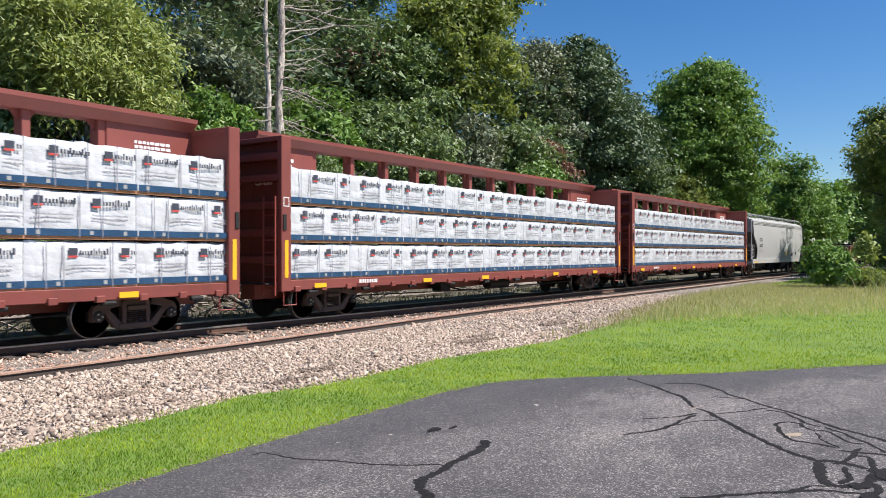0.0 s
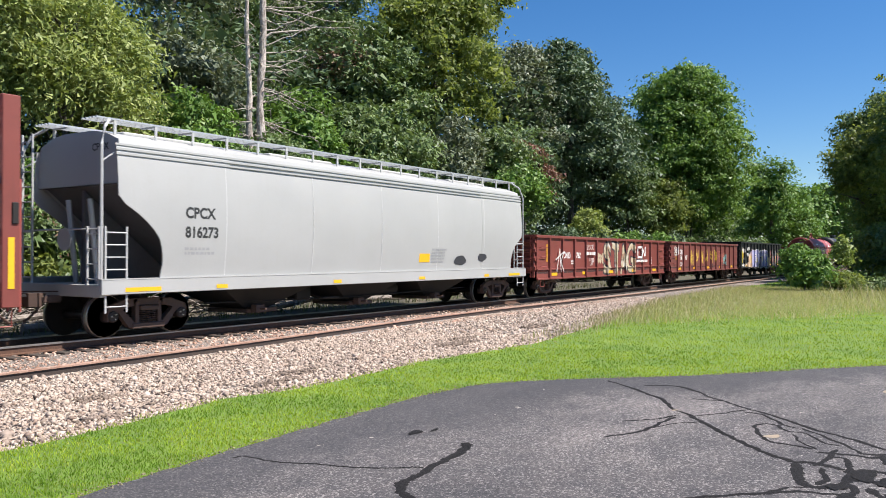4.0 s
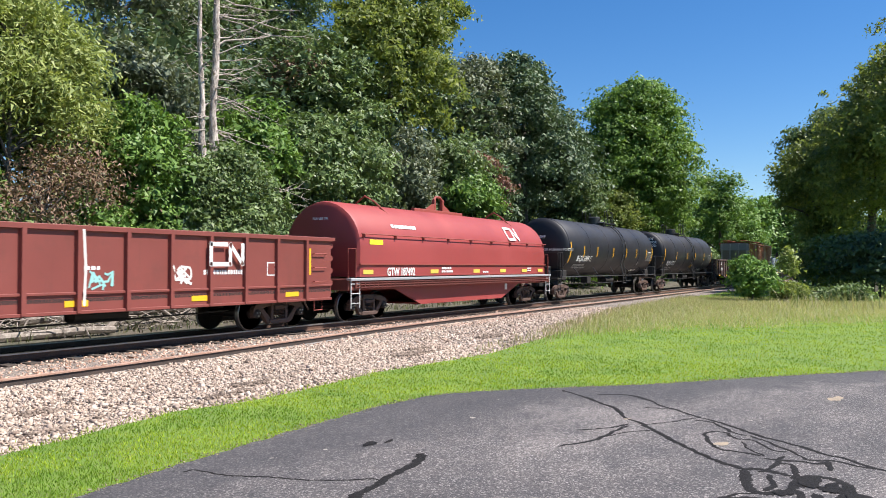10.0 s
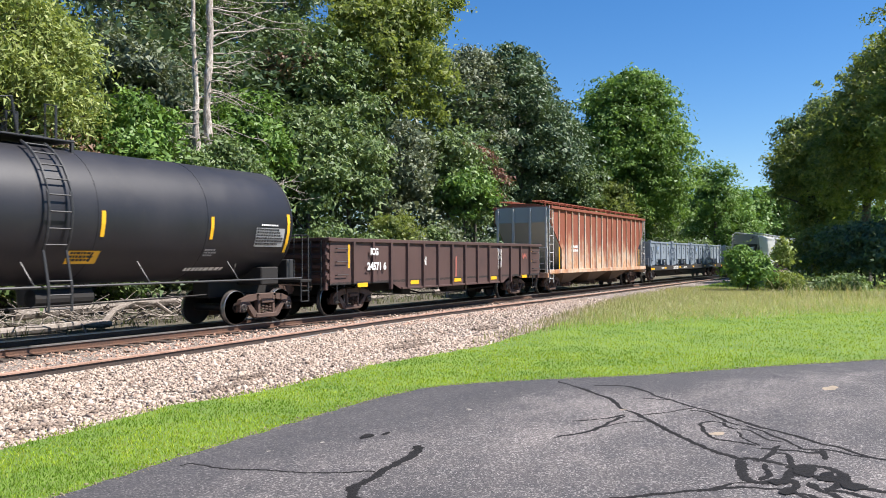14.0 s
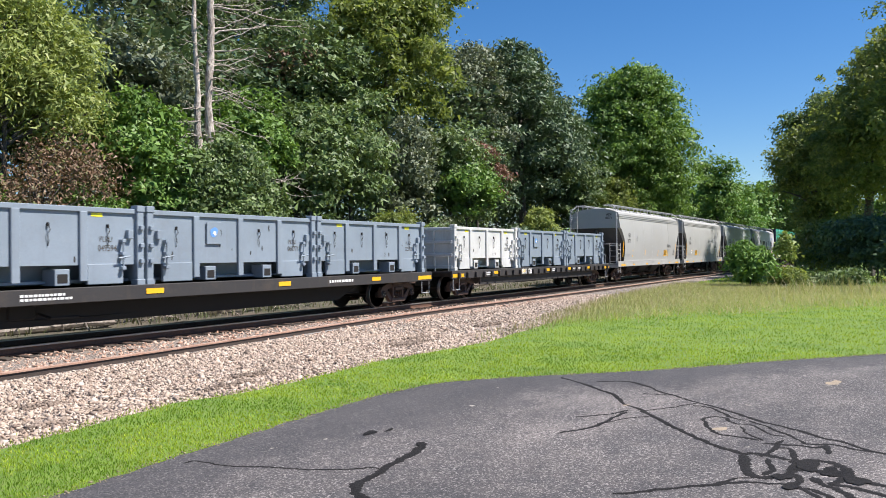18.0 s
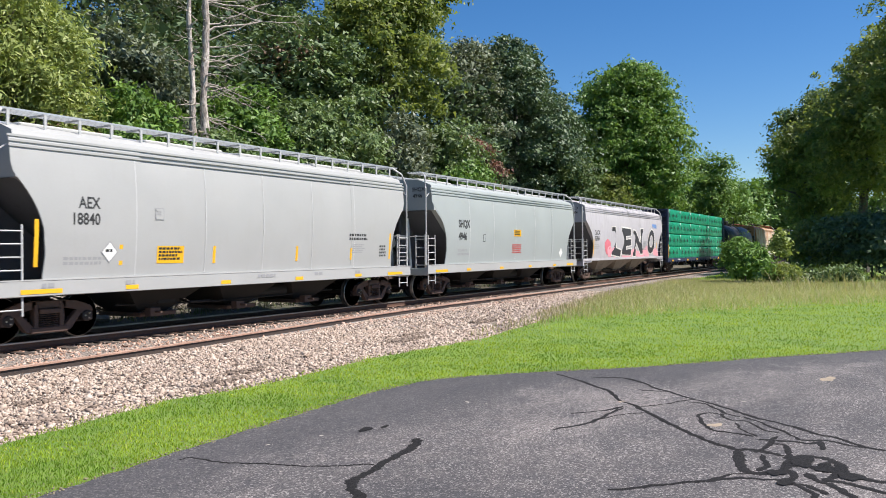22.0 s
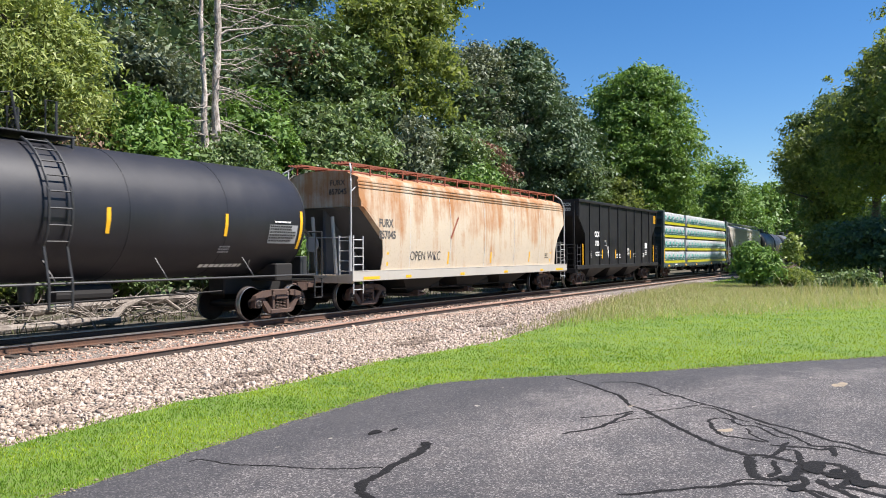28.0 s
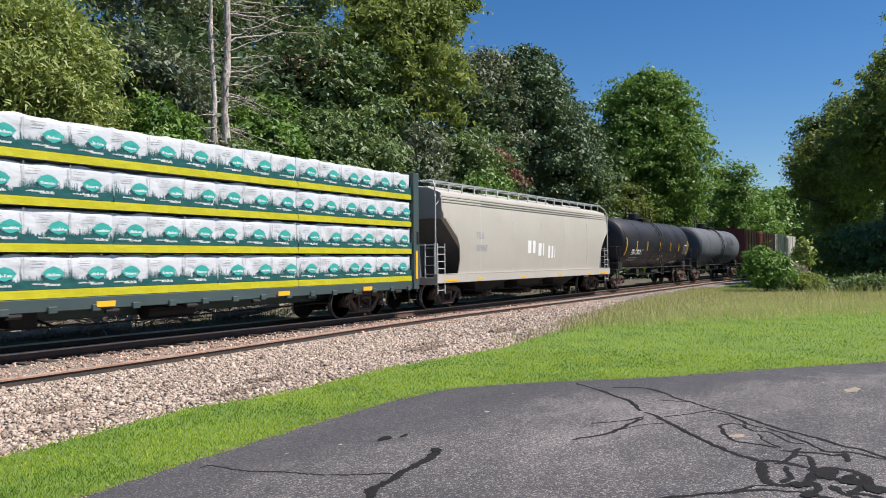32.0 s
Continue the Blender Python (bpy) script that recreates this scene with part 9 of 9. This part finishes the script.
# shrubs along the edge of the wood
_rng = random.Random(5)
for _k in range(34):
    _x = 7.5 + 1.55 * _k + _rng.uniform(-0.5, 0.5)
    _h = _rng.uniform(1.5, 2.9)
    _l = _rng.choice(("mid", "mid", "dark", "bright", "grey"))
    if _k % 8 == 3:
        _l = "olive"
    tree("leafy green shrub along the wood's edge", _x, 23.4 + _rng.uniform(-0.6, 0.9), 0.1, [(0, 0, _h * 0.62, _rng.uniform(1.2, 1.8), 1.2, _h * 0.72, 60, 2900)], 0.05, _l, 0.125, 9, 200 + _k, 0.32, name="shrub", category="shrub", limbs=False)
for _k in range(16):
    tree("leafy green shrub along the wood's edge", 62 + 4.2 * _k, 22.6 + _rng.uniform(-0.5, 1.5), 0.1, [(0, 0, 1.7, 2.4, 1.6, 1.9, 60, 2200)], 0.05, _rng.choice(("mid", "dark", "bright")), 0.20, 9, 260 + _k, 0.42, name="shrub", category="shrub", limbs=False)
# trees on the near side, beyond the lawn
for _lab, _x, _y, _crowns, _leaf, _size, _seed in (
        ("leafy tree overhanging the lawn's end", 76, 6.3, [(0, 0.6, 8.4, 4.6, 3.2, 4.2, 170, 9000), (0, -2.8, 11.0, 4.2, 3.6, 4.6, 130, 7000), (0, -0.8, 4.0, 3.6, 2.6, 3.4, 90, 4800)], "olive", 0.19, 301),
        ("tall leafy tree beyond the lawn", 66, 2.3, [(0, 0, 8.0, 5.2, 3.6, 6.8, 220, 12000), (0, -1.7, 13.4, 4.1, 3.2, 4.1, 100, 5600)], "olive", 0.18, 302),
        ("tall leafy tree beyond the lawn", 59, -2.0, [(0, 0, 9.2, 5.3, 4.1, 8.8, 250, 14000), (0, -0.6, 15.8, 3.7, 3.2, 3.6, 80, 4600)], "olive", 0.175, 303),
        ("tall dark tree beyond the lawn", 78, -0.6, [(0, 0, 9.5, 6, 6, 8.8, 180, 9000)], "mid", 0.24, 304)):
    tree(_lab, _x, _y, 0, _crowns, 0.4, _leaf, _size, 22, _seed, 0.5)
for _k, (_x, _y) in enumerate(((88, 8.0), (98, 8.2), (108, 8.4))):
    tree("leafy tree shading the track", _x, _y, 0, [(0, 0, 9.6, 5.0, 3.2, 6.4, 150, 8000), (0, -1.8, 13.5, 4.6, 3.0, 4.0, 90, 4500), (0, -1.5, 5.0, 3.6, 2.6, 3.4, 60, 3000)], 0.3, ("mid", "olive", "mid")[_k], 0.21, 18, 305 + 10 * _k, 0.55)
for _k, (_x, _y, _h) in enumerate(((57, 3.0, 3.2), (54, 0.2, 3.0), (60, 4.6, 3.2), (66, 5.6, 3.0), (51, -2.6, 3.4), (74, 6.6, 2.8), (84, 7.0, 2.8), (55, 1.5, 3.6), (49, -5.4, 3.4))):
    tree("shaded shrub under the trees", _x, _y, 0, [(0, 0, _h * 0.55, 2.3, 2.1, _h * 0.6, 80, 3800)], 0.05, ("mid", "dark", "olive")[_k % 3], 0.16, 10, 310 + _k, 0.4, name="shrub", category="shrub", limbs=False)
tree("leafy green bush at the end of the lawn", 44.4, 7.05, -0.1, [(0, 0, 0.95, 1.0, 1.0, 0.95, 70, 3600), (0.1, 0.35, 1.65, 0.6, 0.6, 0.7, 28, 1300), (0.1, -0.4, 1.5, 0.6, 0.6, 0.65, 28, 1300)], 0.04, "bright", 0.115, 10, 330, 0.22, name="bush", category="bush", limbs=False, stretch=2.6)
tree("low weedy bush beside the lawn", 45.4, 5.3, -0.1, [(0, 0, 0.45, 0.9, 0.9, 0.55, 40, 1600)], 0.03, "olive", 0.10, 9, 331, 0.26, name="bush", category="bush", limbs=False, stretch=2.6)
tree("low dark weedy bush below the trees", 46.0, 3.2, -0.1, [(0, 0, 0.35, 1.2, 1.6, 0.42, 50, 1800)], 0.03, "mid", 0.10, 9, 333, 0.26, name="bush", category="bush", limbs=False, stretch=2.6)
tree("spindly yellow-green sapling beside the bush", 46.5, 5.6, -0.1, [(0, 0, 1.9, 0.40, 0.40, 1.1, 24, 700)], 0.03, "yellow", 0.12, 6, 332, 0.2, name="sapling", limbs=False)

def snag_mat():
    """Grey pine bark in upright plates, peeled to pale wood in places."""
    m, nt, b = base_mat("peeling_pine_bark", 0.9)
    plates = noise_tex(nt, coords(nt, (1.0, 1.0, 0.22)), 16.0, 5, 0.7)
    c = mix(nt, ramp(nt, plates, 0.40, 0.60), (0.19, 0.155, 0.13), (0.50, 0.43, 0.38))
    c = mix(nt, ramp(nt, noise_tex(nt, coords(nt, (1.0, 1.0, 0.5)), 2.6, 5, 0.7), 0.52, 0.60), c, (0.64, 0.56, 0.49))
    nt.links.new(c, b.inputs["Base Color"])
    bump(nt, b, plates, 0.9, 0.05)
    return m


M_SNAG = snag_mat()
M_TWIG = ground_mat("bare_grey_branch", (0.42, 0.36, 0.31), (0.20, 0.165, 0.14), (0.52, 0.46, 0.40), 2.2, 0.9, 9, 0.5)
# bare dead pine standing before the wood
snag = tagged(new("dead_tree"), "bare bleached dead pine tree with two stems and broken branches", "tree")
snag.location = (23.75, 24.6, 0.3)
_rng = random.Random(41)
for _way, _r0, _r1 in (([(0.10, 0, -0.3), (0.12, 0, 3.6), (0.16, 0, 5.0), (0.22, 0, 6.4), (0.18, 0, 8.2), (0.34, 0, 10.4), (0.30, 0, 12.6), (0.42, 0, 15.0), (0.36, 0, 18.0)], 0.25, 0.07),
                       ([(-0.10, 0.1, -0.3), (-0.12, 0.1, 3.6), (-0.20, 0.12, 5.0), (-0.32, 0.12, 6.6), (-0.30, 0.14, 8.4), (-0.42, 0.16, 10.6), (-0.36, 0.2, 12.8), (-0.55, 0.2, 16.0)], 0.205, 0.05)):
    _fine = smooth_way(_way)
    _n = len(_fine) - 1
    _g = Geo()
    _g.tube([(p[0] + _rng.uniform(-0.035, 0.035), p[1], p[2]) for p in _fine], [(_r0 + (_r1 - _r0) * k / _n) * _rng.uniform(0.78, 1.20) for k in range(_n + 1)], 11)
    part("trunk", _g, M_SNAG, snag, "", True)
    # knots and broken stubs
    for _k in range(16):
        _p = Vector(_fine[_rng.randrange(4, _n)])
        _a, _L = _rng.uniform(0, 6.28), _rng.uniform(0.18, 0.5)
        _e = _p + Vector((math.cos(_a) * _L, math.sin(_a) * _L, _rng.uniform(-0.1, 0.25)))
        part("broken_stub", Geo().tube([_p, _p.lerp(_e, 0.6), _e], [0.05, 0.035, 0.018], 5), M_TWIG, snag)
for _k in range(92):
    _z = _rng.uniform(3.6, 16.5)
    _s = 1 if _rng.random() < 0.72 else -1
    _L = _rng.choice((0.8, 1.3, 1.9, 2.6, 3.4, 4.4, 5.2)) * _rng.uniform(0.8, 1.1) * (1 if _s > 0 else 0.55)
    _d, _u = _rng.uniform(-0.8, 0.35), _rng.uniform(-0.30, 0.18) if _z < 9 else _rng.uniform(-0.10, 0.50)
    _bend, _kink = _rng.uniform(-0.35, 0.75), _rng.uniform(-0.12, 0.12)
    _p = [Vector((0.18 if _s > 0 else -0.25, 0, _z))]
    for _q in (0.12, 0.25, 0.4, 0.55, 0.7, 0.85, 1.0):
        _p.append(Vector((_s * _L * _q, _d * _L * _q * 0.6, _z + _u * _L * _q + _bend * _q * _q * _L * 0.35 + _kink * math.sin(5 * _q) * _L * 0.4 + _rng.uniform(-0.02, 0.02) * _L)))
    _w = 0.013 + 0.0075 * _L
    _g = Geo()
    _g.tube(_p, [_w * (1 - 0.12 * k) for k in range(7)] + [0.003], 5)
    for _t in range(int(2 + 2.6 * _L)):
        _b = _p[2].lerp(_p[7], _rng.random())
        _b = min(_p, key=lambda q: (q - _b).length).copy()
        _e = _b + Vector((_s * _rng.uniform(0.1, 0.8), _rng.uniform(-0.4, 0.4), _rng.uniform(-0.5, 0.4)))
        _g.tube([_b, _b.lerp(_e, 0.5) + Vector((0, 0, _rng.uniform(-0.09, 0.09))), _e], [0.010, 0.007, 0.003], 4)
    part("branch", _g, M_TWIG, snag)

# brush pile and fallen logs beyond the track
def log(pts, r0, r1, label="bleached fallen log beyond the track"):
    g = Geo()
    n = len(pts)
    g.tube(pts, [r0 + (r1 - r0) * k / (n - 1) for k in range(n)], 8)
    return tagged(part("fallen_log", g, M_DEADWOOD, None, "", True), label, "log", "fallen logs")


log([(11.5, 20.3, -0.12), (13.0, 20.2, -0.10), (14.8, 20.0, -0.05), (15.6, 19.9, -0.08)], 0.13, 0.10)
log([(15.4, 20.0, -0.1), (15.9, 20.1, 0.28), (16.7, 20.2, 0.50), (17.5, 20.2, 0.42), (18.2, 20.2, 0.0)], 0.10, 0.06)
log([(13.6, 21.4, 0.25), (15.8, 21.3, 0.32), (18.4, 21.2, 0.38), (21.0, 21.0, 0.30)], 0.17, 0.14)
log([(19.5, 20.6, -0.1), (21.4, 20.4, 0.05), (23.6, 20.2, 0.35), (24.6, 20.1, 0.5)], 0.14, 0.07)
log([(26.0, 21.4, -0.05), (28.5, 21.0, -0.05), (31.0, 20.8, 0.0)], 0.12, 0.09)
log([(9.0, 20.8, 0.0), (11.0, 20.6, 0.1), (12.6, 20.6, 0.2)], 0.1, 0.08)
log([(36.0, 21.0, 0.0), (38.5, 20.6, 0.1), (41.0, 20.4, 0.15)], 0.14, 0.1)
_g = Geo()
for _k in range(420):
    _x = _rng.uniform(9, 26) if _k < 330 else _rng.uniform(26, 44)
    _y, _z = _rng.uniform(19.9, 21.9), _rng.uniform(-0.15, 0.45)
    _a, _L = _rng.uniform(0, 6.28), _rng.uniform(0.5, 1.8)
    _q = Vector((math.cos(_a) * _L / 2, math.sin(_a) * _L / 2 * 0.5, _rng.uniform(-0.3, 0.45)))
    _c = Vector((_x, _y, max(_z, -0.1)))
    _m = _c + Vector((0, 0, _rng.uniform(0, 0.15)))
    _r = _rng.uniform(0.010, 0.03)
    _g.tube([_c - _q, _m, _c + _q], [_r, _r * 0.8, _r * 0.3], 4)
tagged(part("brush_pile", _g, M_DEADWOOD), "tangle of dead grey branches beyond the track", "brush", kind="stuff")

# small pale shed far down the line
shed = tagged(new("shed"), "small pale shed far along the track", "shed")
shed.location = (150, 11.5, 0)
part("wall", Geo().box(-1.6, 1.6, -1.8, 1.8, -0.3, 2.2, 0.02), M_HOPPER, shed)
part("roof", Geo().prism([(-2.0, 2.2), (0, 3.0), (2.0, 2.2)], "x", -1.8, 1.8), M_FLAT, shed)


# ---- movement ----
def motions():
    """The train rolls past at about 13.5 m/s; cargo keeps to its car; wheels turn with the distance run."""
    times = (0.0, 3.5, 5.5, 8.5, 14.5, 25.5, 32.0)
    run = (0.0, 45.5, 71.8, 111.7, 194.2, 343.8, 432.2)
    for car, s in CARS:
        walk(car, [(t, pose(s - d, TRACK_Y, 0)) for t, d in zip(times, run)])
    for ob, s, off in CARGO:
        flip = 180 if off.y > 0.5 else 0
        walk(ob, [(t, pose(s - d + off.x, TRACK_Y + off.y, off.z, 0, 0, flip)) for t, d in zip(times, run)])
    first = {}
    for wheel, side in WHEELSETS:
        if side not in first:
            rows = []
            for k in range(961):
                t = k / 30
                turn = -math.degrees(float(np.interp(t, times, run)) / WHEEL_R)
                rows.append((t, pose(side * AXLES, 0, WHEEL_R, 0, turn, 0)))
            walk(wheel, rows)
            first[side] = wheel
        else:
            wheel.rotation_mode = "QUATERNION"
            keys = wheel.animation_data_create()
            keys.action = first[side].animation_data.action
            keys.action_slot = first[side].animation_data.action_slot


motions()
